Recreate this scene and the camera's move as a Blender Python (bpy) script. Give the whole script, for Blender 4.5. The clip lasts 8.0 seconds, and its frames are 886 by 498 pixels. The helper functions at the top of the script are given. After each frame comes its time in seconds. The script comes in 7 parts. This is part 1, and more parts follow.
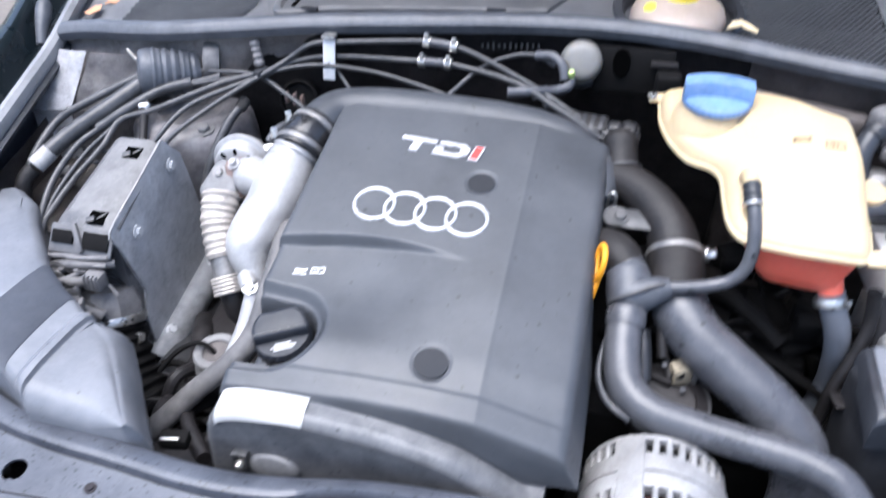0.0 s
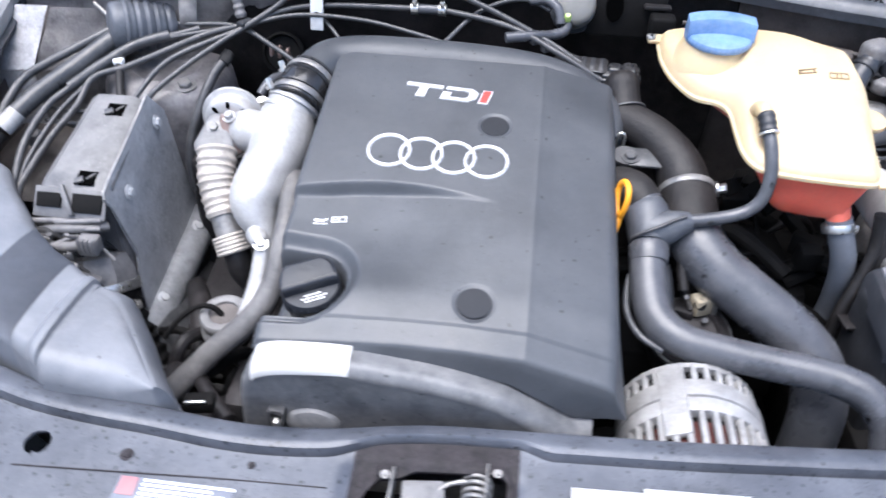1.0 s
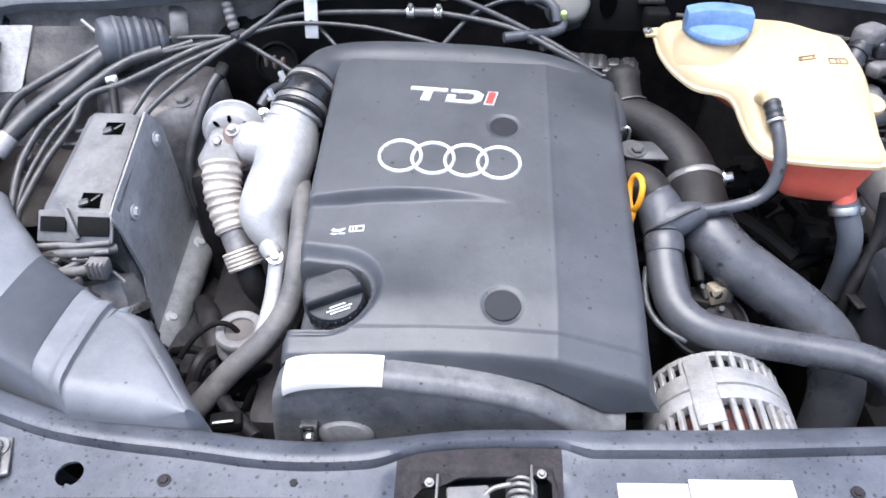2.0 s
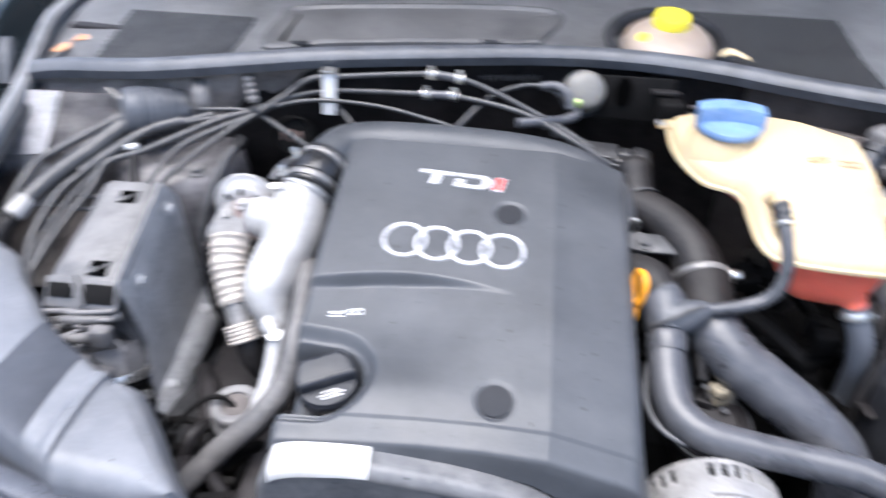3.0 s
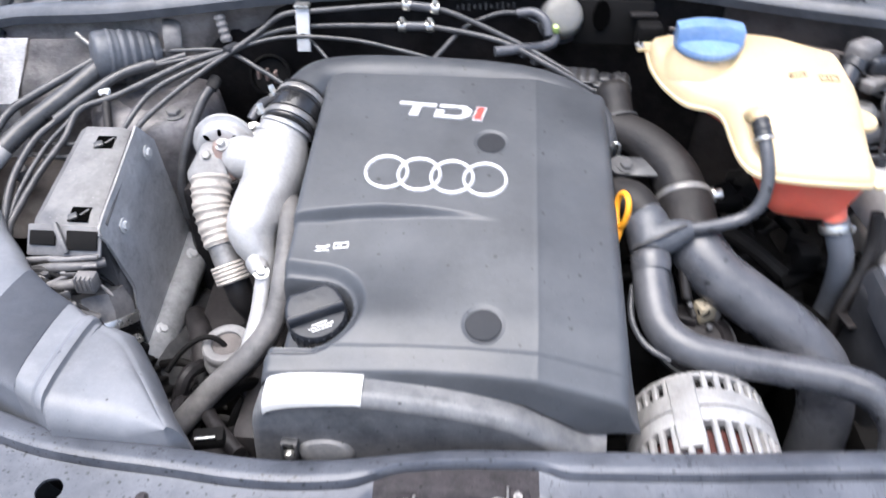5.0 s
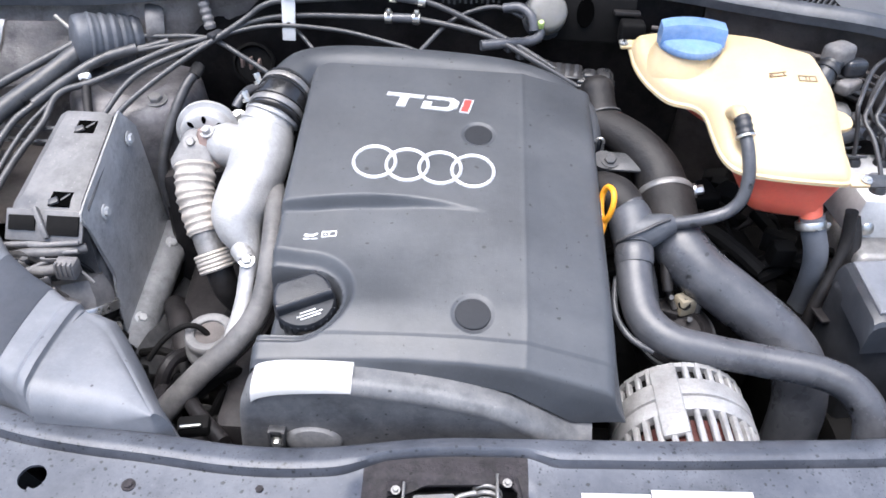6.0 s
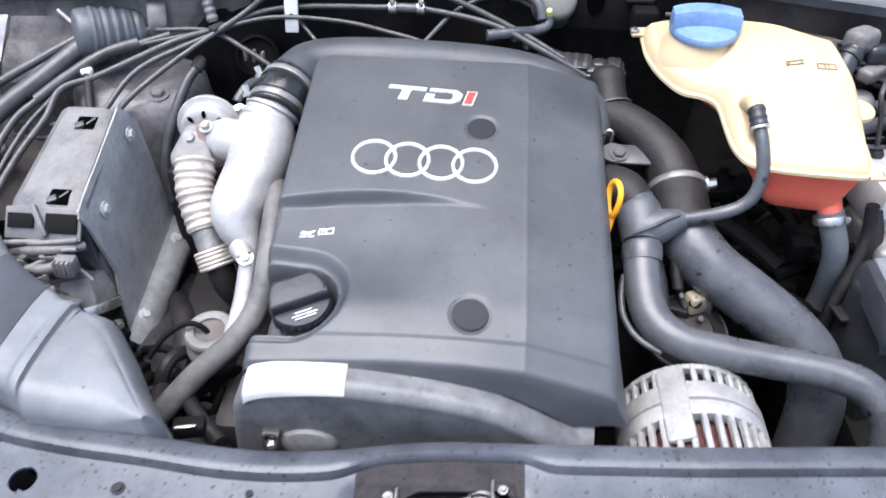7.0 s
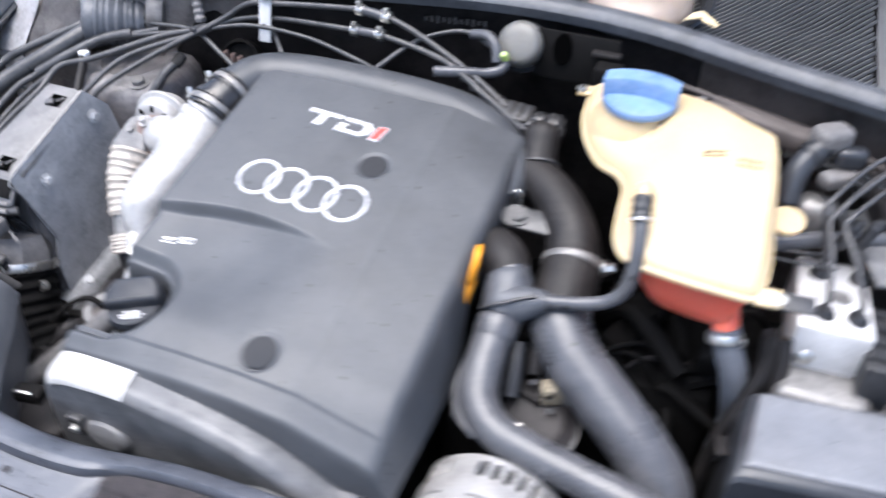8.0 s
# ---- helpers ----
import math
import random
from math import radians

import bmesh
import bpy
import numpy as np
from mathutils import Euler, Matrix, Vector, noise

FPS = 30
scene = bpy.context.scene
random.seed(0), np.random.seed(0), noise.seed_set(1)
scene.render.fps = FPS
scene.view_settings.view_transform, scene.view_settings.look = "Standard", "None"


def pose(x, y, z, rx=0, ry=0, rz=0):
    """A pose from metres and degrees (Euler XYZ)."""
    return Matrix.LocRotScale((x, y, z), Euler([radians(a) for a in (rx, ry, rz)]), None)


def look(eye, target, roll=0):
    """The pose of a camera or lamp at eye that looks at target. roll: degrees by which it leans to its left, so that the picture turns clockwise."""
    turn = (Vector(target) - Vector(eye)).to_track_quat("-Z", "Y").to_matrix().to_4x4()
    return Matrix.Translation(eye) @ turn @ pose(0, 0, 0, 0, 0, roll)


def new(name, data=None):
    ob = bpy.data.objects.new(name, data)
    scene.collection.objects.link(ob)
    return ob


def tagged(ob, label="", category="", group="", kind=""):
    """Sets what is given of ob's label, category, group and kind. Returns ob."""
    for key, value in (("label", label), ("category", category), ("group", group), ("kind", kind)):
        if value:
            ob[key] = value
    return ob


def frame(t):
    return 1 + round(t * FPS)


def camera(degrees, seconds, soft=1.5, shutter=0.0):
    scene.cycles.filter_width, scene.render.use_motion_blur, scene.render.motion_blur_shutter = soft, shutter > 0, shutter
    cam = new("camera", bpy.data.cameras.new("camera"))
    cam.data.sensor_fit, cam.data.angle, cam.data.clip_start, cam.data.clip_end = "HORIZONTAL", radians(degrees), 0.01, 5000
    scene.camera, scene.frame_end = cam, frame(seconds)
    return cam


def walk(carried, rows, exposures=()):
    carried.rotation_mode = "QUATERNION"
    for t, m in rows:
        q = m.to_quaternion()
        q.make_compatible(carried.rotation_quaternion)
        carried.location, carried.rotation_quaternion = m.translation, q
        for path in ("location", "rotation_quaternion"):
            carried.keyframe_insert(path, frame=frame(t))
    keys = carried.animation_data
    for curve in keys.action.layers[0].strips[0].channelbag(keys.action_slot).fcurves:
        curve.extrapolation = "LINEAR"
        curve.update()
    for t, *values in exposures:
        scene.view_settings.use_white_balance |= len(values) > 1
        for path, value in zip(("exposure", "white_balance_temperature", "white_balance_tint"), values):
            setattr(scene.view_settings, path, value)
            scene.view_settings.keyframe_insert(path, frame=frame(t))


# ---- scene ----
cam = camera(59.4, 8.0, soft=1.6, shutter=0.9)
METRES, EYE, TILT, LEAN, TURN = 0.75, 1.4, -36.0, 0.0, 13.5
ROWS = [
    (0.0, 0.0, 0.0, 0.0, 0.0, 0.0, -0.0),
    (0.2, -0.023, 0.0053, -0.0132, -0.36, -0.83, 1.33),
    (0.5, -0.0715, 0.0177, -0.0363, -4.4, -1.09, 2.35),
    (1.0, -0.1534, 0.0279, -0.0493, -6.36, -1.49, 2.63),
    (1.2, -0.1874, 0.0307, -0.0436, -6.88, -1.14, 4.35),
    (2.3, -0.2238, 0.0462, -0.0399, -9.19, -2.1, 5.7),
    (2.5, -0.2165, 0.0536, -0.0361, -8.34, -2.78, 6.33),
    (2.7, -0.201, 0.0484, -0.0227, -11.51, -0.19, 5.02),
    (2.9, -0.1974, 0.0398, 0.0124, -9.42, 1.36, 3.71),
    (3.0, -0.1822, 0.0383, 0.0057, -6.87, 2.33, 2.85),
    (3.2, -0.1895, 0.0351, 0.0243, -4.49, 2.4, 0.04),
    (3.5, -0.167, 0.0299, 0.0132, -0.57, 0.68, -1.03),
    (4.0, -0.1477, 0.0378, 0.0208, -0.64, 0.72, -0.15),
    (4.5, -0.1602, 0.0647, 0.0116, -6.09, -0.59, 1.48),
    (5.0, -0.182, 0.0366, -0.0197, -7.9, -1.56, 5.38),
    (5.2, -0.1925, 0.0315, -0.0343, -9.25, -1.67, 6.28),
    (6.3, -0.2185, 0.0385, -0.0273, -10.46, -1.83, 4.21),
    (6.5, -0.2129, 0.0427, -0.0273, -10.43, -1.83, 4.15),
    (7.0, -0.171, 0.0571, -0.0191, -8.35, -2.63, 4.73),
    (7.5, 0.0083, 0.0748, 0.0153, -1.85, -1.42, 0.89),
    (7.7, 0.1211, 0.0776, 0.0209, 2.46, -1.97, -2.25),
    (8.0, 0.2912, 0.081, 0.0523, 6.82, -3.12, -5.95),
]
walk(cam, [(t, pose(0, 0, EYE, TILT, LEAN, TURN) @ pose(METRES * x, METRES * y, METRES * z, 90 + pitch, roll, yaw)) for t, x, y, z, yaw, pitch, roll in ROWS],
     exposures=[(0.0, 1.92, 5760, 11), (1.0, 1.95, 5870, 11), (2.5, 1.95, 5950, 11), (3.2, 2.02, 6020, 11), (4.5, 2.06, 6180, 11), (6.5, 1.94, 6060, 11), (8.0, 1.95, 6040, 11)])

# ---- light ----
world = bpy.data.worlds.new("sky")
scene.world = world
world.use_nodes = True
_wn = world.node_tree.nodes
_bg = _wn["Background"]
_sky = _wn.new("ShaderNodeTexSky")
_sky.sky_type = "NISHITA"
_sky.sun_disc = False
_sky.sun_elevation = radians(78)
_sky.sun_rotation = radians(231)
_sky.air_density, _sky.dust_density = 1.0, 4.0
world.node_tree.links.new(_sky.outputs[0], _bg.inputs[0])
_bg.inputs[1].default_value = 0.10
sun = new("sun", bpy.data.lights.new("sun", "SUN"))
sun.data.energy, sun.data.angle, sun.data.color = 1.5, radians(60), (1.0, 0.97, 0.93)
sun.matrix_world = look((0, 0, 5), (0.8, 0.65, 0))


# ---- materials ----
def material(name, colour, rough=0.5, metal=0.0, var=0.25, scale=12.0, fine=350.0, bump=0.15, dust=0.0, dust_colour=(0.32, 0.30, 0.28), spots=0.0, gate=0.62, spot_r=0.14, spec=0.5, coat=0.0, sub=0.0, grime=0.0, flecks=0.0):
    """A worn surface: base colour that varies at two scales, dust lying on it, small spots, uneven gloss, fine relief."""
    m = bpy.data.materials.new(name)
    m.use_nodes = True
    n, l = m.node_tree.nodes, m.node_tree.links
    b = n["Principled BSDF"]
    co = n.new("ShaderNodeTexCoord")
    src = co.outputs["Object"]

    def tex(s, detail, r=0.6):
        t = n.new("ShaderNodeTexNoise")
        t.inputs["Scale"].default_value, t.inputs["Detail"].default_value, t.inputs["Roughness"].default_value = s, detail, r
        l.new(src, t.inputs["Vector"])
        return t.outputs["Fac"]

    def ramp(fac, a, c, lo=0.3, hi=0.7):
        r = n.new("ShaderNodeMapRange")
        r.inputs[1].default_value, r.inputs[2].default_value, r.inputs[3].default_value, r.inputs[4].default_value = lo, hi, a, c
        l.new(fac, r.inputs[0])
        return r.outputs[0]

    def mix(fac, a, c):
        x = n.new("ShaderNodeMix")
        x.data_type = "RGBA"
        for sock, v in ((x.inputs[0], fac), (x.inputs[6], a), (x.inputs[7], c)):
            if isinstance(v, bpy.types.NodeSocket):
                l.new(v, sock)
            else:
                sock.default_value = (*v, 1) if isinstance(v, tuple) else v
        return x.outputs[2]

    def times(a, c):
        g = n.new("ShaderNodeMath")
        g.operation = "MULTIPLY"
        l.new(a, g.inputs[0])
        if isinstance(c, float):
            g.inputs[1].default_value = c
        else:
            l.new(c, g.inputs[1])
        return g.outputs[0]

    def blots(size, radius, keep, ragged):
        """Ragged dots of mixed size: a share of the cells of a grid carries one."""
        wob = n.new("ShaderNodeTexNoise")
        wob.inputs["Scale"].default_value, wob.inputs["Detail"].default_value = size * 2.2, 2
        l.new(co.outputs["Object"], wob.inputs["Vector"])
        add = n.new("ShaderNodeMix")
        add.data_type, add.blend_type = "RGBA", "ADD"
        add.inputs[0].default_value = ragged / size
        l.new(co.outputs["Object"], add.inputs[6])
        l.new(wob.outputs["Color"], add.inputs[7])
        v = n.new("ShaderNodeTexVoronoi")
        v.inputs["Scale"].default_value = size
        l.new(add.outputs[2], v.inputs["Vector"])
        sep = n.new("ShaderNodeSeparateColor")
        l.new(v.outputs["Color"], sep.inputs[0])
        div = n.new("ShaderNodeMath")
        div.operation = "DIVIDE"
        l.new(v.outputs["Distance"], div.inputs[0])
        l.new(ramp(sep.outputs[1], radius * 0.35, radius * 1.25, 0, 1), div.inputs[1])
        return times(ramp(div.outputs[0], 0.9, 0, 0.6, 1.0), ramp(sep.outputs[0], 0, 1, keep, keep + 0.04))

    big, small = tex(scale, 6, 0.65), tex(fine, 3)
    lo, hi = tuple(c * (1 - var) for c in colour), tuple(min(1, c * (1 + var)) for c in colour)
    col = mix(ramp(big, 0, 1), lo, hi)
    col = mix(ramp(small, 0, 0.45 * min(1, var * 2)), col, tuple(c * 0.55 for c in colour))
    if dust > 0:
        col = mix(times(ramp(tex(scale * 2.3, 7, 0.72), 0, dust, 0.40, 0.70), ramp(small, 0.45, 1.0)), col, dust_colour)
    if grime > 0:
        col = mix(times(ramp(tex(scale * 1.4 + 3, 8, 0.75), 0, grime, 0.50, 0.66), ramp(tex(scale * 9, 4), 0.35, 1.0)), col, tuple(c * 0.22 for c in colour))
    if flecks > 0:
        col = mix(times(blots(260.0, 0.20, 0.72, 0.5), flecks), col, tuple(min(0.9, c * 1.6 + 0.12) for c in dust_colour))
    if spots > 0:
        dark = tuple(c * 0.20 for c in colour)
        col = mix(blots(spots, spot_r * 1.3, gate, 0.5), col, dark)
        col = mix(times(blots(spots * 2.4, spot_r * 1.4, gate, 0.5), ramp(tex(14.0, 3), 0.0, 0.9, 0.42, 0.58)), col, dark)
    l.new(col, b.inputs["Base Color"])
    l.new(ramp(big, max(0.04, rough - 0.1), min(1, rough + 0.12)), b.inputs["Roughness"])
    b.inputs["Metallic"].default_value = metal
    b.inputs["Specular IOR Level"].default_value = spec
    b.inputs["Coat Weight"].default_value = coat
    b.inputs["Coat Roughness"].default_value = 0.12
    if sub > 0:
        b.inputs["Subsurface Weight"].default_value = sub
        b.inputs["Subsurface Radius"].default_value = (0.03, 0.02, 0.008)
        b.inputs["Subsurface Scale"].default_value = 0.5
    if bump > 0:
        k = n.new("ShaderNodeBump")
        k.inputs["Strength"].default_value, k.inputs["Distance"].default_value = bump, 0.0006
        l.new(small, k.inputs["Height"])
        k2 = n.new("ShaderNodeBump")
        k2.inputs["Strength"].default_value, k2.inputs["Distance"].default_value = min(1.0, bump * 1.2), 0.0025
        l.new(tex(scale * 5, 4), k2.inputs["Height"])
        l.new(k.outputs[0], k2.inputs["Normal"])
        l.new(k2.outputs[0], b.inputs["Normal"])
    return m


COVER = material("black_cover_plastic", (0.053, 0.057, 0.064), 0.45, var=0.24, scale=7, fine=900, bump=0.22, dust=0.34, dust_colour=(0.118, 0.121, 0.127), grime=0.17, spots=85, gate=0.60, spot_r=0.12, flecks=0.08)
TIMING = material("grey_dusty_plastic", (0.105, 0.107, 0.112), 0.45, var=0.3, scale=14, fine=700, dust=0.65, dust_colour=(0.27, 0.265, 0.26), grime=0.5, spots=95, gate=0.55, spot_r=0.11, flecks=0.15)
BLACK = material("black_plastic", (0.020, 0.021, 0.024), 0.42, var=0.3, scale=16, dust=0.28, dust_colour=(0.085, 0.087, 0.094), flecks=0.05)
CAPBLACK = material("blue_black_cap_plastic", (0.017, 0.019, 0.024), 0.38, var=0.25, scale=30, dust=0.25, dust_colour=(0.07, 0.074, 0.085), spec=0.4)
LOOM = material("dusty_loom_tape", (0.026, 0.0245, 0.0235), 0.8, spec=0.2, dust=0.45, dust_colour=(0.115, 0.112, 0.112), scale=30)
# near-black: the deep bay's shade is put into this colour
SHADEBLACK = material("dirty_shade_black", (0.0040, 0.0038, 0.0038), 0.75, spec=0.15, dust=0.18, dust_colour=(0.022, 0.0195, 0.018), scale=25)
RUBBER = material("black_rubber", (0.060, 0.062, 0.069), 0.30, var=0.22, scale=14, fine=500, bump=0.12, dust=0.38, dust_colour=(0.20, 0.20, 0.212), grime=0.30, spots=55, gate=0.7, flecks=0.12)
HOSE = material("old_dusty_rubber", (0.0125, 0.0115, 0.0115), 0.55, scale=20, var=0.35, bump=0.35, dust=0.42, dust_colour=(0.048, 0.041, 0.039), grime=0.4, flecks=0.10, spec=0.35)
SEAL = material("weathered_seal_rubber", (0.066, 0.071, 0.081), 0.46, var=0.3, scale=12, dust=0.5, dust_colour=(0.18, 0.19, 0.215), grime=0.4)
PLUG = material("plain_black_plug", (0.018, 0.0195, 0.023), 0.5, var=0.2, fine=700, spots=120, gate=0.5, spot_r=0.15, spec=0.25, dust=0.2, dust_colour=(0.06, 0.063, 0.07))
SCUTTLE = material("dusty_scuttle_plastic", (0.085, 0.085, 0.087), 0.5, var=0.3, scale=9, dust=0.45, dust_colour=(0.17, 0.165, 0.16), grime=0.3)
PANEL = material("pale_scuttle_panel", (0.23, 0.232, 0.24), 0.45, var=0.25, scale=9, dust=0.5, dust_colour=(0.36, 0.355, 0.35), grime=0.3, flecks=0.1)
PAINT = material("dusty_dark_paint", (0.060, 0.066, 0.082), 0.44, var=0.35, scale=8, fine=500, bump=0.12, dust=0.6, dust_colour=(0.138, 0.145, 0.165), grime=0.55, spots=150, gate=0.26, spot_r=0.21, coat=0.10, flecks=0.10)
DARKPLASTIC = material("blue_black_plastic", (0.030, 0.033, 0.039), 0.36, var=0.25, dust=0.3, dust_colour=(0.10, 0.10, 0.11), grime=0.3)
DARKPAINT = material("dark_mottled_paint", (0.020, 0.0178, 0.0195), 0.6, var=0.6, scale=38, fine=500, bump=0.35, dust=0.55, dust_colour=(0.064, 0.055, 0.060), grime=0.6, spec=0.2, spots=120, gate=0.6, flecks=0.06)
LIDGREY = material("pale_dusty_lid", (0.118, 0.116, 0.117), 0.42, var=0.35, scale=18, dust=0.55, dust_colour=(0.235, 0.225, 0.22), grime=0.5, flecks=0.3)
DULL = material("dull_grey_pipe", (0.046, 0.0465, 0.049), 0.36, var=0.3, scale=26, dust=0.45, dust_colour=(0.155, 0.148, 0.145), grime=0.5, flecks=0.12)
BROWNWALL = material("brown_dusty_paint", (0.085, 0.074, 0.070), 0.55, var=0.5, scale=14, bump=0.3, dust=0.5, dust_colour=(0.17, 0.145, 0.135), grime=0.6, flecks=0.2)
FILM = material("clear_label_film", (0.15, 0.16, 0.19), 0.3, var=0.2, bump=0.02)
GLOSS = material("dark_car_paint", (0.022, 0.033, 0.040), 0.25, var=0.15, scale=5, bump=0.0, coat=0.8, dust=0.25, dust_colour=(0.07, 0.08, 0.085))
# darkened so the colour itself carries the bonnet's shade on the bulkhead
SHADEWALL = material("shaded_bay_paint", (0.014, 0.013, 0.0138), 0.55, spec=0.25, var=0.5, scale=14, bump=0.3, dust=0.55, dust_colour=(0.062, 0.054, 0.054), grime=0.5, flecks=0.06)
TOWER = material("dusty_tower_paint", (0.150, 0.142, 0.144), 0.42, var=0.6, scale=20, bump=0.35, dust=0.6, dust_colour=(0.28, 0.255, 0.245), grime=0.9, flecks=0.25)
# lightened to make up for the shade under the seal
LITWALL = material("lightened_stained_paint", (0.34, 0.31, 0.295), 0.5, var=0.5, scale=18, bump=0.35, dust=0.6, dust_colour=(0.46, 0.41, 0.385), grime=0.8, flecks=0.3)
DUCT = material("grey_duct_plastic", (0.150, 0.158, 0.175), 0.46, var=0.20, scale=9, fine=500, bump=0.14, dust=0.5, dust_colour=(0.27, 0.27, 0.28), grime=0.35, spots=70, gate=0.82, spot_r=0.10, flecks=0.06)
BELLOWS = material("ribbed_duct_rubber", (0.136, 0.145, 0.164), 0.5, dust=0.35, dust_colour=(0.24, 0.24, 0.255))
BOX = material("dusty_box_plastic", (0.13, 0.126, 0.125), 0.5, var=0.4, scale=30, dust=0.6, dust_colour=(0.29, 0.27, 0.26), grime=0.55)
SHIELD = material("grey_shield_metal", (0.47, 0.468, 0.47), 0.36, metal=0.0, var=0.28, scale=30, fine=300, bump=0.4, dust=0.5, dust_colour=(0.57, 0.565, 0.56), grime=0.5, flecks=0.5)
FLANGEGREY = material("dark_grey_rolled_metal", (0.29, 0.29, 0.293), 0.42, var=0.35, scale=30, bump=0.3, dust=0.5, dust_colour=(0.42, 0.405, 0.395), grime=0.55, flecks=0.2)
ALU = material("cast_aluminium", (0.40, 0.395, 0.39), 0.46, metal=0.25, var=0.18, scale=26, fine=500, bump=0.4, dust=0.3, dust_colour=(0.27, 0.25, 0.235), grime=0.22)
BRIGHTALU = material("bright_machined_aluminium", (0.64, 0.635, 0.63), 0.42, metal=0.15, var=0.15, scale=30, fine=500, bump=0.2, dust=0.25, dust_colour=(0.42, 0.40, 0.38), grime=0.2)
CUFF = material("offwhite_cuff", (0.36, 0.35, 0.34), 0.5, var=0.3, scale=50, bump=0.1, dust=0.3, grime=0.4)
ALTER = material("grey_cast_alternator", (0.33, 0.326, 0.322), 0.48, metal=0.2, var=0.25, scale=36, fine=500, bump=0.35, dust=0.5, dust_colour=(0.22, 0.20, 0.185), grime=0.4, flecks=0.2)
TUBEGREY = material("dusty_grey_conduit", (0.100, 0.097, 0.096), 0.5, var=0.35, scale=22, dust=0.55, dust_colour=(0.23, 0.215, 0.205), grime=0.55)
BROWN = material("brown_moulded_print", (0.25, 0.18, 0.105), 0.5, bump=0.0)
HOLE = material("black_hole", (0.002, 0.002, 0.002), 0.95, spec=0.0, bump=0.0)
FLEX = material("stained_steel_flex", (0.46, 0.42, 0.375), 0.42, metal=0.2, var=0.3, scale=45, bump=0.3, dust=0.4, dust_colour=(0.33, 0.27, 0.21), grime=0.4)
STEEL = material("zinc_steel", (0.62, 0.61, 0.58), 0.3, metal=0.9, scale=60)
WORN = material("worn_grey_metal", (0.22, 0.215, 0.21), 0.45, metal=0.45, var=0.35, scale=34, bump=0.25, dust=0.4, grime=0.5)
RINGGREY = material("pale_grey_ring", (0.16, 0.158, 0.158), 0.48, var=0.3, scale=40, dust=0.4, dust_colour=(0.25, 0.235, 0.23), grime=0.5)
SLEEVE = material("glossy_black_sleeve", (0.020, 0.020, 0.021), 0.25, var=0.3, scale=20, dust=0.25, dust_colour=(0.08, 0.075, 0.075), grime=0.3)
RUST = material("rusty_bracket", (0.24, 0.165, 0.14), 0.6, metal=0.2, scale=60, dust=0.3)
SILVER = material("bright_silver_paint", (0.66, 0.66, 0.67), 0.30, metal=0.35, var=0.10, scale=60, bump=0.0)
RED = material("red_badge", (0.75, 0.06, 0.05), 0.35, var=0.05, bump=0.0)
WHITE = material("white_sticker", (0.86, 0.85, 0.83), 0.45, var=0.04, bump=0.02)
YELLOW = material("orange_yellow_handle", (0.9, 0.36, 0.015), 0.4, var=0.1, bump=0.05)
NIPPLE = material("yellow_green_plastic", (0.50, 0.66, 0.20), 0.35, var=0.1, bump=0.0)
PINK = material("faded_red_print", (0.34, 0.15, 0.16), 0.5, var=0.2, bump=0.0)
LEMON = material("yellow_cap", (0.85, 0.72, 0.05), 0.4, var=0.08, bump=0.05)
BLUE = material("blue_cap", (0.125, 0.225, 0.41), 0.42, var=0.25, scale=30, bump=0.15, dust=0.6, dust_colour=(0.29, 0.37, 0.50), grime=0.2)
TANK = material("yellowed_tank_plastic", (0.54, 0.42, 0.25), 0.38, var=0.14, scale=9, bump=0.10, dust=0.35, dust_colour=(0.52, 0.44, 0.32), grime=0.08, sub=0.25)
COOLANT = material("coolant_filled_plastic", (0.80, 0.150, 0.095), 0.3, var=0.18, scale=14, bump=0.08, dust=0.35, dust_colour=(0.80, 0.28, 0.20), sub=0.3)
MILK = material("milky_plastic", (0.37, 0.30, 0.245), 0.38, var=0.2, scale=14, sub=0.25, bump=0.03, dust=0.3, dust_colour=(0.30, 0.27, 0.25), grime=0.15)
HAZY = material("hazy_grey_plastic", (0.150, 0.146, 0.134), 0.4, var=0.25, bump=0.05, dust=0.35, dust_colour=(0.24, 0.23, 0.21), grime=0.3, sub=0.15)
TAN = material("tan_corrosion", (0.27, 0.23, 0.16), 0.7, scale=60, dust=0.3)
COPPER = material("copper_winding", (0.075, 0.022, 0.018), 0.5, metal=0.4, var=0.4, scale=120)
GROUND = material("gravelly_asphalt", (0.14, 0.122, 0.105), 0.9, var=0.35, scale=9, fine=120, bump=1.0, dust=0.5, dust_colour=(0.23, 0.20, 0.17), flecks=0.4)
LEAFY = material("dry_leaf", (0.72, 0.58, 0.36), 0.6, var=0.25, scale=60, bump=0.1)
LEAFRED = material("reddish_leaf", (0.6, 0.3, 0.16), 0.6, var=0.3, scale=60, bump=0.1)
FOIL = material("silver_foil_board", (0.62, 0.62, 0.64), 0.42, metal=0.15, var=0.28, scale=22, bump=0.3, dust=0.55, dust_colour=(0.42, 0.40, 0.38), grime=0.55)
GLASS = material("windscreen_glass", (0.02, 0.025, 0.03), 0.06, var=0.05, bump=0.0, spec=0.6)


# ---- building helpers ----
def thing(name, label, category, group="", kind="", at=(0, 0, 0)):
    e = new(name)
    e.location = at
    e.empty_display_size = 0.05
    return tagged(e, label, category, group, kind)


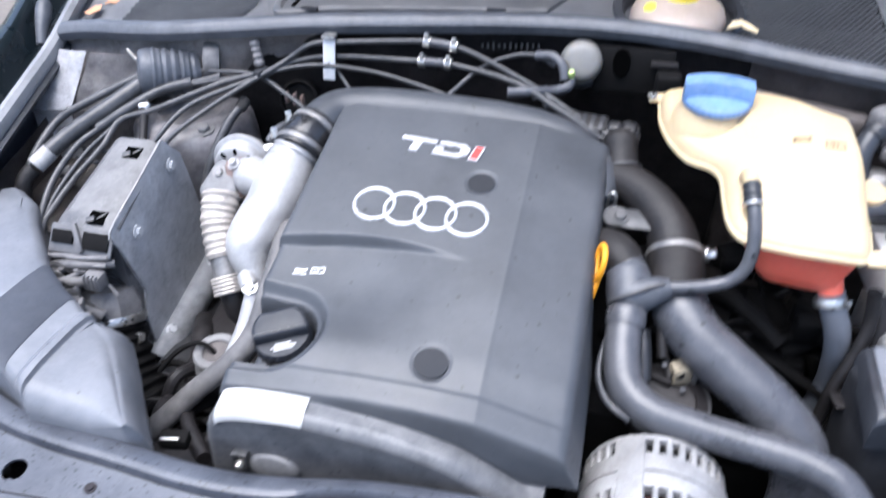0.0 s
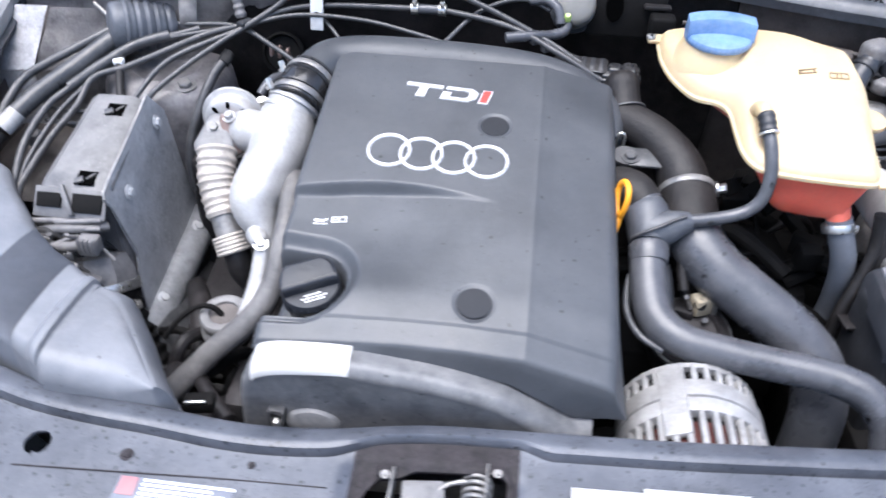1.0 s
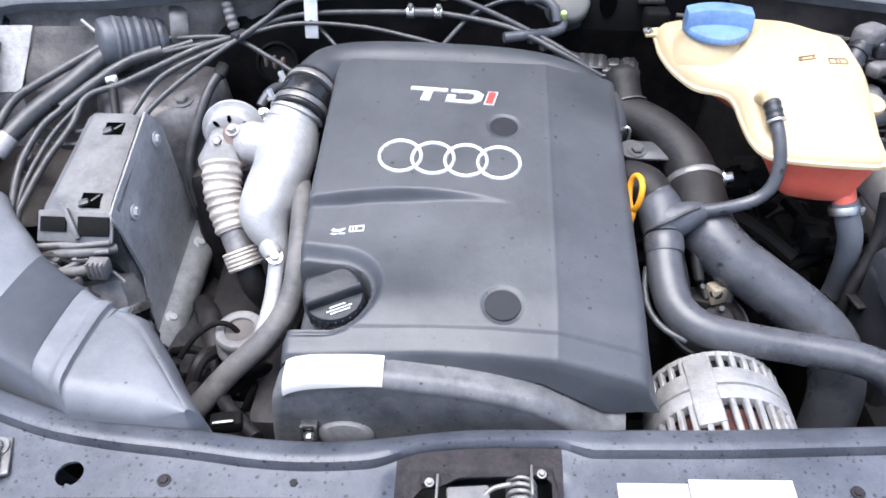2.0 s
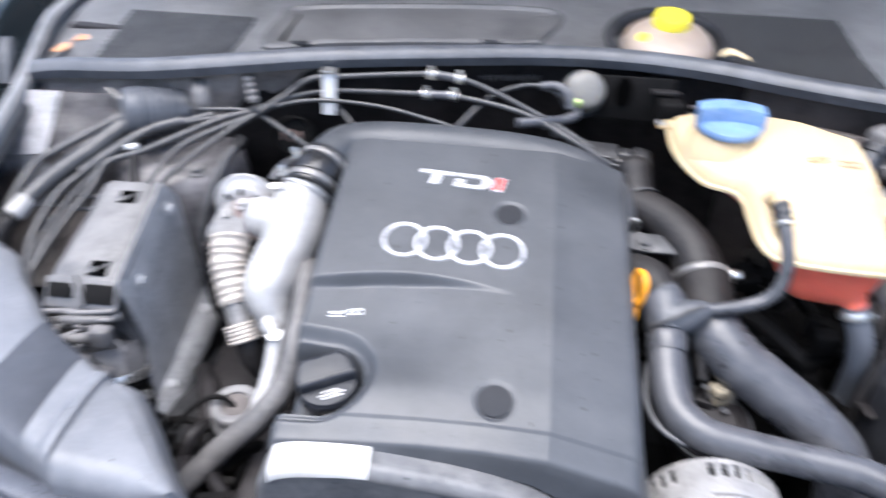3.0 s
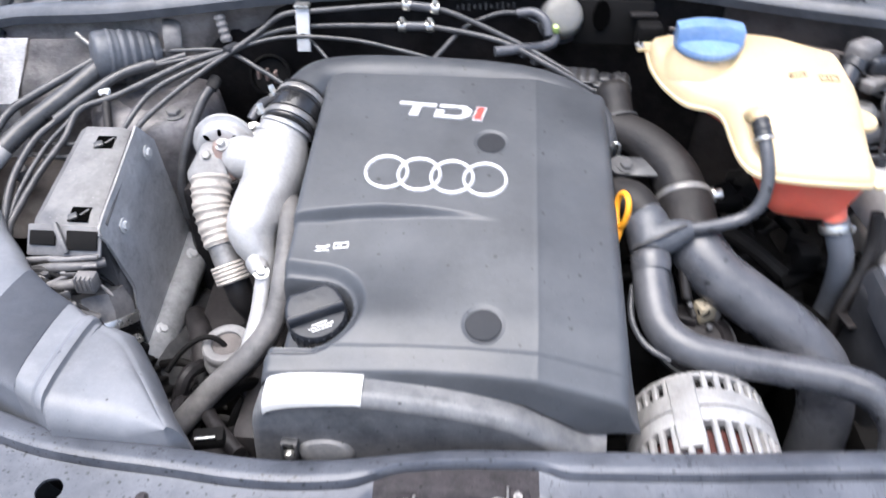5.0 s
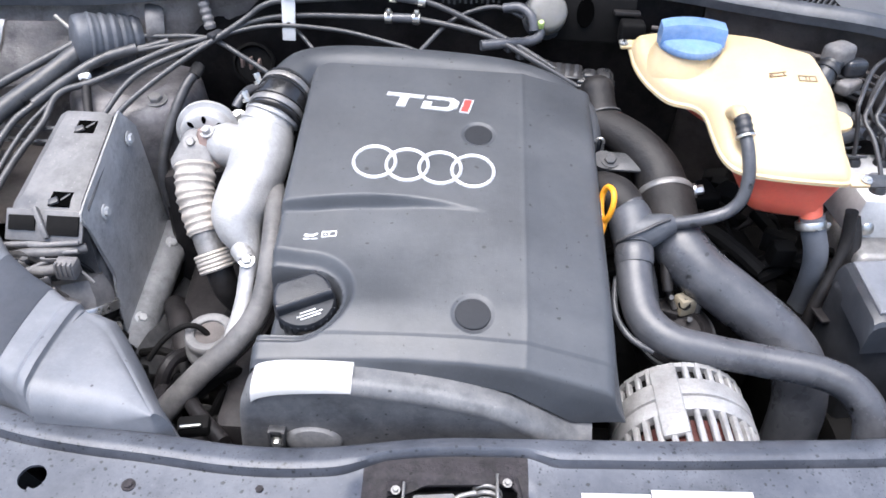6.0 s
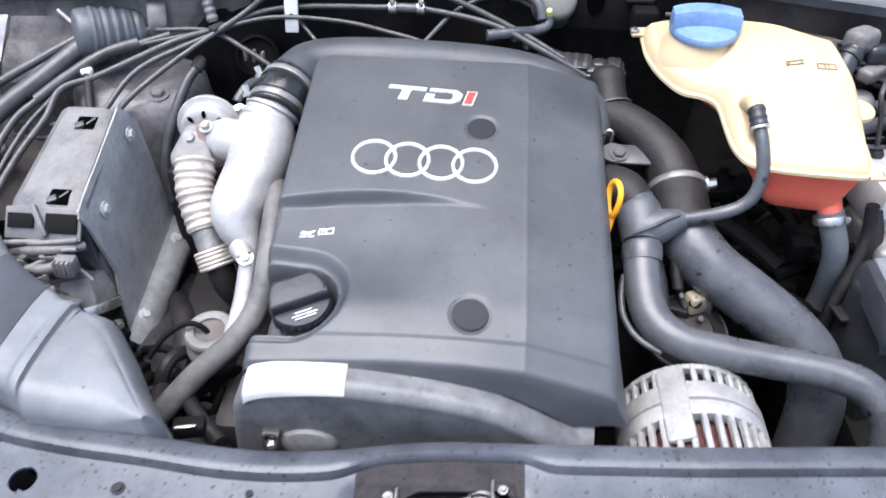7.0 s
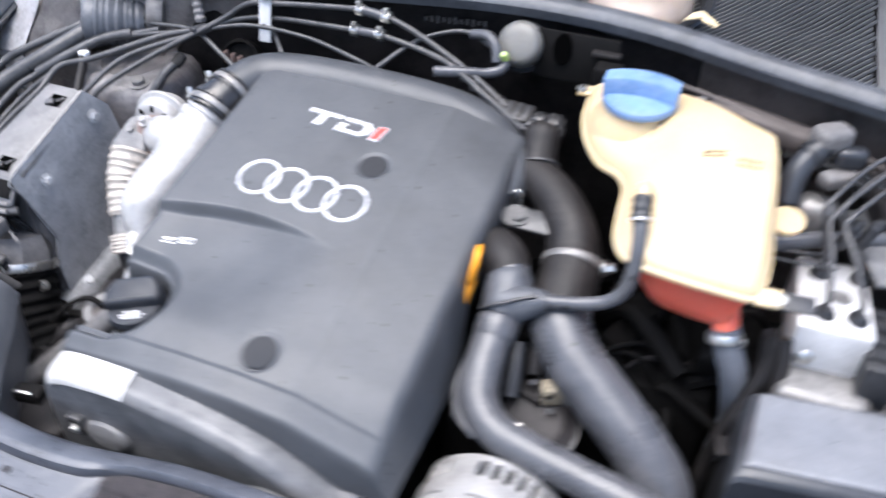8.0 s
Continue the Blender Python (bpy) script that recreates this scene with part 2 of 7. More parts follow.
def finish(bm, name, mat, smooth=True, angle=38):
    bmesh.ops.recalc_face_normals(bm, faces=bm.faces)
    me = bpy.data.meshes.new(name)
    bm.to_mesh(me)
    bm.free()
    for mm in mat if isinstance(mat, (list, tuple)) else (mat,):
        me.materials.append(mm)
    if smooth:
        me.polygons.foreach_set("use_smooth", [True] * len(me.polygons))
        me.set_sharp_from_angle(angle=radians(angle))
    return me


def part(name, bm, mat, parent, label="", smooth=True, angle=38):
    ob = new(name, finish(bm, name, mat, smooth, angle))
    ob.parent = parent
    if parent is not None:
        ob.matrix_parent_inverse = Matrix.Translation(-parent.location)
    return tagged(ob, label)


def solo(name, bm, mat, label, category, group="", kind="", smooth=True, angle=38):
    return tagged(new(name, finish(bm, name, mat, smooth, angle)), label, category, group, kind)


def spline(pts, step=0.006):
    """A smooth line through the points (Catmull-Rom), evenly sampled; extra values after x, y, z go along."""
    p = np.array(pts, float)
    p = np.vstack([2 * p[0] - p[1], p, 2 * p[-1] - p[-2]])
    out = []
    for i in range(1, len(p) - 2):
        a, b, c, d = p[i - 1:i + 3]
        n = max(2, int(np.linalg.norm((c - b)[:3]) / step))
        for k in range(n):
            t = k / n
            out.append(0.5 * (2 * b + (c - a) * t + (2 * a - 5 * b + 4 * c - d) * t * t + (3 * b - a - 3 * c + d) * t ** 3))
    out.append(p[-2])
    return np.array(out)


def rings_to_bm(rings, caps=True, closed=True, bm=None):
    bm = bm or bmesh.new()
    vs = [[bm.verts.new(tuple(q)) for q in r] for r in rings]
    n = len(vs[0])
    for a, b in zip(vs, vs[1:]):
        for i in range(n if closed else n - 1):
            bm.faces.new((a[i], a[(i + 1) % n], b[(i + 1) % n], b[i]))
    if caps:
        bm.faces.new(vs[0][::-1])
        bm.faces.new(vs[-1])
    return bm


def tube_rings(line, radius, seg=16, flat=1.0):
    line = np.asarray(line)
    p = line[:, :3]
    tan = np.gradient(p, axis=0)
    tan /= np.linalg.norm(tan, axis=1)[:, None] + 1e-12
    up = np.array((0, 0, 1.0)) if abs(tan[0][2]) < 0.9 else np.array((1.0, 0, 0))
    side = np.cross(tan[0], up)
    rings = []
    for i in range(len(p)):
        side = side - tan[i] * (side @ tan[i])
        side /= np.linalg.norm(side)
        nor = np.cross(side, tan[i])
        r = radius(i / (len(p) - 1)) if callable(radius) else (line[i, 3] if line.shape[1] > 3 else radius)
        rings.append([p[i] + r * (math.cos(a) * side + flat * math.sin(a) * nor) for a in np.linspace(0, 2 * math.pi, seg, endpoint=False)])
    return rings


def tube(pts, r=0.01, seg=16, step=0.006, bm=None, flat=1.0):
    return rings_to_bm(tube_rings(spline(pts, step), r, seg, flat), bm=bm)


def ridged(pts, r0, depth, ridges, seg=24, bm=None, sharp=1.0, drift=0.0):
    """A corrugated hose. r0: its inner radius, a number or a function of the way along; drift: unevenness of the ridges."""
    line = spline(pts, 0.0010)

    def radius(t):
        wave = 0.5 + 0.5 * math.cos(2 * math.pi * (ridges * t + drift * noise.noise(Vector((t * 7, 3.1, 0)))) + math.pi)
        return (r0(t) if callable(r0) else r0) + depth * (1 + drift * noise.noise(Vector((t * 11, 0.4, 0)))) * wave ** sharp
    return rings_to_bm(tube_rings(line, radius, seg), bm=bm)


def frame_at(origin, axis, turn=0.0):
    q = Vector(axis).normalized().to_track_quat("Z", "Y").to_matrix().to_4x4()
    return Matrix.Translation(origin) @ q @ Matrix.Rotation(radians(turn), 4, "Z")


def revolve(profile, m=None, seg=28, bm=None, caps=True):
    """(radius, height) pairs turned round the z axis of m."""
    m = m or Matrix.Identity(4)
    rings = [[m @ Vector((r * math.cos(a), r * math.sin(a), h)) for a in np.linspace(0, 2 * math.pi, seg, endpoint=False)] for r, h in profile]
    return rings_to_bm(rings, caps, bm=bm)


def box(centre, size, bevel=0.002, m=None, bm=None, segments=2):
    own = bmesh.new()
    bmesh.ops.create_cube(own, size=1.0)
    bmesh.ops.scale(own, vec=size, verts=own.verts)
    if bevel > 0:
        bmesh.ops.bevel(own, geom=own.edges[:], offset=bevel, segments=segments, affect="EDGES", profile=0.5)
    bmesh.ops.transform(own, matrix=Matrix.Translation(centre) @ (m or Matrix.Identity(4)), verts=own.verts)
    if bm is None:
        return own
    me = bpy.data.meshes.new("tmp")
    own.to_mesh(me)
    own.free()
    bm.from_mesh(me)
    bpy.data.meshes.remove(me)
    return bm


def smooth_outline(pts, step=0.006):
    p = list(pts)
    k = len(p)
    line = spline(p[-2:] + p + p[:2], step)
    # keep one turn only
    a = np.array(p[0], float)
    d = np.linalg.norm(line - a, axis=1)
    i0 = int(np.argmin(d[:len(d) // 2]))
    j0 = len(d) // 2 + int(np.argmin(d[len(d) // 2:]))
    return line[i0:j0]


def offset_outline(o, amount):
    """Moves a flat counter-clockwise outline inwards by amount."""
    o = np.asarray(o, float)
    t = np.roll(o, -1, 0) - np.roll(o, 1, 0)
    t /= np.linalg.norm(t, axis=1)[:, None] + 1e-12
    nrm = np.stack([-t[:, 1], t[:, 0]], 1)
    area = 0.5 * np.sum(o[:, 0] * np.roll(o[:, 1], -1) - np.roll(o[:, 0], -1) * o[:, 1])
    return o + nrm * amount * (1 if area > 0 else -1)


def slab(outline, profile, place):
    """A solid from a flat outline: rings of (inset, height); place(u, v, h) gives the point."""
    rings = [[place(u, v, h) for u, v in offset_outline(outline, i)] for i, h in profile]
    return rings_to_bm(rings)


def bolt(origin, axis, r=0.006, h=0.005, bm=None, washer=True):
    m = frame_at(origin, axis)
    bm = bm or bmesh.new()
    if washer:
        revolve([(r * 0.4, 0), (r * 1.6, 0), (r * 1.6, h * 0.3), (r * 0.4, h * 0.3)], m, 18, bm)
    revolve([(r * 0.4, h * 0.2), (r, h * 0.25), (r, h * 0.85), (r * 0.85, h), (r * 0.3, h)], m, 6, bm)
    return bm


def clamp_band(line_pts, r, width, bm=None):
    """A worm-drive band round a hose at the middle of a short line."""
    a, b = Vector(line_pts[0]), Vector(line_pts[1])
    c, ax = (a + b) / 2, (b - a).normalized()
    m = frame_at(c, ax)
    w = width / 2
    return revolve([(r, -w), (r + 0.0016, -w), (r + 0.0022, -w * 0.7), (r + 0.0022, w * 0.7), (r + 0.0016, w), (r, w)], m, 28, bm)


def patch(corners, n=10, amp=0.002, thick=0.004, freq=40.0):
    """A dented sheet between four corners."""
    c = [Vector(p) for p in corners]
    nor = (c[1] - c[0]).cross(c[3] - c[0]).normalized()
    bm = bmesh.new()
    vs = []
    for i in range(n + 1):
        row = []
        for j in range(n + 1):
            u, v = i / n, j / n
            p = c[0] * (1 - u) * (1 - v) + c[1] * u * (1 - v) + c[2] * u * v + c[3] * (1 - u) * v
            row.append(bm.verts.new(p + nor * amp * noise.noise(p * freq)))
        vs.append(row)
    for i in range(n):
        for j in range(n):
            bm.faces.new((vs[i][j], vs[i + 1][j], vs[i + 1][j + 1], vs[i][j + 1]))
    bmesh.ops.solidify(bm, geom=bm.faces[:], thickness=thick)
    return bm


def ss(a, b, x):
    t = min(1.0, max(0.0, (x - a) / (b - a)))
    return t * t * (3 - 2 * t)


def lerp_curve(xs, ys, x):
    return float(np.interp(x, xs, ys))


# ---- ground ----
gb = bmesh.new()
bmesh.ops.create_grid(gb, x_segments=60, y_segments=60, size=60)
for v in gb.verts:
    v.co.z = 0.01 * noise.noise(v.co * 0.7)
solo("ground", gb, GROUND, "brown-grey gravelly asphalt yard under the car", "ground", kind="structure")

# ---- the car's body round the engine bay ----
MID = -0.145  # the car's middle line


def bonnet_line(y):
    return 0.822 + 0.31 * (min(y, 1.05) - 0.36) - (0.05 * max(0, 0.45 - y))


car = thing("car", "dark car with its bonnet open and dusty inner panels", "car")


def lip_y(x):
    """Inner edge of the front panel."""
    return lerp_curve((-0.80, -0.76, -0.725, -0.673, -0.604, -0.526, -0.462, -0.40, -0.36, -0.325, -0.28, -0.24, -0.195, -0.15, -0.10, 0.06, 0.24, 0.32, 0.40, 0.45, 0.50),
                      (0.64, 0.565, 0.51, 0.469, 0.437, 0.411, 0.402, 0.398, 0.393, 0.390, 0.391, 0.396, 0.406, 0.413, 0.415, 0.424, 0.440, 0.455, 0.49, 0.535, 0.62), x)


def front_panel():
    bm = bmesh.new()
    xs = np.arange(-0.80, 0.5001, 0.0045)
    soft = np.convolve([lip_y(x) for x in np.concatenate([[xs[0]] * 6, xs, [xs[-1]] * 6])], np.ones(13) / 13, "valid")
    prof = [(0.012, -0.090), (0.010, -0.03), (0.0075, -0.008), (0.004, -0.0040), (0.0, -0.0022), (-0.005, -0.0008), (-0.011, 0.0005), (-0.0160, 0.0008), (-0.0195, -0.0012), (-0.0222, -0.0100), (-0.0246, -0.0105), (-0.0265, -0.0050), (-0.034, -0.006)]
    far = list(np.arange(0.0045, 0.225, 0.0045))
    def open_top(x):
        return lerp_curve((-0.2135, -0.205, -0.197, -0.183, -0.168, -0.115, -0.094, -0.088, -0.0855), (0.325, 0.350, 0.361, 0.363, 0.3715, 0.3745, 0.3745, 0.370, 0.355), x)

    rows = []
    for x, y in zip(xs, soft):
        z0 = 0.825 + 0.02 * ss(0.45, 0.6, y)
        slim = 1 - 0.42 * ss(-0.245, -0.195, x) * (1 - ss(-0.085, -0.05, x))
        row = [(x, y + dy * (slim if dy < 0 else 1), z0 + dz) for dy, dz in prof]
        hole_here = -0.2135 <= x <= -0.0855
        for j, f in enumerate(far):
            yy = y - 0.034 * slim - f
            if hole_here:
                # the tenth row follows the rim of the lock opening
                a, t = y - 0.034 * slim - 0.0008, open_top(x)
                yy = a + (t - a) * j / 9 if j < 10 else t - 0.0045 * (j - 9)
                f = y - 0.034 * slim - yy
            row.append((x, yy, z0 - 0.006 - 0.10 * f - 0.5 * max(0, f - 0.14)))
        rows.append(row)
    hole, hr = (-0.4895, 0.3535), 0.0115
    def sunk(x, y):
        return ss(-0.232, -0.216, x) * (1 - ss(-0.084, -0.076, x)) * (1 - ss(0.366, 0.380, y))
    vs = [[bm.verts.new(p) for p in r] for r in rows]
    for r in vs:
        for v in r:
            d = math.hypot(v.co.x - hole[0], v.co.y - hole[1])
            if abs(d - hr) < 0.0028:
                v.co.x, v.co.y = hole[0] + (v.co.x - hole[0]) * hr / d, hole[1] + (v.co.y - hole[1]) * hr / d
    for r in vs:
        for v in r[13:]:
            v.co.z -= 0.006 * sunk(v.co.x, v.co.y)
    for a, b in zip(vs, vs[1:]):
        for i in range(len(a) - 1):
            q = (a[i], a[i + 1], b[i + 1], b[i])
            cx, cy = sum(v.co.x for v in q) / 4, sum(v.co.y for v in q) / 4
            if math.hypot(cx - hole[0], cy - hole[1]) < hr * 0.98:
                continue
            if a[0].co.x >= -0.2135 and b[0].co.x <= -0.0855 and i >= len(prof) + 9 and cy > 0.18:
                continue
            # faces round the lock opening take the darker second colour
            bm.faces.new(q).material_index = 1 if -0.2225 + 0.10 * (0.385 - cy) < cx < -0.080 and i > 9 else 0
    bm.verts.index_update()
    geom = bmesh.ops.extrude_face_region(bm, geom=bm.faces[:])
    bmesh.ops.translate(bm, vec=(0, 0, -0.0025), verts=[g for g in geom["geom"] if isinstance(g, bmesh.types.BMVert)])
    return bm


panel = part("front_panel", front_panel(), [PAINT, DARKPAINT], car, "dusty dark painted sheet metal front panel with a rolled lip")


def wing_bow(y):
    return 0.02 * ss(0.6, 1.05, y) + 0.16 * max(0, y - 0.90)


def fender(side):
    """Wing with its gutter, along the bay; side -1 or 1 from the middle line."""
    sec = [(0.662, -0.50), (0.662, -0.10), (0.652, -0.048), (0.622, -0.030), (0.618, -0.026), (0.626, -0.022), (0.638, -0.020), (0.650, -0.026), (0.662, -0.034), (0.672, -0.034), (0.678, -0.026),
           (0.6805, 0.004), (0.683, 0.013), (0.688, 0.017), (0.696, 0.016), (0.712, 0.008), (0.735, -0.018), (0.75, -0.06), (0.765, -0.15), (0.775, -0.30), (0.770, -0.5)]
    rings = []
    for y in np.arange(0.10, 1.75, 0.03):
        k = 0.17 * max(0, 0.66 - y) ** 1.35 + 0.06 * max(0, 0.35 - y)
        w = wing_bow(y)
        rings.append([(MID + side * (u - k + w), y, bonnet_line(y) + h) for u, h in sec])
    bm = rings_to_bm(rings, caps=False, closed=False)
    bmesh.ops.solidify(bm, geom=bm.faces[:], thickness=0.0015)
    return bm


part("wing", fender(-1), [GLOSS], car, "glossy dark green-black wing with a dusty gutter")
part("wing", fender(1), [GLOSS], car, "glossy dark green-black wing with a dusty gutter")


def gutter(side):
    sec = [(0.655, -0.40), (0.655, -0.10), (0.645, -0.046), (0.618, -0.032), (0.616, -0.025), (0.627, -0.019), (0.638, -0.017), (0.650, -0.023), (0.660, -0.031)]
    rings = []
    for y in np.arange(0.10, 1.75, 0.03):
        k = 0.17 * max(0, 0.66 - y) ** 1.35 + 0.06 * max(0, 0.35 - y)
        w = wing_bow(y)
        rings.append([(MID + side * (u - 0.003 - k + w), y, bonnet_line(y) + h + 0.002) for u, h in sec])
    bm = rings_to_bm(rings, caps=False, closed=False)
    bmesh.ops.solidify(bm, geom=bm.faces[:], thickness=0.001)
    return bm


part("inner_wing", gutter(-1), PAINT, car, "dusty painted inner wing flange")
part("inner_wing", gutter(1), PAINT, car, "dusty painted inner wing flange")

part("bump_stop", tube([(-0.824, 0.926, 0.975, 0.008), (-0.829, 0.940, 0.992, 0.009), (-0.834, 0.956, 1.006, 0.011), (-0.839, 0.971, 1.017, 0.011), (-0.841, 0.977, 1.021, 0.006)], seg=18, step=0.004), SEAL, car, "grey rubber bump stop")

# walls that close the bay
wb = box((MID, 1.07, 0.62), (1.30, 0.03, 0.80), 0.004)
part("bulkhead", wb, SHADEWALL, car, "dusty painted bulkhead, its colour darkened for shade")
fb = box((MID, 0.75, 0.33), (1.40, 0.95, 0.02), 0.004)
part("undertray", fb, SHADEBLACK, car, "black undertray, darkened further for deep shade")
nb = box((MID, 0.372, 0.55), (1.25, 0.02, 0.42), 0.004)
part("radiator_panel", nb, SHADEBLACK, car, "black radiator shroud")
bumper = rings_to_bm([[(MID + u, 0.17 - 0.06 * (1 - (u / 0.8) ** 2) + dy, z) for dy, z in ((0.02, 0.78), (-0.03, 0.74), (-0.06, 0.6), (-0.10, 0.5), (-0.09, 0.3), (0.02, 0.25))] for u in np.linspace(-0.78, 0.78, 40)], caps=False, closed=False)
bmesh.ops.solidify(bumper, geom=bumper.faces[:], thickness=0.003)
part("bumper", bumper, GLOSS, car, "dark painted nose and bumper")

# raised bonnet: outer skin, pressed inner frame and black sound mat
HINGE, RISE = (1.46, 1.10), radians(73)


def bonnet_point(u, d, h):
    """u across, d from the hinge to the nose, h out of the underside."""
    bow = 0.035 * (1 - (u / 0.70) ** 2) - 0.05 * (d / 1.1) ** 4
    y, z = -d, h + bow
    return (MID + u * (1 - 0.10 * (d / 1.1) ** 3), HINGE[0] + y * math.cos(RISE) + z * math.sin(RISE), HINGE[1] - y * math.sin(RISE) + z * math.cos(RISE))


skin = rings_to_bm([[bonnet_point(u, d, -0.02) for d in np.linspace(0, 1.12, 16)] for u in np.linspace(-0.70, 0.70, 20)], caps=False, closed=False)
bmesh.ops.solidify(skin, geom=skin.faces[:], thickness=0.012)
bonnet = part("bonnet", skin, GLOSS, car, "dark painted bonnet propped wide open")
mat_bm = rings_to_bm([[bonnet_point(u, d, -0.055) for d in np.linspace(0.10, 1.0, 14)] for u in np.linspace(-0.58, 0.58, 18)], caps=False, closed=False)
bmesh.ops.solidify(mat_bm, geom=mat_bm.faces[:], thickness=0.012)
part("sound_mat", mat_bm, SHADEBLACK, bonnet, "black sound-deadening mat")
for u in (-0.62, 0.62):
    part("bonnet_rail", tube([bonnet_point(u, d, -0.045) for d in np.linspace(0.03, 1.08, 9)], 0.02, 10, 0.05), GLOSS, bonnet)
for d in (0.05, 1.06):
    part("bonnet_rail", tube([bonnet_point(u, d, -0.045) for u in np.linspace(-0.62, 0.62, 9)], 0.02, 10, 0.05), GLOSS, bonnet)

# upper bulkhead shelf: a ledge below the seal
SEAL_PTS = [(-0.80, 0.90, 0.978), (-0.785, 0.935, 0.994), (-0.74, 0.935, 1.001), (-0.62, 0.922, 1.013), (-0.5, 0.935, 1.024), (-0.4, 0.957, 1.03), (-0.25, 0.990, 1.032), (-0.1, 1.018, 1.033), (0.02, 1.020, 1.033), (0.12, 1.002, 1.032), (0.2, 0.974, 1.031), (0.26, 0.952, 1.031), (0.345, 0.926, 1.03), (0.44, 0.93, 1.01), (0.50, 0.935, 0.995)]


def seal_y(x):
    return lerp_curve([p[0] for p in SEAL_PTS[1:]], [p[1] for p in SEAL_PTS[1:]], x)


def seal_z(x):
    return lerp_curve([p[0] for p in SEAL_PTS[1:]], [p[2] for p in SEAL_PTS[1:]], x)


def flange(xa, xb, n, slant=0.0, back=0.0):
    rows = []
    for x in np.linspace(xa, xb, n):
        y, z = seal_y(x), seal_z(x)
        w = 0.003 * noise.noise(Vector((x * 30, 0, 0)))
        lean = 0.010 + 0.022 * (1 - ss(-0.60, -0.47, x)) if xa < -0.5 else 0.0
        q = slant * ss(xb - 0.16, xb, x)
        rows.append([(x - 0.40 * q, y + 0.05 - lean + back, z - 0.40), (x - 0.16 * q, y + 0.02 + w - lean * 1.6 + back, z - 0.16), (x - 0.09 * q, y + 0.006 + w - lean + back, z - 0.09), (x - 0.05 * q, y + 0.002 + w - lean * 0.4 + back, z - 0.05), (x - 0.02 * q, y - 0.002 + back, z - 0.02), (x, y + back, z - 0.012), (x, y + 0.03, z - 0.010 - 0.3 * back)])
    ub = rings_to_bm(rows, caps=False, closed=False)
    bmesh.ops.solidify(ub, geom=ub.faces[:], thickness=0.0015)
    return ub


# one bulkhead: left colour lifted, middle colour lowered, to set its light and shade
part("bulkhead_flange", flange(-0.785, -0.400, 46, slant=0.95), LITWALL, car, "dusty painted bulkhead flange, lightened against the seal's shade")
part("bulkhead_flange", flange(-0.560, 0.16, 50, back=0.008), SHADEWALL, car, "dusty painted bulkhead flange, darkened for shade")
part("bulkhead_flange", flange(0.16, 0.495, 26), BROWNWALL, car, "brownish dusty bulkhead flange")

# scuttle behind the seal
rows = []
for x in np.linspace(-0.80, 0.51, 60):
    y, z = seal_y(x), seal_z(x)
    rows.append([(x, y + 0.012, z - 0.012), (x, y + 0.03, z - 0.006), (x, 1.10, 1.028), (x, 1.25, 1.045), (x, 1.40, 1.06), (x, 1.55, 1.08)])
sb = rings_to_bm(rows, caps=False, closed=False)
bmesh.ops.solidify(sb, geom=sb.faces[:], thickness=-0.002)
scuttle = part("scuttle_panel", sb, PANEL, car, "grey dusty scuttle panel below the windscreen")
wsb = rings_to_bm([[(x, 1.50 + s * 0.75, 1.07 + s * 0.36) for s in np.linspace(0, 1, 6)] for x in np.linspace(-0.86, 0.57, 16)], caps=False, closed=False)
bmesh.ops.solidify(wsb, geom=wsb.faces[:], thickness=0.005)
part("windscreen", wsb, GLASS, car, "dark sloping windscreen glass")
rings = []
for y, rz, rw, bz in ((1.46, 1.07, 0.68, 0.95), (1.75, 1.22, 0.64, 0.96), (2.10, 1.38, 0.60, 0.97), (2.40, 1.435, 0.58, 0.98), (2.80, 1.45, 0.57, 0.98), (3.20, 1.43, 0.57, 0.98), (3.55, 1.36, 0.58, 0.99), (3.90, 1.20, 0.61, 1.00), (4.15, 1.06, 0.66, 1.00), (4.55, 1.03, 0.66, 0.98), (4.68, 0.95, 0.66, 0.90), (4.72, 0.70, 0.66, 0.66)):
    half = [(0.80, 0.25), (0.86, 0.45), (0.88, 0.70), (0.86, bz - 0.05), (0.82, bz), (rw + 0.06, rz - 0.06), (rw, rz - 0.015), (rw * 0.6, rz), (0.0, rz + 0.004)]
    rings.append([(MID + u, y, min(z, rz + 0.004)) for u, z in half] + [(MID - u, y, min(z, rz + 0.004)) for u, z in half[-2::-1]])
part("cabin", rings_to_bm(rings), GLOSS, car, "dark car cabin and tail", angle=30)

# the seal
seal = thing("bonnet_seal", "weathered grey-black rubber bonnet seal along the bulkhead", "rubber seal", at=(MID, 1.0, 1.0))
line = spline(SEAL_PTS[1:], 0.008)
sec = [(-0.013, -0.008), (-0.016, 0.004), (-0.012, 0.012), (-0.004, 0.016), (0.004, 0.014), (0.007, 0.009), (0.011, 0.010), (0.015, 0.005), (0.014, -0.008)]
rings = []
for i, p in enumerate(line):
    t = np.gradient(line, axis=0)[i]
    n2 = np.array((-t[1], t[0], 0)) / math.hypot(t[0], t[1])
    rings.append([p + n2 * u * 1.15 + np.array((0, 0, h)) for u, h in sec])
part("seal_bulb", rings_to_bm(rings), SEAL, seal)


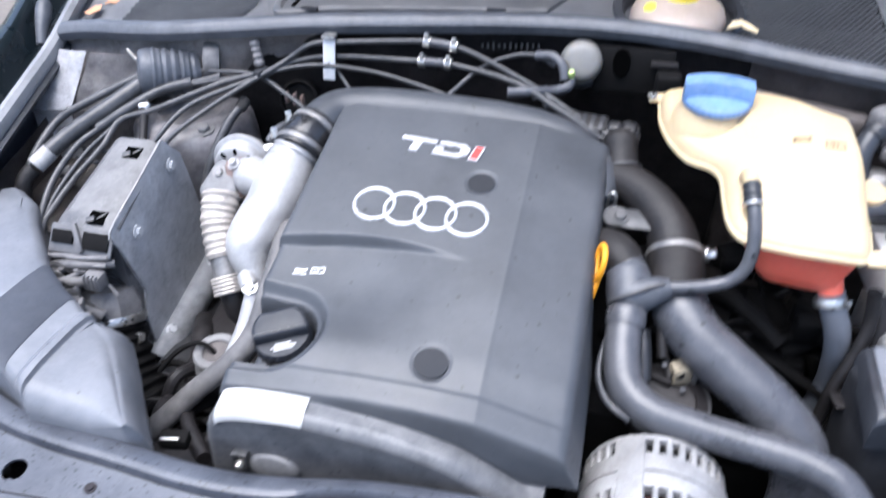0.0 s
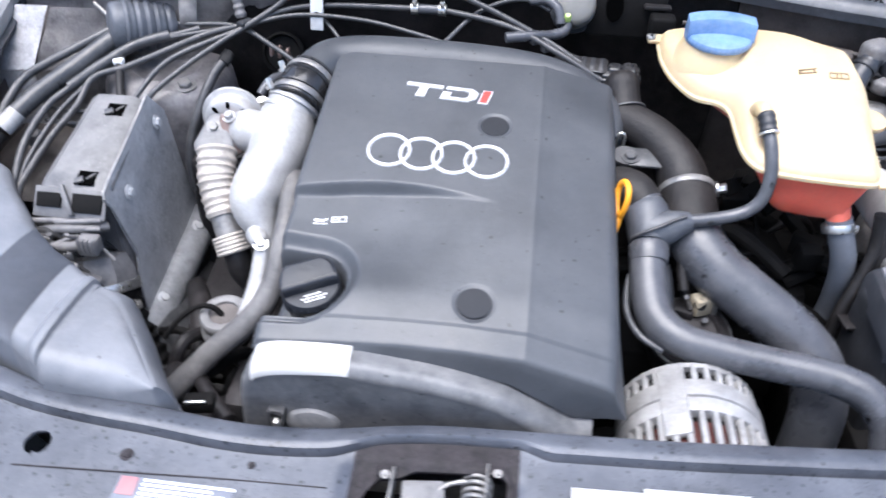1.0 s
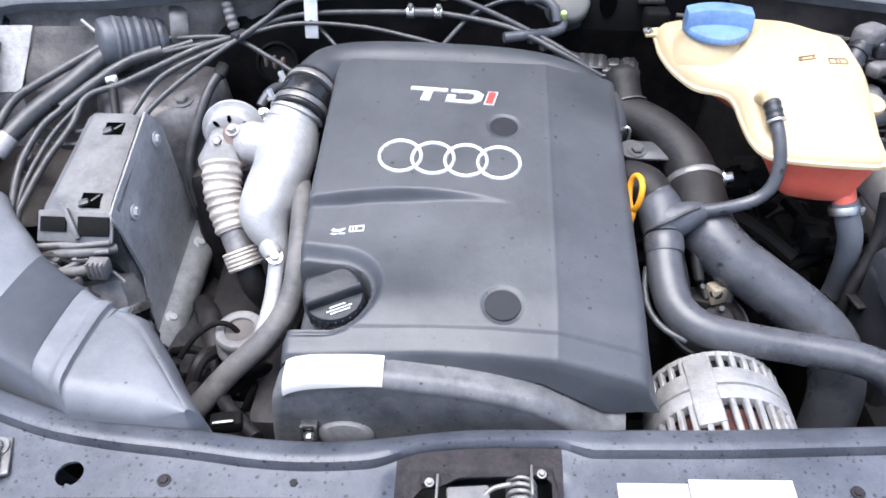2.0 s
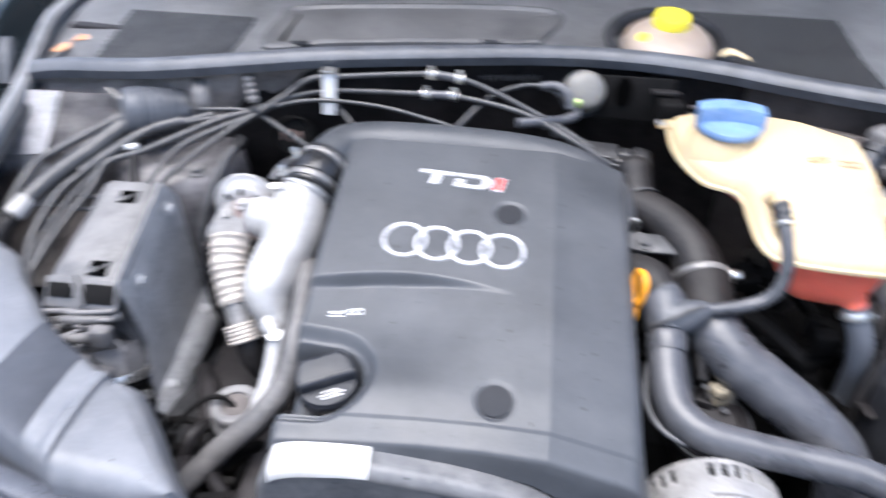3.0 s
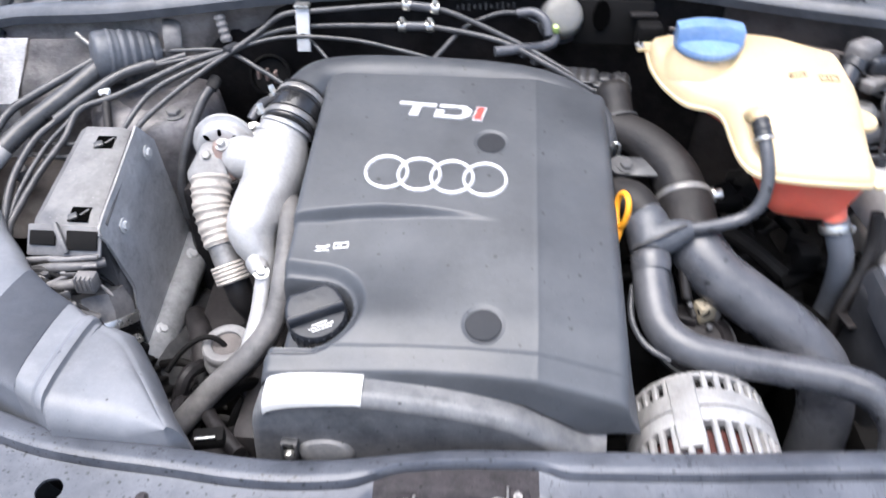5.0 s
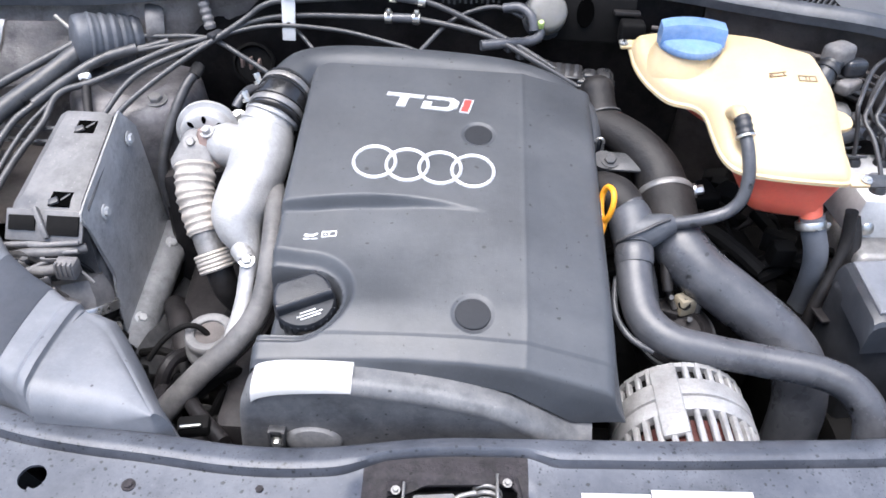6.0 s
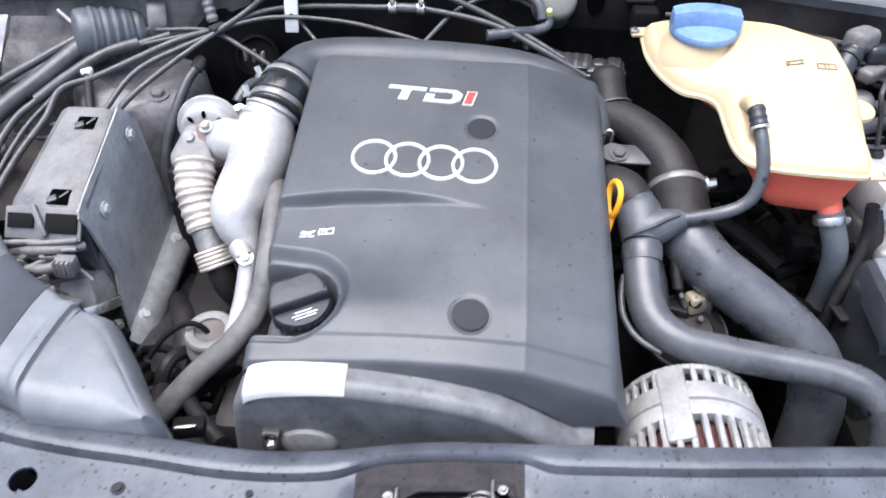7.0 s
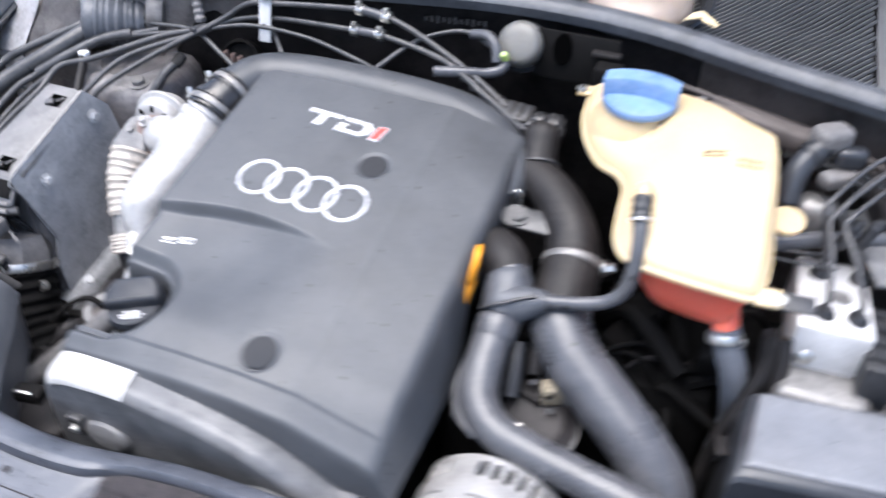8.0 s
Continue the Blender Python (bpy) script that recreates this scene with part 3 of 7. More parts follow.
def side_seal(side):
    ln = spline([(MID + side * (0.628 - (0.17 * max(0, 0.66 - y) ** 1.35 + 0.06 * max(0, 0.35 - y)) + wing_bow(y)), y, bonnet_line(y) - 0.008) for y in np.arange(0.44, 1.40, 0.04)], 0.01)
    out = []
    for i, p in enumerate(ln):
        out.append([p + np.array((u, 0, h)) for u, h in ((-0.008, -0.012), (-0.010, 0.0), (-0.006, 0.009), (0.002, 0.011), (0.008, 0.006), (0.010, -0.004), (0.008, -0.012))])
    return rings_to_bm(out)


part("side_strip", side_seal(-1), PANEL, seal, "pale dusty side strip")
part("side_strip", side_seal(1), PANEL, seal, "pale dusty side strip")

# ---- engine below the cover ----
block = thing("engine_block", "engine block below the cover, coloured near-black for shade", "engine", at=(-0.17, 0.65, 0.4))
part("cylinder_block", box((-0.165, 0.68, 0.60), (0.30, 0.40, 0.42), 0.02), SHADEBLACK, block)
part("cylinder_head", box((-0.165, 0.675, 0.825), (0.27, 0.36, 0.07), 0.01), SHADEBLACK, block, "black cylinder head")

# ---- engine cover ----
cover = thing("engine_cover", "black plastic engine cover with silver ring emblem, dusty and speckled", "engine cover", at=(-0.165, 0.65, 0.9))
X0, X1, Y0, Y1 = -0.333, 0.004, 0.461, 0.846
OIL = (-0.296, 0.527)


def face_z(x, y):
    z = 0.890 + 0.25 * (y - 0.507)
    # crescent step on the left half
    step_y = 0.622 + 0.016 * math.sin(math.pi * min(1, max(0, (x + 0.333) / 0.22)))
    depth = 0.014 * (1 - ss(-0.245, -0.115, x)) * (0.75 + 0.25 * ss(-0.333, -0.29, x))
    if y < step_y + 0.006:
        z -= depth * (1 - ss(step_y, step_y + 0.006, y)) * (0.15 + 0.85 * ss(0.49, 0.60, y))
    # the right hand flank falls away past a crease
    z -= 0.23 * max(0, x + 0.083)
    z += 0.0003 * math.exp(-((x + 0.083) / 0.0022) ** 2)
    # bevel along the front
    z -= 0.0035 * (1 - ss(0.4605, 0.4835, y)) + 0.002 * (1 - ss(0.4825, 0.4845, y))
    z -= lerp_curve((-0.333, -0.30, -0.25, -0.20, -0.145, -0.088, -0.043, 0.004), (0.015, 0.0115, 0.006, 0.003, 0.004, 0.0082, 0.0108, 0.0142), x) * (1 - ss(0.461, 0.52, y))
    # rounded outer edges
    for d, r in ((x - X0, 0.008), (X1 - x, 0.012), (y - Y0, 0.0038)):
        if d < r:
            z -= r - math.sqrt(max(0, r * r - (r - d) ** 2))
    # plugs
    for cx, cy, rr in ((-0.133, 0.739, 0.0165), (-0.133, 0.507, 0.0178)):
        z -= 0.0016 * (1 - ss(rr, rr + 0.0022, math.hypot(x - cx, y - cy)))
    # opening round the oil filler
    dx = max(0, x - OIL[0])
    d = math.hypot(dx, y - OIL[1]) - 0.040
    z -= 0.012 * (1 - ss(0.0, 0.012, d)) + 0.055 * (1 - ss(-0.007, -0.001, d))
    return z


def skirt(x, y):
    """Lower rim of the cover."""
    front = lerp_curve((-0.333, -0.24, -0.158, -0.095, -0.034, -0.012, 0.004), (0.861, 0.860, 0.8505, 0.837, 0.8025, 0.8035, 0.806), x)
    right = lerp_curve((0.46, 0.60, 0.63, 0.66, 0.70, 0.85), (0.806, 0.808, 0.822, 0.862, 0.868, 0.885), y)
    left = lerp_curve((0.46, 0.85), (0.845, 0.87), y)
    wl, wr, wf = max(0, 1 - (x - X0) / 0.02), max(0, 1 - (X1 - x) / 0.02), max(0, 1 - (y - Y0) / 0.02)
    return (front * wf + right * wr + left * wl) / max(1e-6, wl + wr + wf) if wl + wr + wf > 0 else left


cb = bmesh.new()
xs, ys = np.linspace(X0, X1, 190), np.linspace(Y0, Y1, 300)
gv = [[cb.verts.new((x, y, face_z(x, y))) for y in ys] for x in xs]
for a, b in zip(gv, gv[1:]):
    for i in range(len(ys) - 1):
        cb.faces.new((a[i], b[i], b[i + 1], a[i + 1]))
rim = [r[0] for r in gv] + gv[-1][1:] + [r[-1] for r in gv[::-1]][1:] + gv[0][::-1][1:-1]
prev = rim
for k in (0.35, 1.0):
    row = []
    for v0 in rim:
        x, y, z = v0.co
        b = min(z - 0.002, skirt(x, y)) if y < Y1 - 0.002 else z - 0.03
        fx = 0.012 * k * ss(X1 - 0.006, X1, x) * (1 - 0.8 * ss(0.60, 0.68, y))
        row.append(cb.verts.new((x + fx, y - 0.002 * k * (y < Y0 + 0.004), z + (b - z) * k)))
    for i in range(len(rim)):
        j = (i + 1) % len(rim)
        cb.faces.new((prev[i], prev[j], row[j], row[i]))
    prev = row
shell = part("shell", cb, COVER, cover, angle=50)

# moulded ridge over the intake pipe at the back
ridge_line = [(-0.3665, 0.800, 0.9425, 0.0275), (-0.362, 0.815, 0.947, 0.0285), (-0.354, 0.836, 0.951, 0.0295), (-0.340, 0.857, 0.953, 0.0305), (-0.30, 0.872, 0.953, 0.031), (-0.22, 0.879, 0.951, 0.031), (-0.13, 0.882, 0.946, 0.031), (-0.075, 0.876, 0.940, 0.031), (-0.035, 0.856, 0.932, 0.030), (-0.008, 0.826, 0.922, 0.026), (0.0, 0.79, 0.908, 0.015)]
part("pipe_shroud", tube(ridge_line, seg=26, step=0.008), COVER, cover)

for cx, cy, rr in ((-0.133, 0.739, 0.0155), (-0.133, 0.507, 0.0169)):
    m = frame_at((cx, cy, face_z(cx, cy) - 0.0004), (0, -0.25, 1))
    part("cover_plug", revolve([(rr * 0.1, 0.0012), (rr * 0.95, 0.0012), (rr, 0.0006), (rr, -0.003)], m, 36), PLUG, cover, "round black cover plug", angle=12)


def on_face(u, v, h=0.0008):
    """Point on the cover's face plane, u along x, v along y."""
    return (u, v, 0.890 + 0.25 * (v - 0.507) + h)


# ring emblem: four overlapping rings
for i in range(4):
    cx = -0.2432 + i * 0.0352
    cy = 0.6880 - 0.0018 * i
    rx, ry = 0.0243, 0.0243
    rg = []
    for k in range(48):
        a = 2 * math.pi * k / 48
        rg.append([on_face(cx + (rx - w) * math.cos(a), cy + (ry - w) * math.sin(a), h) for w, h in ((0, 0), (0.0003, 0.0012), (0.0010, 0.0019), (0.0020, 0.0021), (0.0030, 0.0017), (0.0036, 0.0008), (0.0038, 0))])
    rg.append(rg[0])
    part("emblem_ring", rings_to_bm(rg, caps=False), SILVER, cover, "raised silver emblem ring")


def plate(poly, h0=0.0002, h1=0.0014):
    bm = bmesh.new()
    lo = [bm.verts.new(on_face(u, v, h0)) for u, v in poly]
    hi = [bm.verts.new(on_face(u, v, h1)) for u, v in poly]
    bm.faces.new(hi)
    n = len(poly)
    for i in range(n):
        bm.faces.new((lo[i], lo[(i + 1) % n], hi[(i + 1) % n], hi[i]))
    return bm


def badge(u, v):
    """Badge coordinates: along the badge, up the badge; the strip leans by a few degrees."""
    a = radians(-4)
    s = 0.16 * v
    return (-0.2445 + 1.05 * (u + s) * math.cos(a) - v * math.sin(a), 0.777 + (u + s) * math.sin(a) + v * math.cos(a))


part("badge_shape", plate([badge(*p) for p in ((0, 0.0165), (0, 0.022), (0.0405, 0.022), (0.0405, 0.0165), (0.0255, 0.0165), (0.0255, 0), (0.0155, 0), (0.0155, 0.0165))]), SILVER, cover, "silver badge shape")
outer = [badge(*p) for p in ((0.0425, 0), (0.073, 0), (0.081, 0.006), (0.081, 0.016), (0.073, 0.022), (0.0445, 0.022), (0.0445, 0.017), (0.0685, 0.017), (0.0715, 0.0145), (0.0715, 0.0075), (0.0685, 0.005), (0.052, 0.005), (0.052, 0.0125), (0.0425, 0.0125))]
part("badge_shape", plate(outer), SILVER, cover, "silver badge shape")
part("badge_shape", plate([badge(*p) for p in ((0.0845, 0), (0.0845, 0.022), (0.0955, 0.022), (0.0955, 0))]), SILVER, cover, "silver edge of the red badge shape")
part("badge_shape", plate([badge(*p) for p in ((0.0860, 0.0014), (0.0860, 0.0206), (0.0940, 0.0206), (0.0940, 0.0014))], 0.0012, 0.0018), RED, cover, "red badge shape")

# small printed symbols: oil can and book
for poly in ([(-0.312, 0.585), (-0.3095, 0.589), (-0.305, 0.587), (-0.299, 0.587), (-0.293, 0.590), (-0.2925, 0.5885), (-0.298, 0.582), (-0.3085, 0.582)], [(-0.312, 0.5755), (-0.312, 0.5775), (-0.303, 0.5775), (-0.303, 0.5755)], [(-0.301, 0.5755), (-0.301, 0.5775), (-0.292, 0.5775), (-0.292, 0.5755)],
             [(-0.287, 0.579), (-0.287, 0.593), (-0.2855, 0.593), (-0.2855, 0.579)], [(-0.2775, 0.579), (-0.2775, 0.592), (-0.276, 0.592), (-0.276, 0.579)], [(-0.2675, 0.579), (-0.2675, 0.593), (-0.266, 0.593), (-0.266, 0.579)], [(-0.285, 0.5915), (-0.285, 0.593), (-0.278, 0.592), (-0.278, 0.5905)], [(-0.2755, 0.5905), (-0.2755, 0.592), (-0.268, 0.593), (-0.268, 0.5915)], [(-0.285, 0.579), (-0.285, 0.5805), (-0.278, 0.5805), (-0.278, 0.579)], [(-0.2755, 0.579), (-0.2755, 0.5805), (-0.268, 0.5805), (-0.268, 0.579)], [(-0.283, 0.585), (-0.283, 0.5865), (-0.280, 0.5865), (-0.280, 0.585)]):
    bm = bmesh.new()
    poly = [(-0.2905 + 0.70 * (u + 0.2915), 0.5985 + 0.52 * (v - 0.5845) + 0.12 * (u + 0.2915)) for u, v in poly]
    vv = [bm.verts.new((u, v, face_z(u, v) + 0.0008)) for u, v in poly]
    top = bm.faces.new(vv)
    ex = bmesh.ops.extrude_face_region(bm, geom=[top])
    bmesh.ops.translate(bm, vec=(0, 0, -0.0007), verts=[g for g in ex["geom"] if isinstance(g, bmesh.types.BMVert)])
    part("printed_symbol", bm, WHITE, cover, "small white printed symbol", smooth=False)

# ---- oil filler cap ----
oc = thing("oil_filler_cap", "black plastic oil filler cap with a half-round grip", "filler cap", at=(-0.293, 0.522, 0.85))
om = frame_at((-0.2925, 0.5330, 0.8535), (-0.06, -0.24, 1)) @ Matrix.Diagonal((0.90, 0.90, 0.92, 1))
capb = part("cap_body", revolve([(0.030, -0.03), (0.031, 0.0), (0.033, 0.008), (0.033, 0.018), (0.031, 0.021), (0.012, 0.0215)], om, 40), CAPBLACK, oc)
# half-round grip with a straight front face and a chamfered top
gm = om @ Matrix.Rotation(radians(38), 4, "Z")
grip_out = [(-0.0300, -0.0085), (0.0300, -0.0085)] + [(0.0318 * math.cos(a), min(0.0245, 0.0318 * math.sin(a))) for a in np.linspace(-0.16, math.pi + 0.16, 34)]
gb2 = slab(grip_out, [(-0.0008, 0.019), (0.0, 0.027), (0.0008, 0.0300), (0.0028, 0.0318), (0.0052, 0.0322)], lambda u, v, h: gm @ Vector((u, v, h + 0.10 * (v + 0.0085) * (h > 0.028))))
part("grip", gb2, CAPBLACK, capb, angle=55)
for k in range(10):
    a = radians(200 + 14 * k)
    rib = box((0.0328, 0, 0.010), (0.0022, 0.0030, 0.016), 0.0007, segments=1)
    bmesh.ops.transform(rib, matrix=gm @ Matrix.Rotation(a, 4, "Z"), verts=rib.verts)
    part("rim_rib", rib, CAPBLACK, capb)
part("neck_plate", box((-0.290, 0.5800, 0.8545), (0.066, 0.026, 0.006), 0.003, Matrix.Rotation(0.25, 4, "X"), segments=2), TIMING, oc, "dusty plate behind the cap")
rng = random.Random(3)
for r0, w in ((-0.0150, 0.017), (-0.0190, 0.026), (-0.0228, 0.020)):
    u = -w / 2
    while u < w / 2:
        d = rng.uniform(0.0015, 0.004)
        b3 = box((u + d / 2, r0, 0.0220), (d, 0.0013, 0.0008), 0.0)
        bmesh.ops.transform(b3, matrix=gm, verts=b3.verts)
        part("printed_bar", b3, WHITE, capb, "white printed line", smooth=False)
        u += d + 0.0009

# ---- timing belt cover ----
tc = thing("timing_belt_cover", "grey-black dusty timing belt cover with a blank white sticker", "belt cover", at=(-0.18, 0.45, 0.7))
TOPX = (-0.343, -0.340, -0.335, -0.324, -0.310, -0.295, -0.246, -0.197, -0.155, -0.108, -0.0887, -0.0686, -0.040, -0.014)
TOPZ = (0.760, 0.812, 0.832, 0.846, 0.851, 0.8535, 0.8555, 0.8515, 0.846, 0.8345, 0.825, 0.8115, 0.790, 0.766)
out2 = [(x, z) for x, z in zip(TOPX, TOPZ)]
poly = [tuple(p) for p in spline(out2, 0.008)] + [(-0.012, 0.66), (-0.343, 0.66)]


def band_z(x, z, k):
    """The sloping band between the front edge and the cover's rim."""
    rise = max(0.0005, skirt(x, 0.461) - 0.0070 - z) * ss(-0.33, -0.28, x)
    return z + 0.004 + k * rise if z > 0.7 else z


rings = [[(x, 0.520, z - 0.02) for x, z in poly], [(x, 0.472, z - 0.006) for x, z in poly], [(x, 0.4625, band_z(x, z, 1.0)) for x, z in poly], [(x, 0.4575, band_z(x, z, 0.86)) for x, z in poly], [(x, 0.447, band_z(x, z, 0.50)) for x, z in poly]]
rings += [[(x, y, z + up) for x, z in offset_outline(poly, inset)] for y, inset, up in ((0.4415, 0.0, 0.0040), (0.4385, 0.0, 0.0018), (0.4362, 0.0012, -0.0004), (0.4348, 0.0040, 0.0), (0.4346, 0.0075, 0.0), (0.4354, 0.0105, 0.0), (0.4362, 0.0130, 0.0))]
part("cover_body", rings_to_bm(rings), TIMING, tc, angle=62)

sp_x, sp_z = zip(*[(float(p[0]), float(p[1])) for p in spline(out2, 0.008)])
lb = []
for x in np.linspace(-0.327, -0.237, 24):
    z = lerp_curve(sp_x, sp_z, x)
    low = 0.0035 + 0.006 * (-0.237 - x) / 0.09
    lb.append([(x, 0.4588, z + 0.0096), (x, 0.4455, z + 0.0068), (x, 0.4408, z + 0.0045), (x, 0.4377, z + 0.0022), (x, 0.4354, z - 0.0004), (x, 0.4340, z - 0.0035), (x, 0.4338, z - low - 0.001)])
bm = rings_to_bm(lb, caps=False, closed=False)
bmesh.ops.solidify(bm, geom=bm.faces[:], thickness=-0.0006)
part("sticker", bm, WHITE, tc, "blank white paper sticker")
m = frame_at((-0.273, 0.4365, 0.784), (0, -1, 0.15))
part("boss", revolve([(0.027, -0.004), (0.0265, 0.003), (0.023, 0.006), (0.010, 0.0075), (0.002, 0.0075)], m @ Matrix.Diagonal((1, 0.62, 1, 1)), 32), TIMING, tc)
part("boss", revolve([(0.04, -0.004), (0.039, 0.002), (0.034, 0.005), (0.003, 0.006)], frame_at((-0.09, 0.4365, 0.775), (0, -1, 0.1)) @ Matrix.Diagonal((1, 0.6, 1, 1)), 32), TIMING, tc)
cl = box((-0.306, 0.434, 0.797), (0.016, 0.010, 0.006), 0.0015)
box((-0.313, 0.432, 0.788), (0.003, 0.008, 0.022), 0.001, bm=cl)
box((-0.300, 0.432, 0.788), (0.003, 0.008, 0.022), 0.001, bm=cl)
part("spring_clip", cl, DULL, tc, "dull metal spring clip")
part("clip_screw", bolt((-0.3065, 0.430, 0.785), (0, -1, 0.1), 0.004, 0.005), STEEL, tc)

# wheels
for sx, wy in ((-1, 0.72), (1, 0.72), (-1, 3.55), (1, 3.55)):
    wheel = part("wheel", revolve([(0.15, -0.03), (0.20, -0.09), (0.20, 0.09), (0.15, 0.03)], frame_at((MID + sx * (0.70 if wy < 1 else 0.80), wy, 0.31), (1, 0, 0)), 32, caps=False), WORN, car, "grey wheel rim")
    part("tyre", revolve([(0.19, -0.09), (0.28, -0.10), (0.31, -0.08), (0.312, 0.0), (0.31, 0.08), (0.28, 0.10), (0.19, 0.09)], frame_at((MID + sx * (0.70 if wy < 1 else 0.80), wy, 0.31), (1, 0, 0)), 48, caps=False), RUBBER, wheel, "black tyre")


# ---- air duct beside the wing ----
duct = thing("air_intake_duct", "grey plastic air intake duct with a ribbed rubber section", "air duct", at=(-0.6, 0.55, 0.7))
# stations: left edge, right edge, top height
STN = [((-0.766, 0.700), (-0.735, 0.716), 0.868), ((-0.760, 0.672), (-0.700, 0.694), 0.872), ((-0.744, 0.625), (-0.672, 0.657), 0.873), ((-0.704, 0.545), (-0.632, 0.616), 0.871), ((-0.655, 0.495), (-0.617, 0.598), 0.868),
       ((-0.614, 0.464), (-0.606, 0.588), 0.866), ((-0.580, 0.446), (-0.575, 0.564), 0.863), ((-0.548, 0.430), (-0.545, 0.546), 0.861)]
STF = [((-0.549, 0.4305), (-0.5455, 0.5465), 0.861), ((-0.528, 0.4185), (-0.526, 0.5335), 0.858), ((-0.522, 0.4145), (-0.516, 0.529), 0.8632), ((-0.514, 0.4095), (-0.510, 0.526), 0.8622), ((-0.5125, 0.4085), (-0.5085, 0.525), 0.8565), ((-0.508, 0.4055), (-0.505, 0.523), 0.8560), ((-0.478, 0.4045), (-0.460, 0.497), 0.8525), ((-0.455, 0.4045), (-0.433, 0.472), 0.8490), ((-0.432, 0.4045), (-0.414, 0.447), 0.8455), ((-0.412, 0.4045), (-0.400, 0.425), 0.842)]


def duct_section(l, r, z, depth=0.16, rad=0.016):
    l, r = np.array(l), np.array(r)
    w = np.linalg.norm(r - l)
    rad = min(rad, w * 0.35)
    d = (r - l) / w
    pts = []
    for u, h in [(0, -depth), (0, -depth * 0.5), (0, -rad)] + [(rad - rad * math.cos(a), -rad + rad * math.sin(a)) for a in np.linspace(0.2, math.pi / 2, 6)] + [(w * k, 0.0025 * math.sin(math.pi * k)) for k in np.linspace(0.25, 0.75, 5)] + [(w - rad + rad * math.sin(a), -rad + rad * math.cos(a)) for a in np.linspace(0.0, 1.37, 6)] + [(w, -rad), (w, -depth * 0.5), (w, -depth)]:
        p = l + d * u
        pts.append((p[0], p[1], z + h))
    return pts


def stations(rows, n, wave=0.0, waves=0):
    flat = np.array([(*l, *r, z) for l, r, z in rows])
    idx = np.linspace(0, len(rows) - 1, n)
    out = []
    for i, t in enumerate(idx):
        v = [np.interp(t, range(len(rows)), flat[:, c]) for c in range(5)]
        zz = v[4] + wave * math.cos(2 * math.pi * waves * i / (n - 1))
        out.append(duct_section(v[:2], v[2:4], zz))
    return out


part("rear_shell", rings_to_bm(stations(STN[:6], 30)), DUCT, duct)
part("bellows", rings_to_bm(stations(STN[5:], 113, 0.0011, 28)), BELLOWS, duct, "dark ribbed rubber bellows")
part("front_lip", rings_to_bm(stations(STF[:6], 24)), DUCT, duct, angle=45)
# tail of the duct: flat top, rounded shoulder, leaning side with a thin flange
crest = spline([(-0.509, 0.517), (-0.478, 0.498), (-0.444, 0.457), (-0.420, 0.426), (-0.404, 0.4055)], 0.005)
foot = [(-0.508, 0.533), (-0.499, 0.540), (-0.487, 0.541), (-0.453, 0.498), (-0.421, 0.451), (-0.392, 0.416)]
foot_t = (0, 0.1, 0.25, 0.5, 0.75, 1)
tail_rows = []
for k, (px, py) in enumerate(crest):
    t = k / (len(crest) - 1)
    qx, qy = np.interp(t, foot_t, [f[0] for f in foot]), np.interp(t, foot_t, [f[1] for f in foot])
    z = 0.8572 - 0.146 * (px + 0.508) + 0.012 * (py - 0.4055)
    ox, oy = qx - px, qy - py
    n = math.hypot(ox, oy)
    deep = py - 0.4045
    edge = min(0.024, deep * 0.45)
    row = [(px, 0.4035, z - 0.14), (px, 0.4035, z - edge - 0.02)]
    row += [(px, 0.4035 + edge * (1 - math.cos(a)), z - edge * (1 - math.sin(a))) for a in np.linspace(0, math.pi / 2, 8)]
    row += [(px, 0.4045 + edge + (deep - edge) * f, z - 0.006 * min(1, deep / 0.06) * max(0, (f - 0.62) / 0.38) ** 2.2) for f in (0.3, 0.62, 0.75, 0.85, 0.93, 1.0)]
    z0 = row[-1][2]
    row += [(px + ox * f, py + oy * f, z0 - d) for f, d in [(0.1 + 0.88 * s, 0.012 * s + 0.036 * (1 - math.sqrt(1 - (0.98 * s) ** 2))) for s in (0.0, 0.2, 0.4, 0.55, 0.7, 0.8, 0.9, 0.96, 1.0)]]
    z = z0 + 0.008
    row += [(qx + ox / n * 0.0025, qy + oy / n * 0.0025, z - 0.0535), (qx + ox / n * 0.0025, qy + oy / n * 0.0025, z - 0.0555), (qx, qy, z - 0.0565), (qx - ox * 0.3, qy - oy * 0.3, z - 0.14)]
    tail_rows.append(row)
tail_bm = rings_to_bm(tail_rows, closed=False)
part("front_shell", tail_bm, DUCT, duct, angle=50)

# ---- air filter box with its wiring side ----
abox = thing("air_filter_box", "dusty black plastic filter box with square clip openings", "filter box", at=(-0.59, 0.7, 0.6))


def box_z(y):
    return 0.924 + 0.32 * (y - 0.745)


def lid(x0r, x1r, x0f, x1f, yr, yf, drop):
    rings = []
    for k, y in zip(np.linspace(0, 1, 14), np.linspace(yf, yr, 14)):
        a, b = x0f + (x0r - x0f) * k, x1f + (x1r - x1f) * k
        z = box_z(y)
        if k == 0:
            z -= 0.004
        rings.append([(a - 0.035, y, z - drop), (a - 0.012, y, z - 0.035), (a - 0.003, y, z - 0.006), (a + 0.006, y, z), (b - 0.014, y, z + 0.001), (b - 0.004, y, z - 0.003), (b, y, z - 0.014), (b, y, z - drop)])
    return rings_to_bm(rings)


box_lid = part("lid", lid(-0.615, -0.5525, -0.622, -0.5475, 0.768, 0.634, 0.10), LIDGREY, abox, angle=30)
part("lower_body", box((-0.60, 0.70, 0.70), (0.11, 0.13, 0.24), 0.01), BOX, abox)
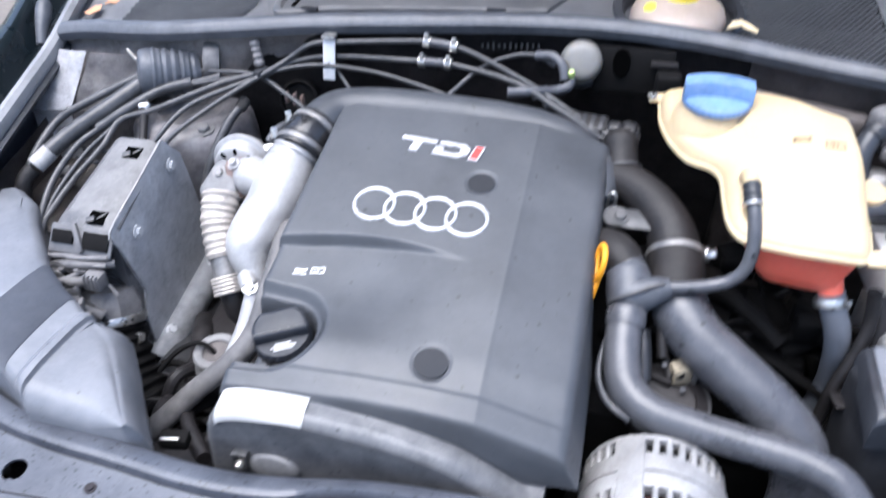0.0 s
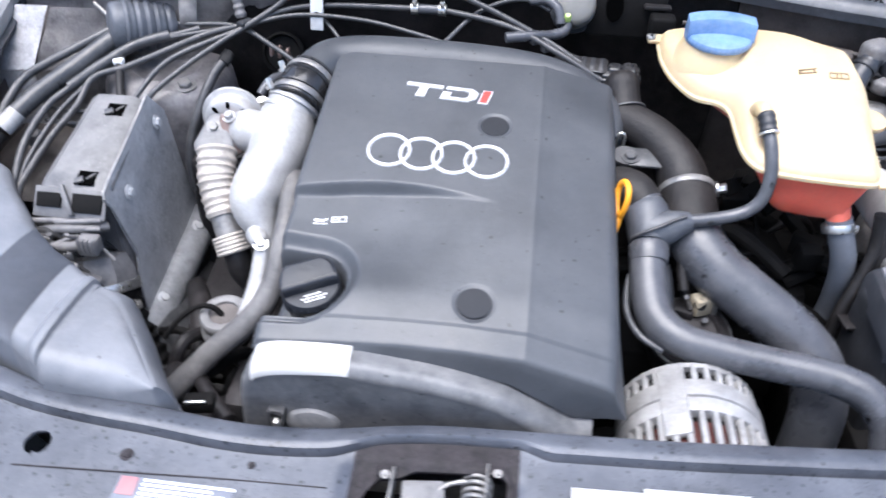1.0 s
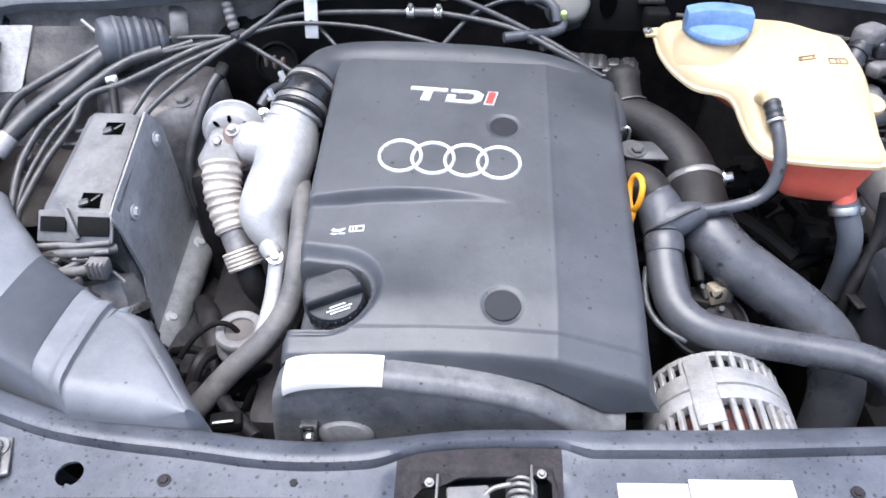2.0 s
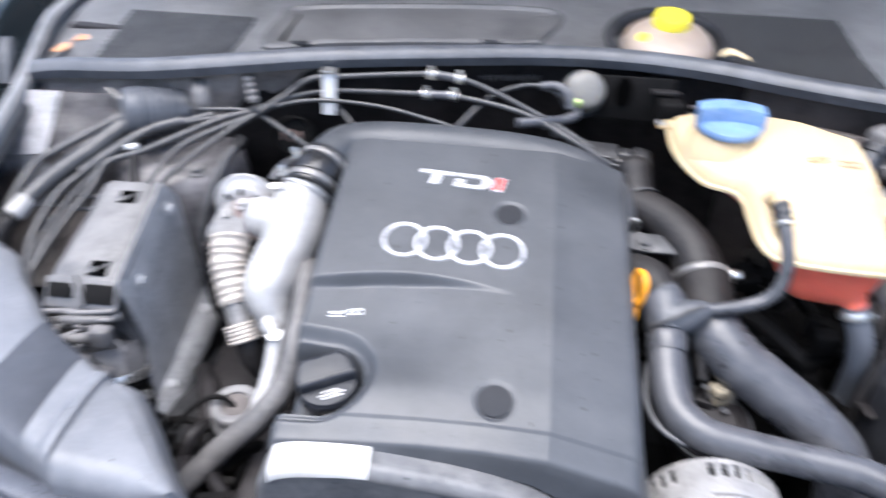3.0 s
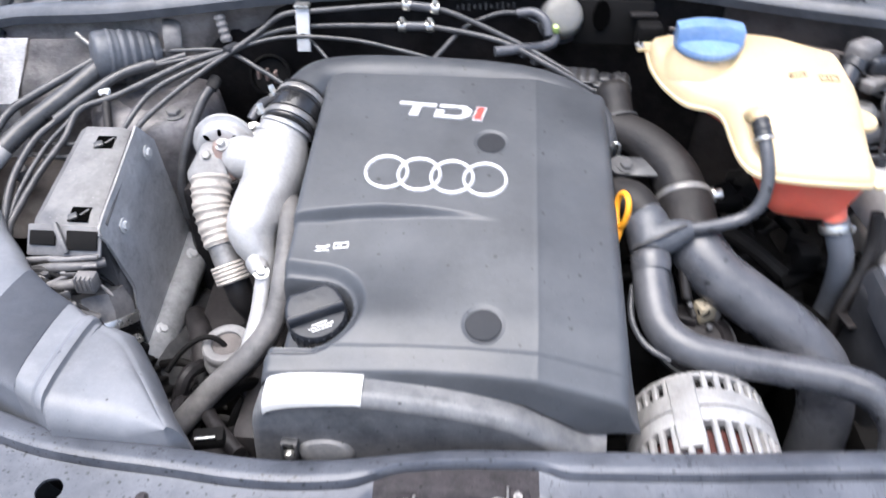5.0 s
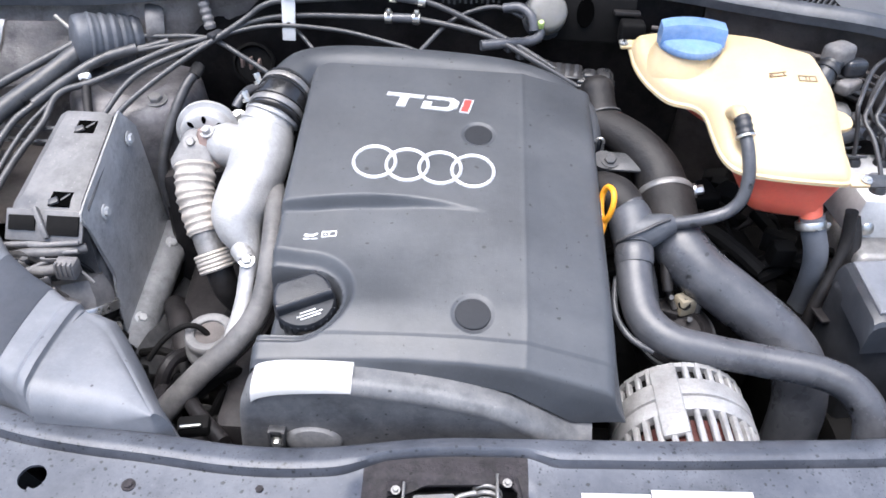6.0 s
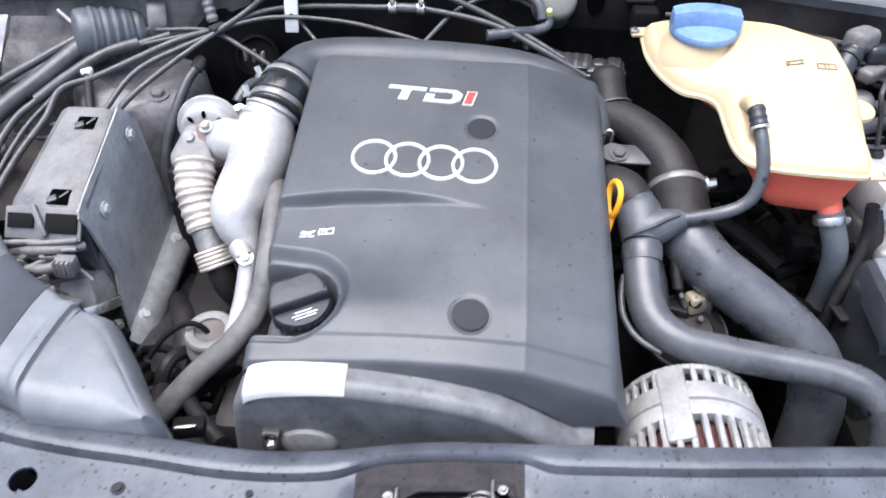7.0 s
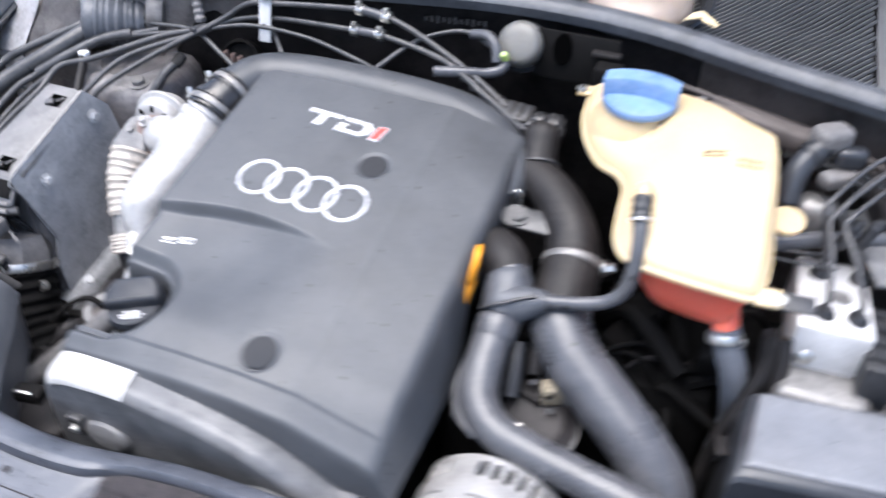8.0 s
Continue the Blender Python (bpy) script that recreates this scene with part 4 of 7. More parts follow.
for cx, cy in ((-0.579, 0.745), (-0.573, 0.645)):
    z = box_z(cy)
    m = Matrix.Rotation(math.atan(0.32), 4, "X")
    part("clip_opening", box((cx, cy, z + 0.0002), (0.022, 0.019, 0.002), 0.0, m), HOLE, box_lid, "dark square clip opening")
    tg = box((cx - 0.006, cy - 0.005, z + 0.0005), (0.010, 0.008, 0.004), 0.001, m @ Matrix.Rotation(0.5, 4, "Z"))
    box((cx + 0.004, cy + 0.003, z + 0.0005), (0.0025, 0.012, 0.004), 0.0006, m @ Matrix.Rotation(-0.7, 4, "Z"), tg)
    part("clip_tongue", tg, DULL, box_lid, "dusty clip tongue")
# stepped, sloping front of the lid with two pockets and a slanting rib
fs = Matrix.Rotation(0.90, 4, "X")
part("front_skirt", box((-0.586, 0.6235, 0.8720), (0.082, 0.034, 0.004), 0.0015, fs), LIDGREY, abox, "dusty sloping lid front")
part("front_pocket", box((-0.5655, 0.6215, 0.8745), (0.034, 0.021, 0.0035), 0.001, fs), SHADEBLACK, abox, "dark pocket")
part("front_pocket", box((-0.6090, 0.6225, 0.8755), (0.028, 0.016, 0.0035), 0.001, fs), SHADEBLACK, abox, "dark pocket")
part("pocket_rib", box((-0.5885, 0.6215, 0.8770), (0.006, 0.036, 0.006), 0.0015, fs @ Matrix.Rotation(0.45, 4, "Z")), LIDGREY, abox)
for dy, dz, r in ((0.0, 0.0, 0.0030), (-0.006, -0.007, 0.0026)):
    part("step_ledge", tube([(-0.600, 0.609 + dy, 0.8560 + dz), (-0.585, 0.6075 + dy, 0.8585 + dz), (-0.565, 0.6095 + dy, 0.8600 + dz), (-0.548, 0.6125 + dy, 0.8605 + dz)], r, 10), BOX, abox)
part("step_knob", revolve([(0.001, -0.006), (0.006, -0.006), (0.007, 0.0), (0.005, 0.004), (0.001, 0.005)], frame_at((-0.6030, 0.6000, 0.8480), (0, -0.7, 0.7)), 16), TUBEGREY, abox)
part("lid_chamfer", tube([(-0.5485, 0.766, 0.9285), (-0.5470, 0.700, 0.9075), (-0.5450, 0.636, 0.8865)], 0.0045, 10, 0.01), BOX, abox)

# wiring and plugs in front of the filter box
loom = thing("wiring_loom", "dusty grey wiring loom with plugs beside the filter box", "wiring", at=(-0.58, 0.60, 0.8))
for pts, r in (([(-0.64, 0.61, 0.835), (-0.60, 0.603, 0.85), (-0.565, 0.606, 0.852), (-0.545, 0.618, 0.85)], 0.0055), ([(-0.64, 0.60, 0.82), (-0.605, 0.590, 0.835), (-0.575, 0.588, 0.840), (-0.552, 0.60, 0.842)], 0.006), ([(-0.63, 0.585, 0.80), (-0.60, 0.575, 0.82), (-0.575, 0.572, 0.818), (-0.55, 0.58, 0.80)], 0.007), ([(-0.615, 0.57, 0.78), (-0.58, 0.56, 0.80), (-0.555, 0.565, 0.79), (-0.54, 0.58, 0.76)], 0.006),
               ([(-0.66, 0.62, 0.84), (-0.64, 0.60, 0.83), (-0.615, 0.595, 0.80), (-0.60, 0.58, 0.76)], 0.005)):
    part("cable", tube(pts, r, 12), TUBEGREY, loom)
pl = box((-0.556, 0.592, 0.842), (0.022, 0.018, 0.020), 0.003)
for k in range(4):
    box((-0.563 + k * 0.005, 0.5845, 0.846), (0.0022, 0.006, 0.016), 0.0007, bm=pl)
part("plug", pl, BOX, loom)
part("plug", box((-0.588, 0.566, 0.812), (0.03, 0.02, 0.026), 0.003, Matrix.Rotation(0.3, 4, "Z")), BOX, loom)
part("plug", box((-0.595, 0.588, 0.80), (0.024, 0.02, 0.022), 0.003, Matrix.Rotation(-0.3, 4, "Z")), BOX, loom)
def plug(c, s, rz, rx=0.3):
    m = Matrix.Rotation(rz, 4, "Z") @ Matrix.Rotation(rx, 4, "X")
    body = part("plug", box(c, s, 0.003, m), BOX, loom, "dusty plastic plug")
    f = Vector(c) + (m @ Vector((0, -s[1] * 0.2, s[2] * 0.5)))
    part("plug_socket", box(f, (s[0] * 0.5, s[1] * 0.4, 0.002), 0.0005, m), SHADEBLACK, body, "dark socket")
    part("plug_latch", box(Vector(c) + (m @ Vector((0, s[1] * 0.32, s[2] * 0.55))), (s[0] * 0.6, s[1] * 0.15, 0.004), 0.001, m), BOX, body)


plug((-0.600, 0.566, 0.826), (0.030, 0.026, 0.022), 0.35)
plug((-0.628, 0.585, 0.836), (0.022, 0.020, 0.018), -0.4)
plug((-0.575, 0.606, 0.845), (0.026, 0.016, 0.014), 0.15)
plug((-0.566, 0.556, 0.806), (0.034, 0.018, 0.016), 0.6)
for pts, r in (([(-0.655, 0.605, 0.848), (-0.63, 0.612, 0.852), (-0.60, 0.612, 0.856), (-0.57, 0.618, 0.856)], 0.0035), ([(-0.61, 0.57, 0.835), (-0.59, 0.59, 0.842), (-0.575, 0.605, 0.842)], 0.003), ([(-0.64, 0.59, 0.84), (-0.615, 0.575, 0.84), (-0.59, 0.556, 0.826), (-0.57, 0.545, 0.80)], 0.0035)):
    part("cable", tube(pts, r, 10), BOX, loom)


rng = random.Random(11)
for k in range(22):
    x, y, z = rng.uniform(-0.655, -0.560), rng.uniform(0.560, 0.628), rng.uniform(0.800, 0.852)
    z = min(z, 0.818 + 0.55 * (y - 0.545))
    a = rng.uniform(-0.5, 0.9)
    dx, dy = 0.03 * math.cos(a), 0.03 * math.sin(a)
    part("cable", tube([(x - dx, y - dy * 0.6, z - rng.uniform(0.01, 0.03)), (x - dx * 0.4, y, z), (x + dx * 0.4, y + dy * 0.4, z + rng.uniform(-0.004, 0.006)), (x + dx, y + dy, z - rng.uniform(0.01, 0.03))], rng.choice((0.0022, 0.003, 0.0042)), 8), rng.choice((TUBEGREY, BOX, SHADEBLACK, LOOM)), loom)
for k in range(16):
    x, y = rng.uniform(-0.650, -0.560), rng.uniform(0.565, 0.612)
    plug((x, y, 0.812 + 0.5 * (y - 0.545)), (rng.uniform(0.012, 0.024), rng.uniform(0.010, 0.018), rng.uniform(0.010, 0.018)), rng.uniform(-0.8, 0.8), rng.uniform(0.0, 0.6))


# ---- heat shield plate ----
hs = thing("heat_shield", "dull grey sheet metal heat shield with screws", "heat shield", at=(-0.54, 0.7, 0.65))
outl = [(0.757, 0.941), (0.622, 0.891), (0.628, 0.866), (0.650, 0.786), (0.640, 0.750), (0.642, 0.690), (0.650, 0.660), (0.690, 0.630), (0.830, 0.690), (0.790, 0.905)]
fine = []
for (a, b), (c, d) in zip(outl, outl[1:] + outl[:1]):
    for k in range(4):
        fine.append((a + (c - a) * k / 4, b + (d - b) * k / 4))
sbm = slab(fine, [(0.0, -0.0012), (0.0, 0.0012)], lambda u, v, h: (-0.5415 + h + 0.02 * (v - 0.8) * -1, u, v))
hs_plate = part("plate", sbm, SHIELD, hs, angle=25)
edge = tube([(-0.5440, 0.757, 0.9405), (-0.543, 0.690, 0.917), (-0.5425, 0.622, 0.891), (-0.5418, 0.628, 0.866), (-0.5412, 0.640, 0.826), (-0.5405, 0.651, 0.786), (-0.5403, 0.643, 0.765), (-0.5400, 0.640, 0.735), (-0.5395, 0.643, 0.690)], 0.0012, 8, 0.006)
part("lower_plate", box((-0.499, 0.705, 0.668), (0.056, 0.235, 0.004), 0.0015, Matrix.Rotation(-0.16, 4, "X") @ Matrix.Rotation(0.7, 4, "Y")), DULL, hs, "dark lower plate")
part("rolled_edge", edge, ALTER, hs_plate, "bright rolled edge")
part("folded_flange", tube([(-0.533, 0.822, 0.7265), (-0.536, 0.784, 0.7145), (-0.540, 0.666, 0.687), (-0.542, 0.632, 0.679)], 0.0240, 20), FLANGEGREY, hs, "dark grey rolled lower flange")
for p, ax in (((-0.5405, 0.760, 0.904), (1, 0, 0.1)), ((-0.5405, 0.666, 0.864), (1, 0, 0.1)), ((-0.5255, 0.784, 0.7345), (0.6, -0.2, 0.8)), ((-0.5295, 0.666, 0.7065), (0.6, -0.2, 0.8))):
    part("screw", bolt(p, ax, 0.0055, 0.005), BRIGHTALU, hs_plate, "zinc screw")

# ---- intake pipe, exhaust return valve and flexible hose ----
ip = thing("intake_pipe", "bright cast aluminium intake pipe bolted beside the cover", "intake pipe", at=(-0.38, 0.7, 0.85))
part("casting", tube([(-0.3725, 0.788, 0.933, 0.0290), (-0.378, 0.777, 0.9235, 0.0305), (-0.380, 0.764, 0.9145, 0.0335), (-0.3805, 0.750, 0.907, 0.0350), (-0.3812, 0.735, 0.900, 0.0345), (-0.3822, 0.720, 0.8935, 0.0330), (-0.3855, 0.703, 0.8865, 0.0318), (-0.3890, 0.686, 0.879, 0.0312), (-0.3915, 0.668, 0.869, 0.0300), (-0.3885, 0.656, 0.860, 0.0255), (-0.3830, 0.647, 0.853, 0.0205), (-0.3770, 0.639, 0.846, 0.0150), (-0.3740, 0.632, 0.838, 0.0115), (-0.374, 0.622, 0.822, 0.011)], seg=36, step=0.003), ALU, ip)
part("valve_branch", tube([(-0.382, 0.744, 0.905, 0.030), (-0.395, 0.747, 0.906, 0.027), (-0.410, 0.750, 0.907, 0.0255), (-0.4255, 0.752, 0.908, 0.0255), (-0.4275, 0.7525, 0.908, 0.0235)], seg=28, step=0.003), ALU, ip)
for k in range(2):
    part("casting_lip", clamp_band(((-0.3735 - 0.004 * k, 0.7860 - 0.010 * k, 0.9315 - 0.0085 * k), (-0.3755 - 0.004 * k, 0.7815 - 0.010 * k, 0.9275 - 0.0085 * k)), 0.0300 + 0.0012 * k, 0.005), ALU, ip)
lug = part("lug", tube([(-0.384, 0.632, 0.850, 0.011), (-0.378, 0.624, 0.848, 0.011), (-0.374, 0.618, 0.846, 0.009)], seg=16, step=0.003), ALU, ip)
part("lug_bolt", bolt((-0.374, 0.618, 0.8465), (0.25, -0.6, 0.75), 0.0056, 0.007), STEEL, lug, "zinc flange bolt")
fl = part("flange_plate", box((-0.4415, 0.748, 0.9045), (0.026, 0.032, 0.050), 0.009, Matrix.Rotation(0.35, 4, "Z") @ Matrix.Rotation(-0.4, 4, "X")), RUST, ip, "reddish heat-stained gasket flange")
part("flange_bolt", bolt((-0.4400, 0.744, 0.9275), (-0.1, -0.5, 0.85), 0.0050, 0.008), CUFF, fl)

rh = thing("intake_rubber_sleeve", "black rubber sleeve with two steel band clamps", "hose sleeve", at=(-0.36, 0.82, 0.95))
part("sleeve", tube([(-0.371, 0.779, 0.933, 0.0290), (-0.369, 0.788, 0.9375, 0.0300), (-0.366, 0.800, 0.9425, 0.0305), (-0.3625, 0.813, 0.946, 0.0305), (-0.360, 0.821, 0.948, 0.0300)], seg=32, step=0.004), SLEEVE, rh)
for a, b in (((-0.3705, 0.782, 0.9345), (-0.369, 0.789, 0.938)), ((-0.363, 0.811, 0.9455), (-0.361, 0.818, 0.9475))):
    bc = part("band_clamp", clamp_band((a, b), 0.0305, 0.008), WORN, rh, "steel band clamp")
    mid, way = (Vector(a) + Vector(b)) / 2, (Vector(b) - Vector(a)).normalized()
    for d in (-0.0072, 0.0072):
        part("sleeve_bead", clamp_band((mid + way * (d - 0.002), mid + way * (d + 0.002)), 0.0302, 0.0035), SLEEVE, rh)
    part("clamp_screw", bolt((b[0] - 0.033, b[1], b[2] + 0.0085), (-0.4, 0.3, 1), 0.004, 0.0125), STEEL, bc)

ev = thing("exhaust_return_valve", "whitish metal valve dome with dark vent holes", "valve", at=(-0.452, 0.788, 0.90))
vm = frame_at((-0.4525, 0.784, 0.9045), (0.06, -1.0, 0.10))
vdome = part("dome", revolve([(0.010, -0.030), (0.030, -0.022), (0.0345, -0.012), (0.0355, -0.006), (0.0385, -0.005), (0.0390, -0.002), (0.0380, 0.0), (0.0345, 0.0005), (0.0322, 0.0015), (0.0318, 0.006), (0.0310, 0.0115), (0.0290, 0.0148), (0.0265, 0.0160), (0.0150, 0.0168), (0.002, 0.0170)], vm, 44), ALU, ev)
for deg in (0, 45, 90, 135, 180, 225, 315):
    hm = vm @ Matrix.Rotation(radians(deg), 4, "Z") @ Matrix.Translation((0.0225, 0, 0.0163)) @ Matrix.Diagonal((1.45, 0.78, 1, 1))
    part("vent_hole", revolve([(0.0008, 0.0006), (0.0031, 0.0006), (0.0033, 0.0002), (0.0033, -0.003)], hm, 16), HOLE, vdome, "dark vent hole")
part("vacuum_stub", tube([(-0.425, 0.812, 0.925), (-0.418, 0.825, 0.935), (-0.41, 0.845, 0.935), (-0.40, 0.862, 0.925)], 0.006, 12), RUBBER, ev)
part("rim_bolt", bolt((-0.4185, 0.797, 0.9205), (-0.1, -0.5, 0.8), 0.0055, 0.009), STEEL, vdome)

fx = thing("flexible_exhaust_hose", "stained corrugated steel hose with end collars", "metal hose", at=(-0.44, 0.69, 0.86))
fm2 = frame_at((-0.4560, 0.731, 0.9045), (0.02, -0.66, 0.75)) @ Matrix.Diagonal((1.12, 1.2, 1, 1))
pear = [(0.0205 * math.cos(a), -0.006 + 0.0185 * math.sin(a)) for a in np.linspace(math.pi, 2 * math.pi, 16)] + [(0.011 * math.cos(a), 0.015 + 0.010 * math.sin(a)) for a in np.linspace(0.25, math.pi - 0.25, 12)]
ufl = part("upper_flange", slab(pear, [(0.003, -0.005), (0.0, -0.004), (0.0, 0.004), (0.0015, 0.0055), (0.006, 0.006)], lambda u, v, h: fm2 @ Vector((u, v, h))), RINGGREY, fx)
part("flange_bolt", bolt(fm2 @ Vector((-0.002, 0.011, 0.005)), (0.05, -0.72, 0.68), 0.0055, 0.005), WORN, ufl)
part("corrugated_hose", ridged([(-0.4525, 0.7225, 0.8965), (-0.4505, 0.712, 0.8865), (-0.4482, 0.699, 0.8731), (-0.4413, 0.6846, 0.8557), (-0.4330, 0.6703, 0.8392)], lambda t: 0.0218 - 0.0032 * t, 0.0019, 9, 30, sharp=1.6, drift=0.35), FLEX, fx)
part("hose_end", tube([(-0.4345, 0.6725, 0.842), (-0.4290, 0.664, 0.8305), (-0.4225, 0.656, 0.819)], 0.0160, 24), WORN, fx, "dark heat-stained hose end")
part("collar", ridged([(-0.4248, 0.6585, 0.8235), (-0.4205, 0.6530, 0.8145), (-0.4165, 0.6480, 0.8060)], lambda t: 0.0205, 0.0014, 5, 30, sharp=0.6), FLEX, fx)
part("lower_pipe", tube([(-0.420, 0.653, 0.813), (-0.415, 0.647, 0.802), (-0.411, 0.645, 0.785), (-0.40, 0.655, 0.75)], 0.0155, 18), HOSE, fx, "dark lower pipe")

# light strip pipe and dark conduit beside the cover
st = thing("dipstick_tube", "pale grey metal tube bracket beside the intake pipe", "metal tube", at=(-0.385, 0.6, 0.8))
part("tube_body", tube([(-0.372, 0.622, 0.842), (-0.374, 0.610, 0.828), (-0.3755, 0.596, 0.812), (-0.379, 0.578, 0.796), (-0.384, 0.560, 0.780)], 0.0088, 14, flat=0.6), ALU, st)
cd = thing("cable_conduit", "dark grey dusty conduit running down beside the engine cover", "conduit", at=(-0.36, 0.58, 0.8))
part("conduit", tube([(-0.360, 0.715, 0.880, 0.0095), (-0.3536, 0.686, 0.884, 0.0105), (-0.3482, 0.636, 0.868, 0.0110), (-0.3464, 0.6034, 0.850, 0.0115), (-0.3497, 0.579, 0.8265, 0.0120), (-0.360, 0.5598, 0.8075, 0.0125), (-0.3744, 0.5458, 0.793, 0.0128)], seg=20, step=0.005, flat=0.8), TUBEGREY, cd)
# the same conduit goes on here as a second mesh
part("conduit_lower", tube([(-0.3590, 0.5612, 0.8090, 0.0126), (-0.3744, 0.5458, 0.793, 0.0131), (-0.3920, 0.5370, 0.7778, 0.0134), (-0.4140, 0.5260, 0.7585, 0.0136), (-0.4360, 0.5110, 0.738, 0.0138), (-0.462, 0.488, 0.715, 0.014)], seg=20, step=0.005, flat=0.85), TUBEGREY, cd, "dusty lower run of the conduit")
part("seam", tube([(-0.3350, 0.6034, 0.8470), (-0.3390, 0.5770, 0.8220), (-0.3490, 0.5560, 0.8020), (-0.3640, 0.5400, 0.7870), (-0.3860, 0.5290, 0.7700), (-0.4120, 0.5160, 0.7510)], 0.0022, 8), SHADEBLACK, cd, "dark seam of the conduit")

of = thing("oil_filter_housing", "grey ribbed oil filter housing with a ring top", "oil filter", at=(-0.42, 0.58, 0.7))
fm = frame_at((-0.4170, 0.5900, 0.7630), (-0.02, -0.14, 1)) @ Matrix.Diagonal((0.80, 0.80, 0.90, 1))
part("ring_top", revolve([(0.030, -0.014), (0.0340, -0.011), (0.0350, -0.005), (0.0342, 0.0008), (0.0320, 0.0028), (0.0230, 0.0030), (0.0208, 0.0016), (0.0200, -0.002)], fm, 44, caps=False), RINGGREY, of)
part("ring_bore", revolve([(0.0201, -0.0015), (0.0195, -0.020), (0.002, -0.021)], fm, 32), BROWNWALL, of, "brownish bore of the ring")
part("lower_ring", revolve([(0.02, -0.036), (0.0355, -0.035), (0.0380, -0.031), (0.0380, -0.023), (0.0350, -0.019), (0.0325, -0.0145), (0.02, -0.013)], fm, 44, caps=False), RINGGREY, of)
part("core_stub", revolve([(0.003, -0.022), (0.0085, -0.022), (0.0080, -0.008), (0.004, -0.006)], fm, 16), HOSE, of)
part("body", revolve([(0.025, -0.12), (0.030, -0.11), (0.030, -0.03), (0.02, -0.028)], fm, 28), BLACK, of)
part("bleed_hose", tube([(-0.414, 0.588, 0.752), (-0.425, 0.590, 0.768), (-0.438, 0.588, 0.774), (-0.452, 0.582, 0.770), (-0.466, 0.572, 0.760), (-0.478, 0.56, 0.745)], 0.0032, 10), SHADEBLACK, of)

# ---- dark masses in the left of the bay ----
lm = thing("turbo_side_engine_parts", "pipes and castings beside the engine, coloured dark for shade", "engine parts", at=(-0.45, 0.7, 0.5))
for c, s, rz in (((-0.44, 0.72, 0.62), (0.10, 0.26, 0.20), 0.1), ((-0.40, 0.63, 0.66), (0.07, 0.12, 0.14), -0.2), ((-0.36, 0.55, 0.66), (0.06, 0.14, 0.16), 0.0), ((-0.47, 0.85, 0.74), (0.14, 0.10, 0.20), 0.3), ((-0.41, 0.46, 0.68), (0.09, 0.05, 0.10), 0.1)):
    part("casting", box(c, s, 0.015, Matrix.Rotation(rz, 4, "Z"), segments=2), SHADEWALL, lm)
for pts, r in (([(-0.50, 0.70, 0.70), (-0.47, 0.64, 0.72), (-0.45, 0.58, 0.70), (-0.47, 0.52, 0.66)], 0.014), ([(-0.43, 0.62, 0.72), (-0.45, 0.56, 0.70), (-0.44, 0.50, 0.70), (-0.40, 0.45, 0.70)], 0.010), ([(-0.48, 0.60, 0.68), (-0.44, 0.55, 0.72), (-0.41, 0.50, 0.74), (-0.37, 0.46, 0.74)], 0.008)):
    part("pipe", tube(pts, r, 14), SHADEWALL, lm)
rng = random.Random(5)
for k in range(26):
    x, y, z = rng.uniform(-0.50, -0.36), rng.uniform(0.44, 0.60), rng.uniform(0.66, 0.74)
    a = rng.uniform(0, 6.28)
    dx, dy = 0.05 * math.cos(a), 0.05 * math.sin(a)
    part("pipe", tube([(x - dx, y - dy, z - rng.uniform(0.0, 0.04)), (x - dx * 0.3, y - dy * 0.3, z), (x + dx * 0.4, y + dy * 0.4, z + rng.uniform(-0.02, 0.01)), (x + dx, y + dy, z - rng.uniform(0.02, 0.06))], rng.choice((0.003, 0.005, 0.008)), 9), rng.choice((LOOM, SHADEWALL, SHADEBLACK, SHADEBLACK)), lm)
psock = part("plug_socket", box((-0.392, 0.452, 0.772), (0.030, 0.018, 0.014), 0.003, Matrix.Rotation(0.2, 4, "Z")), SHADEBLACK, lm)
part("plug_clip", box((-0.392, 0.4445, 0.7815), (0.020, 0.003, 0.003), 0.0008, Matrix.Rotation(0.2, 4, "Z")), STEEL, psock, "bright plug clip")

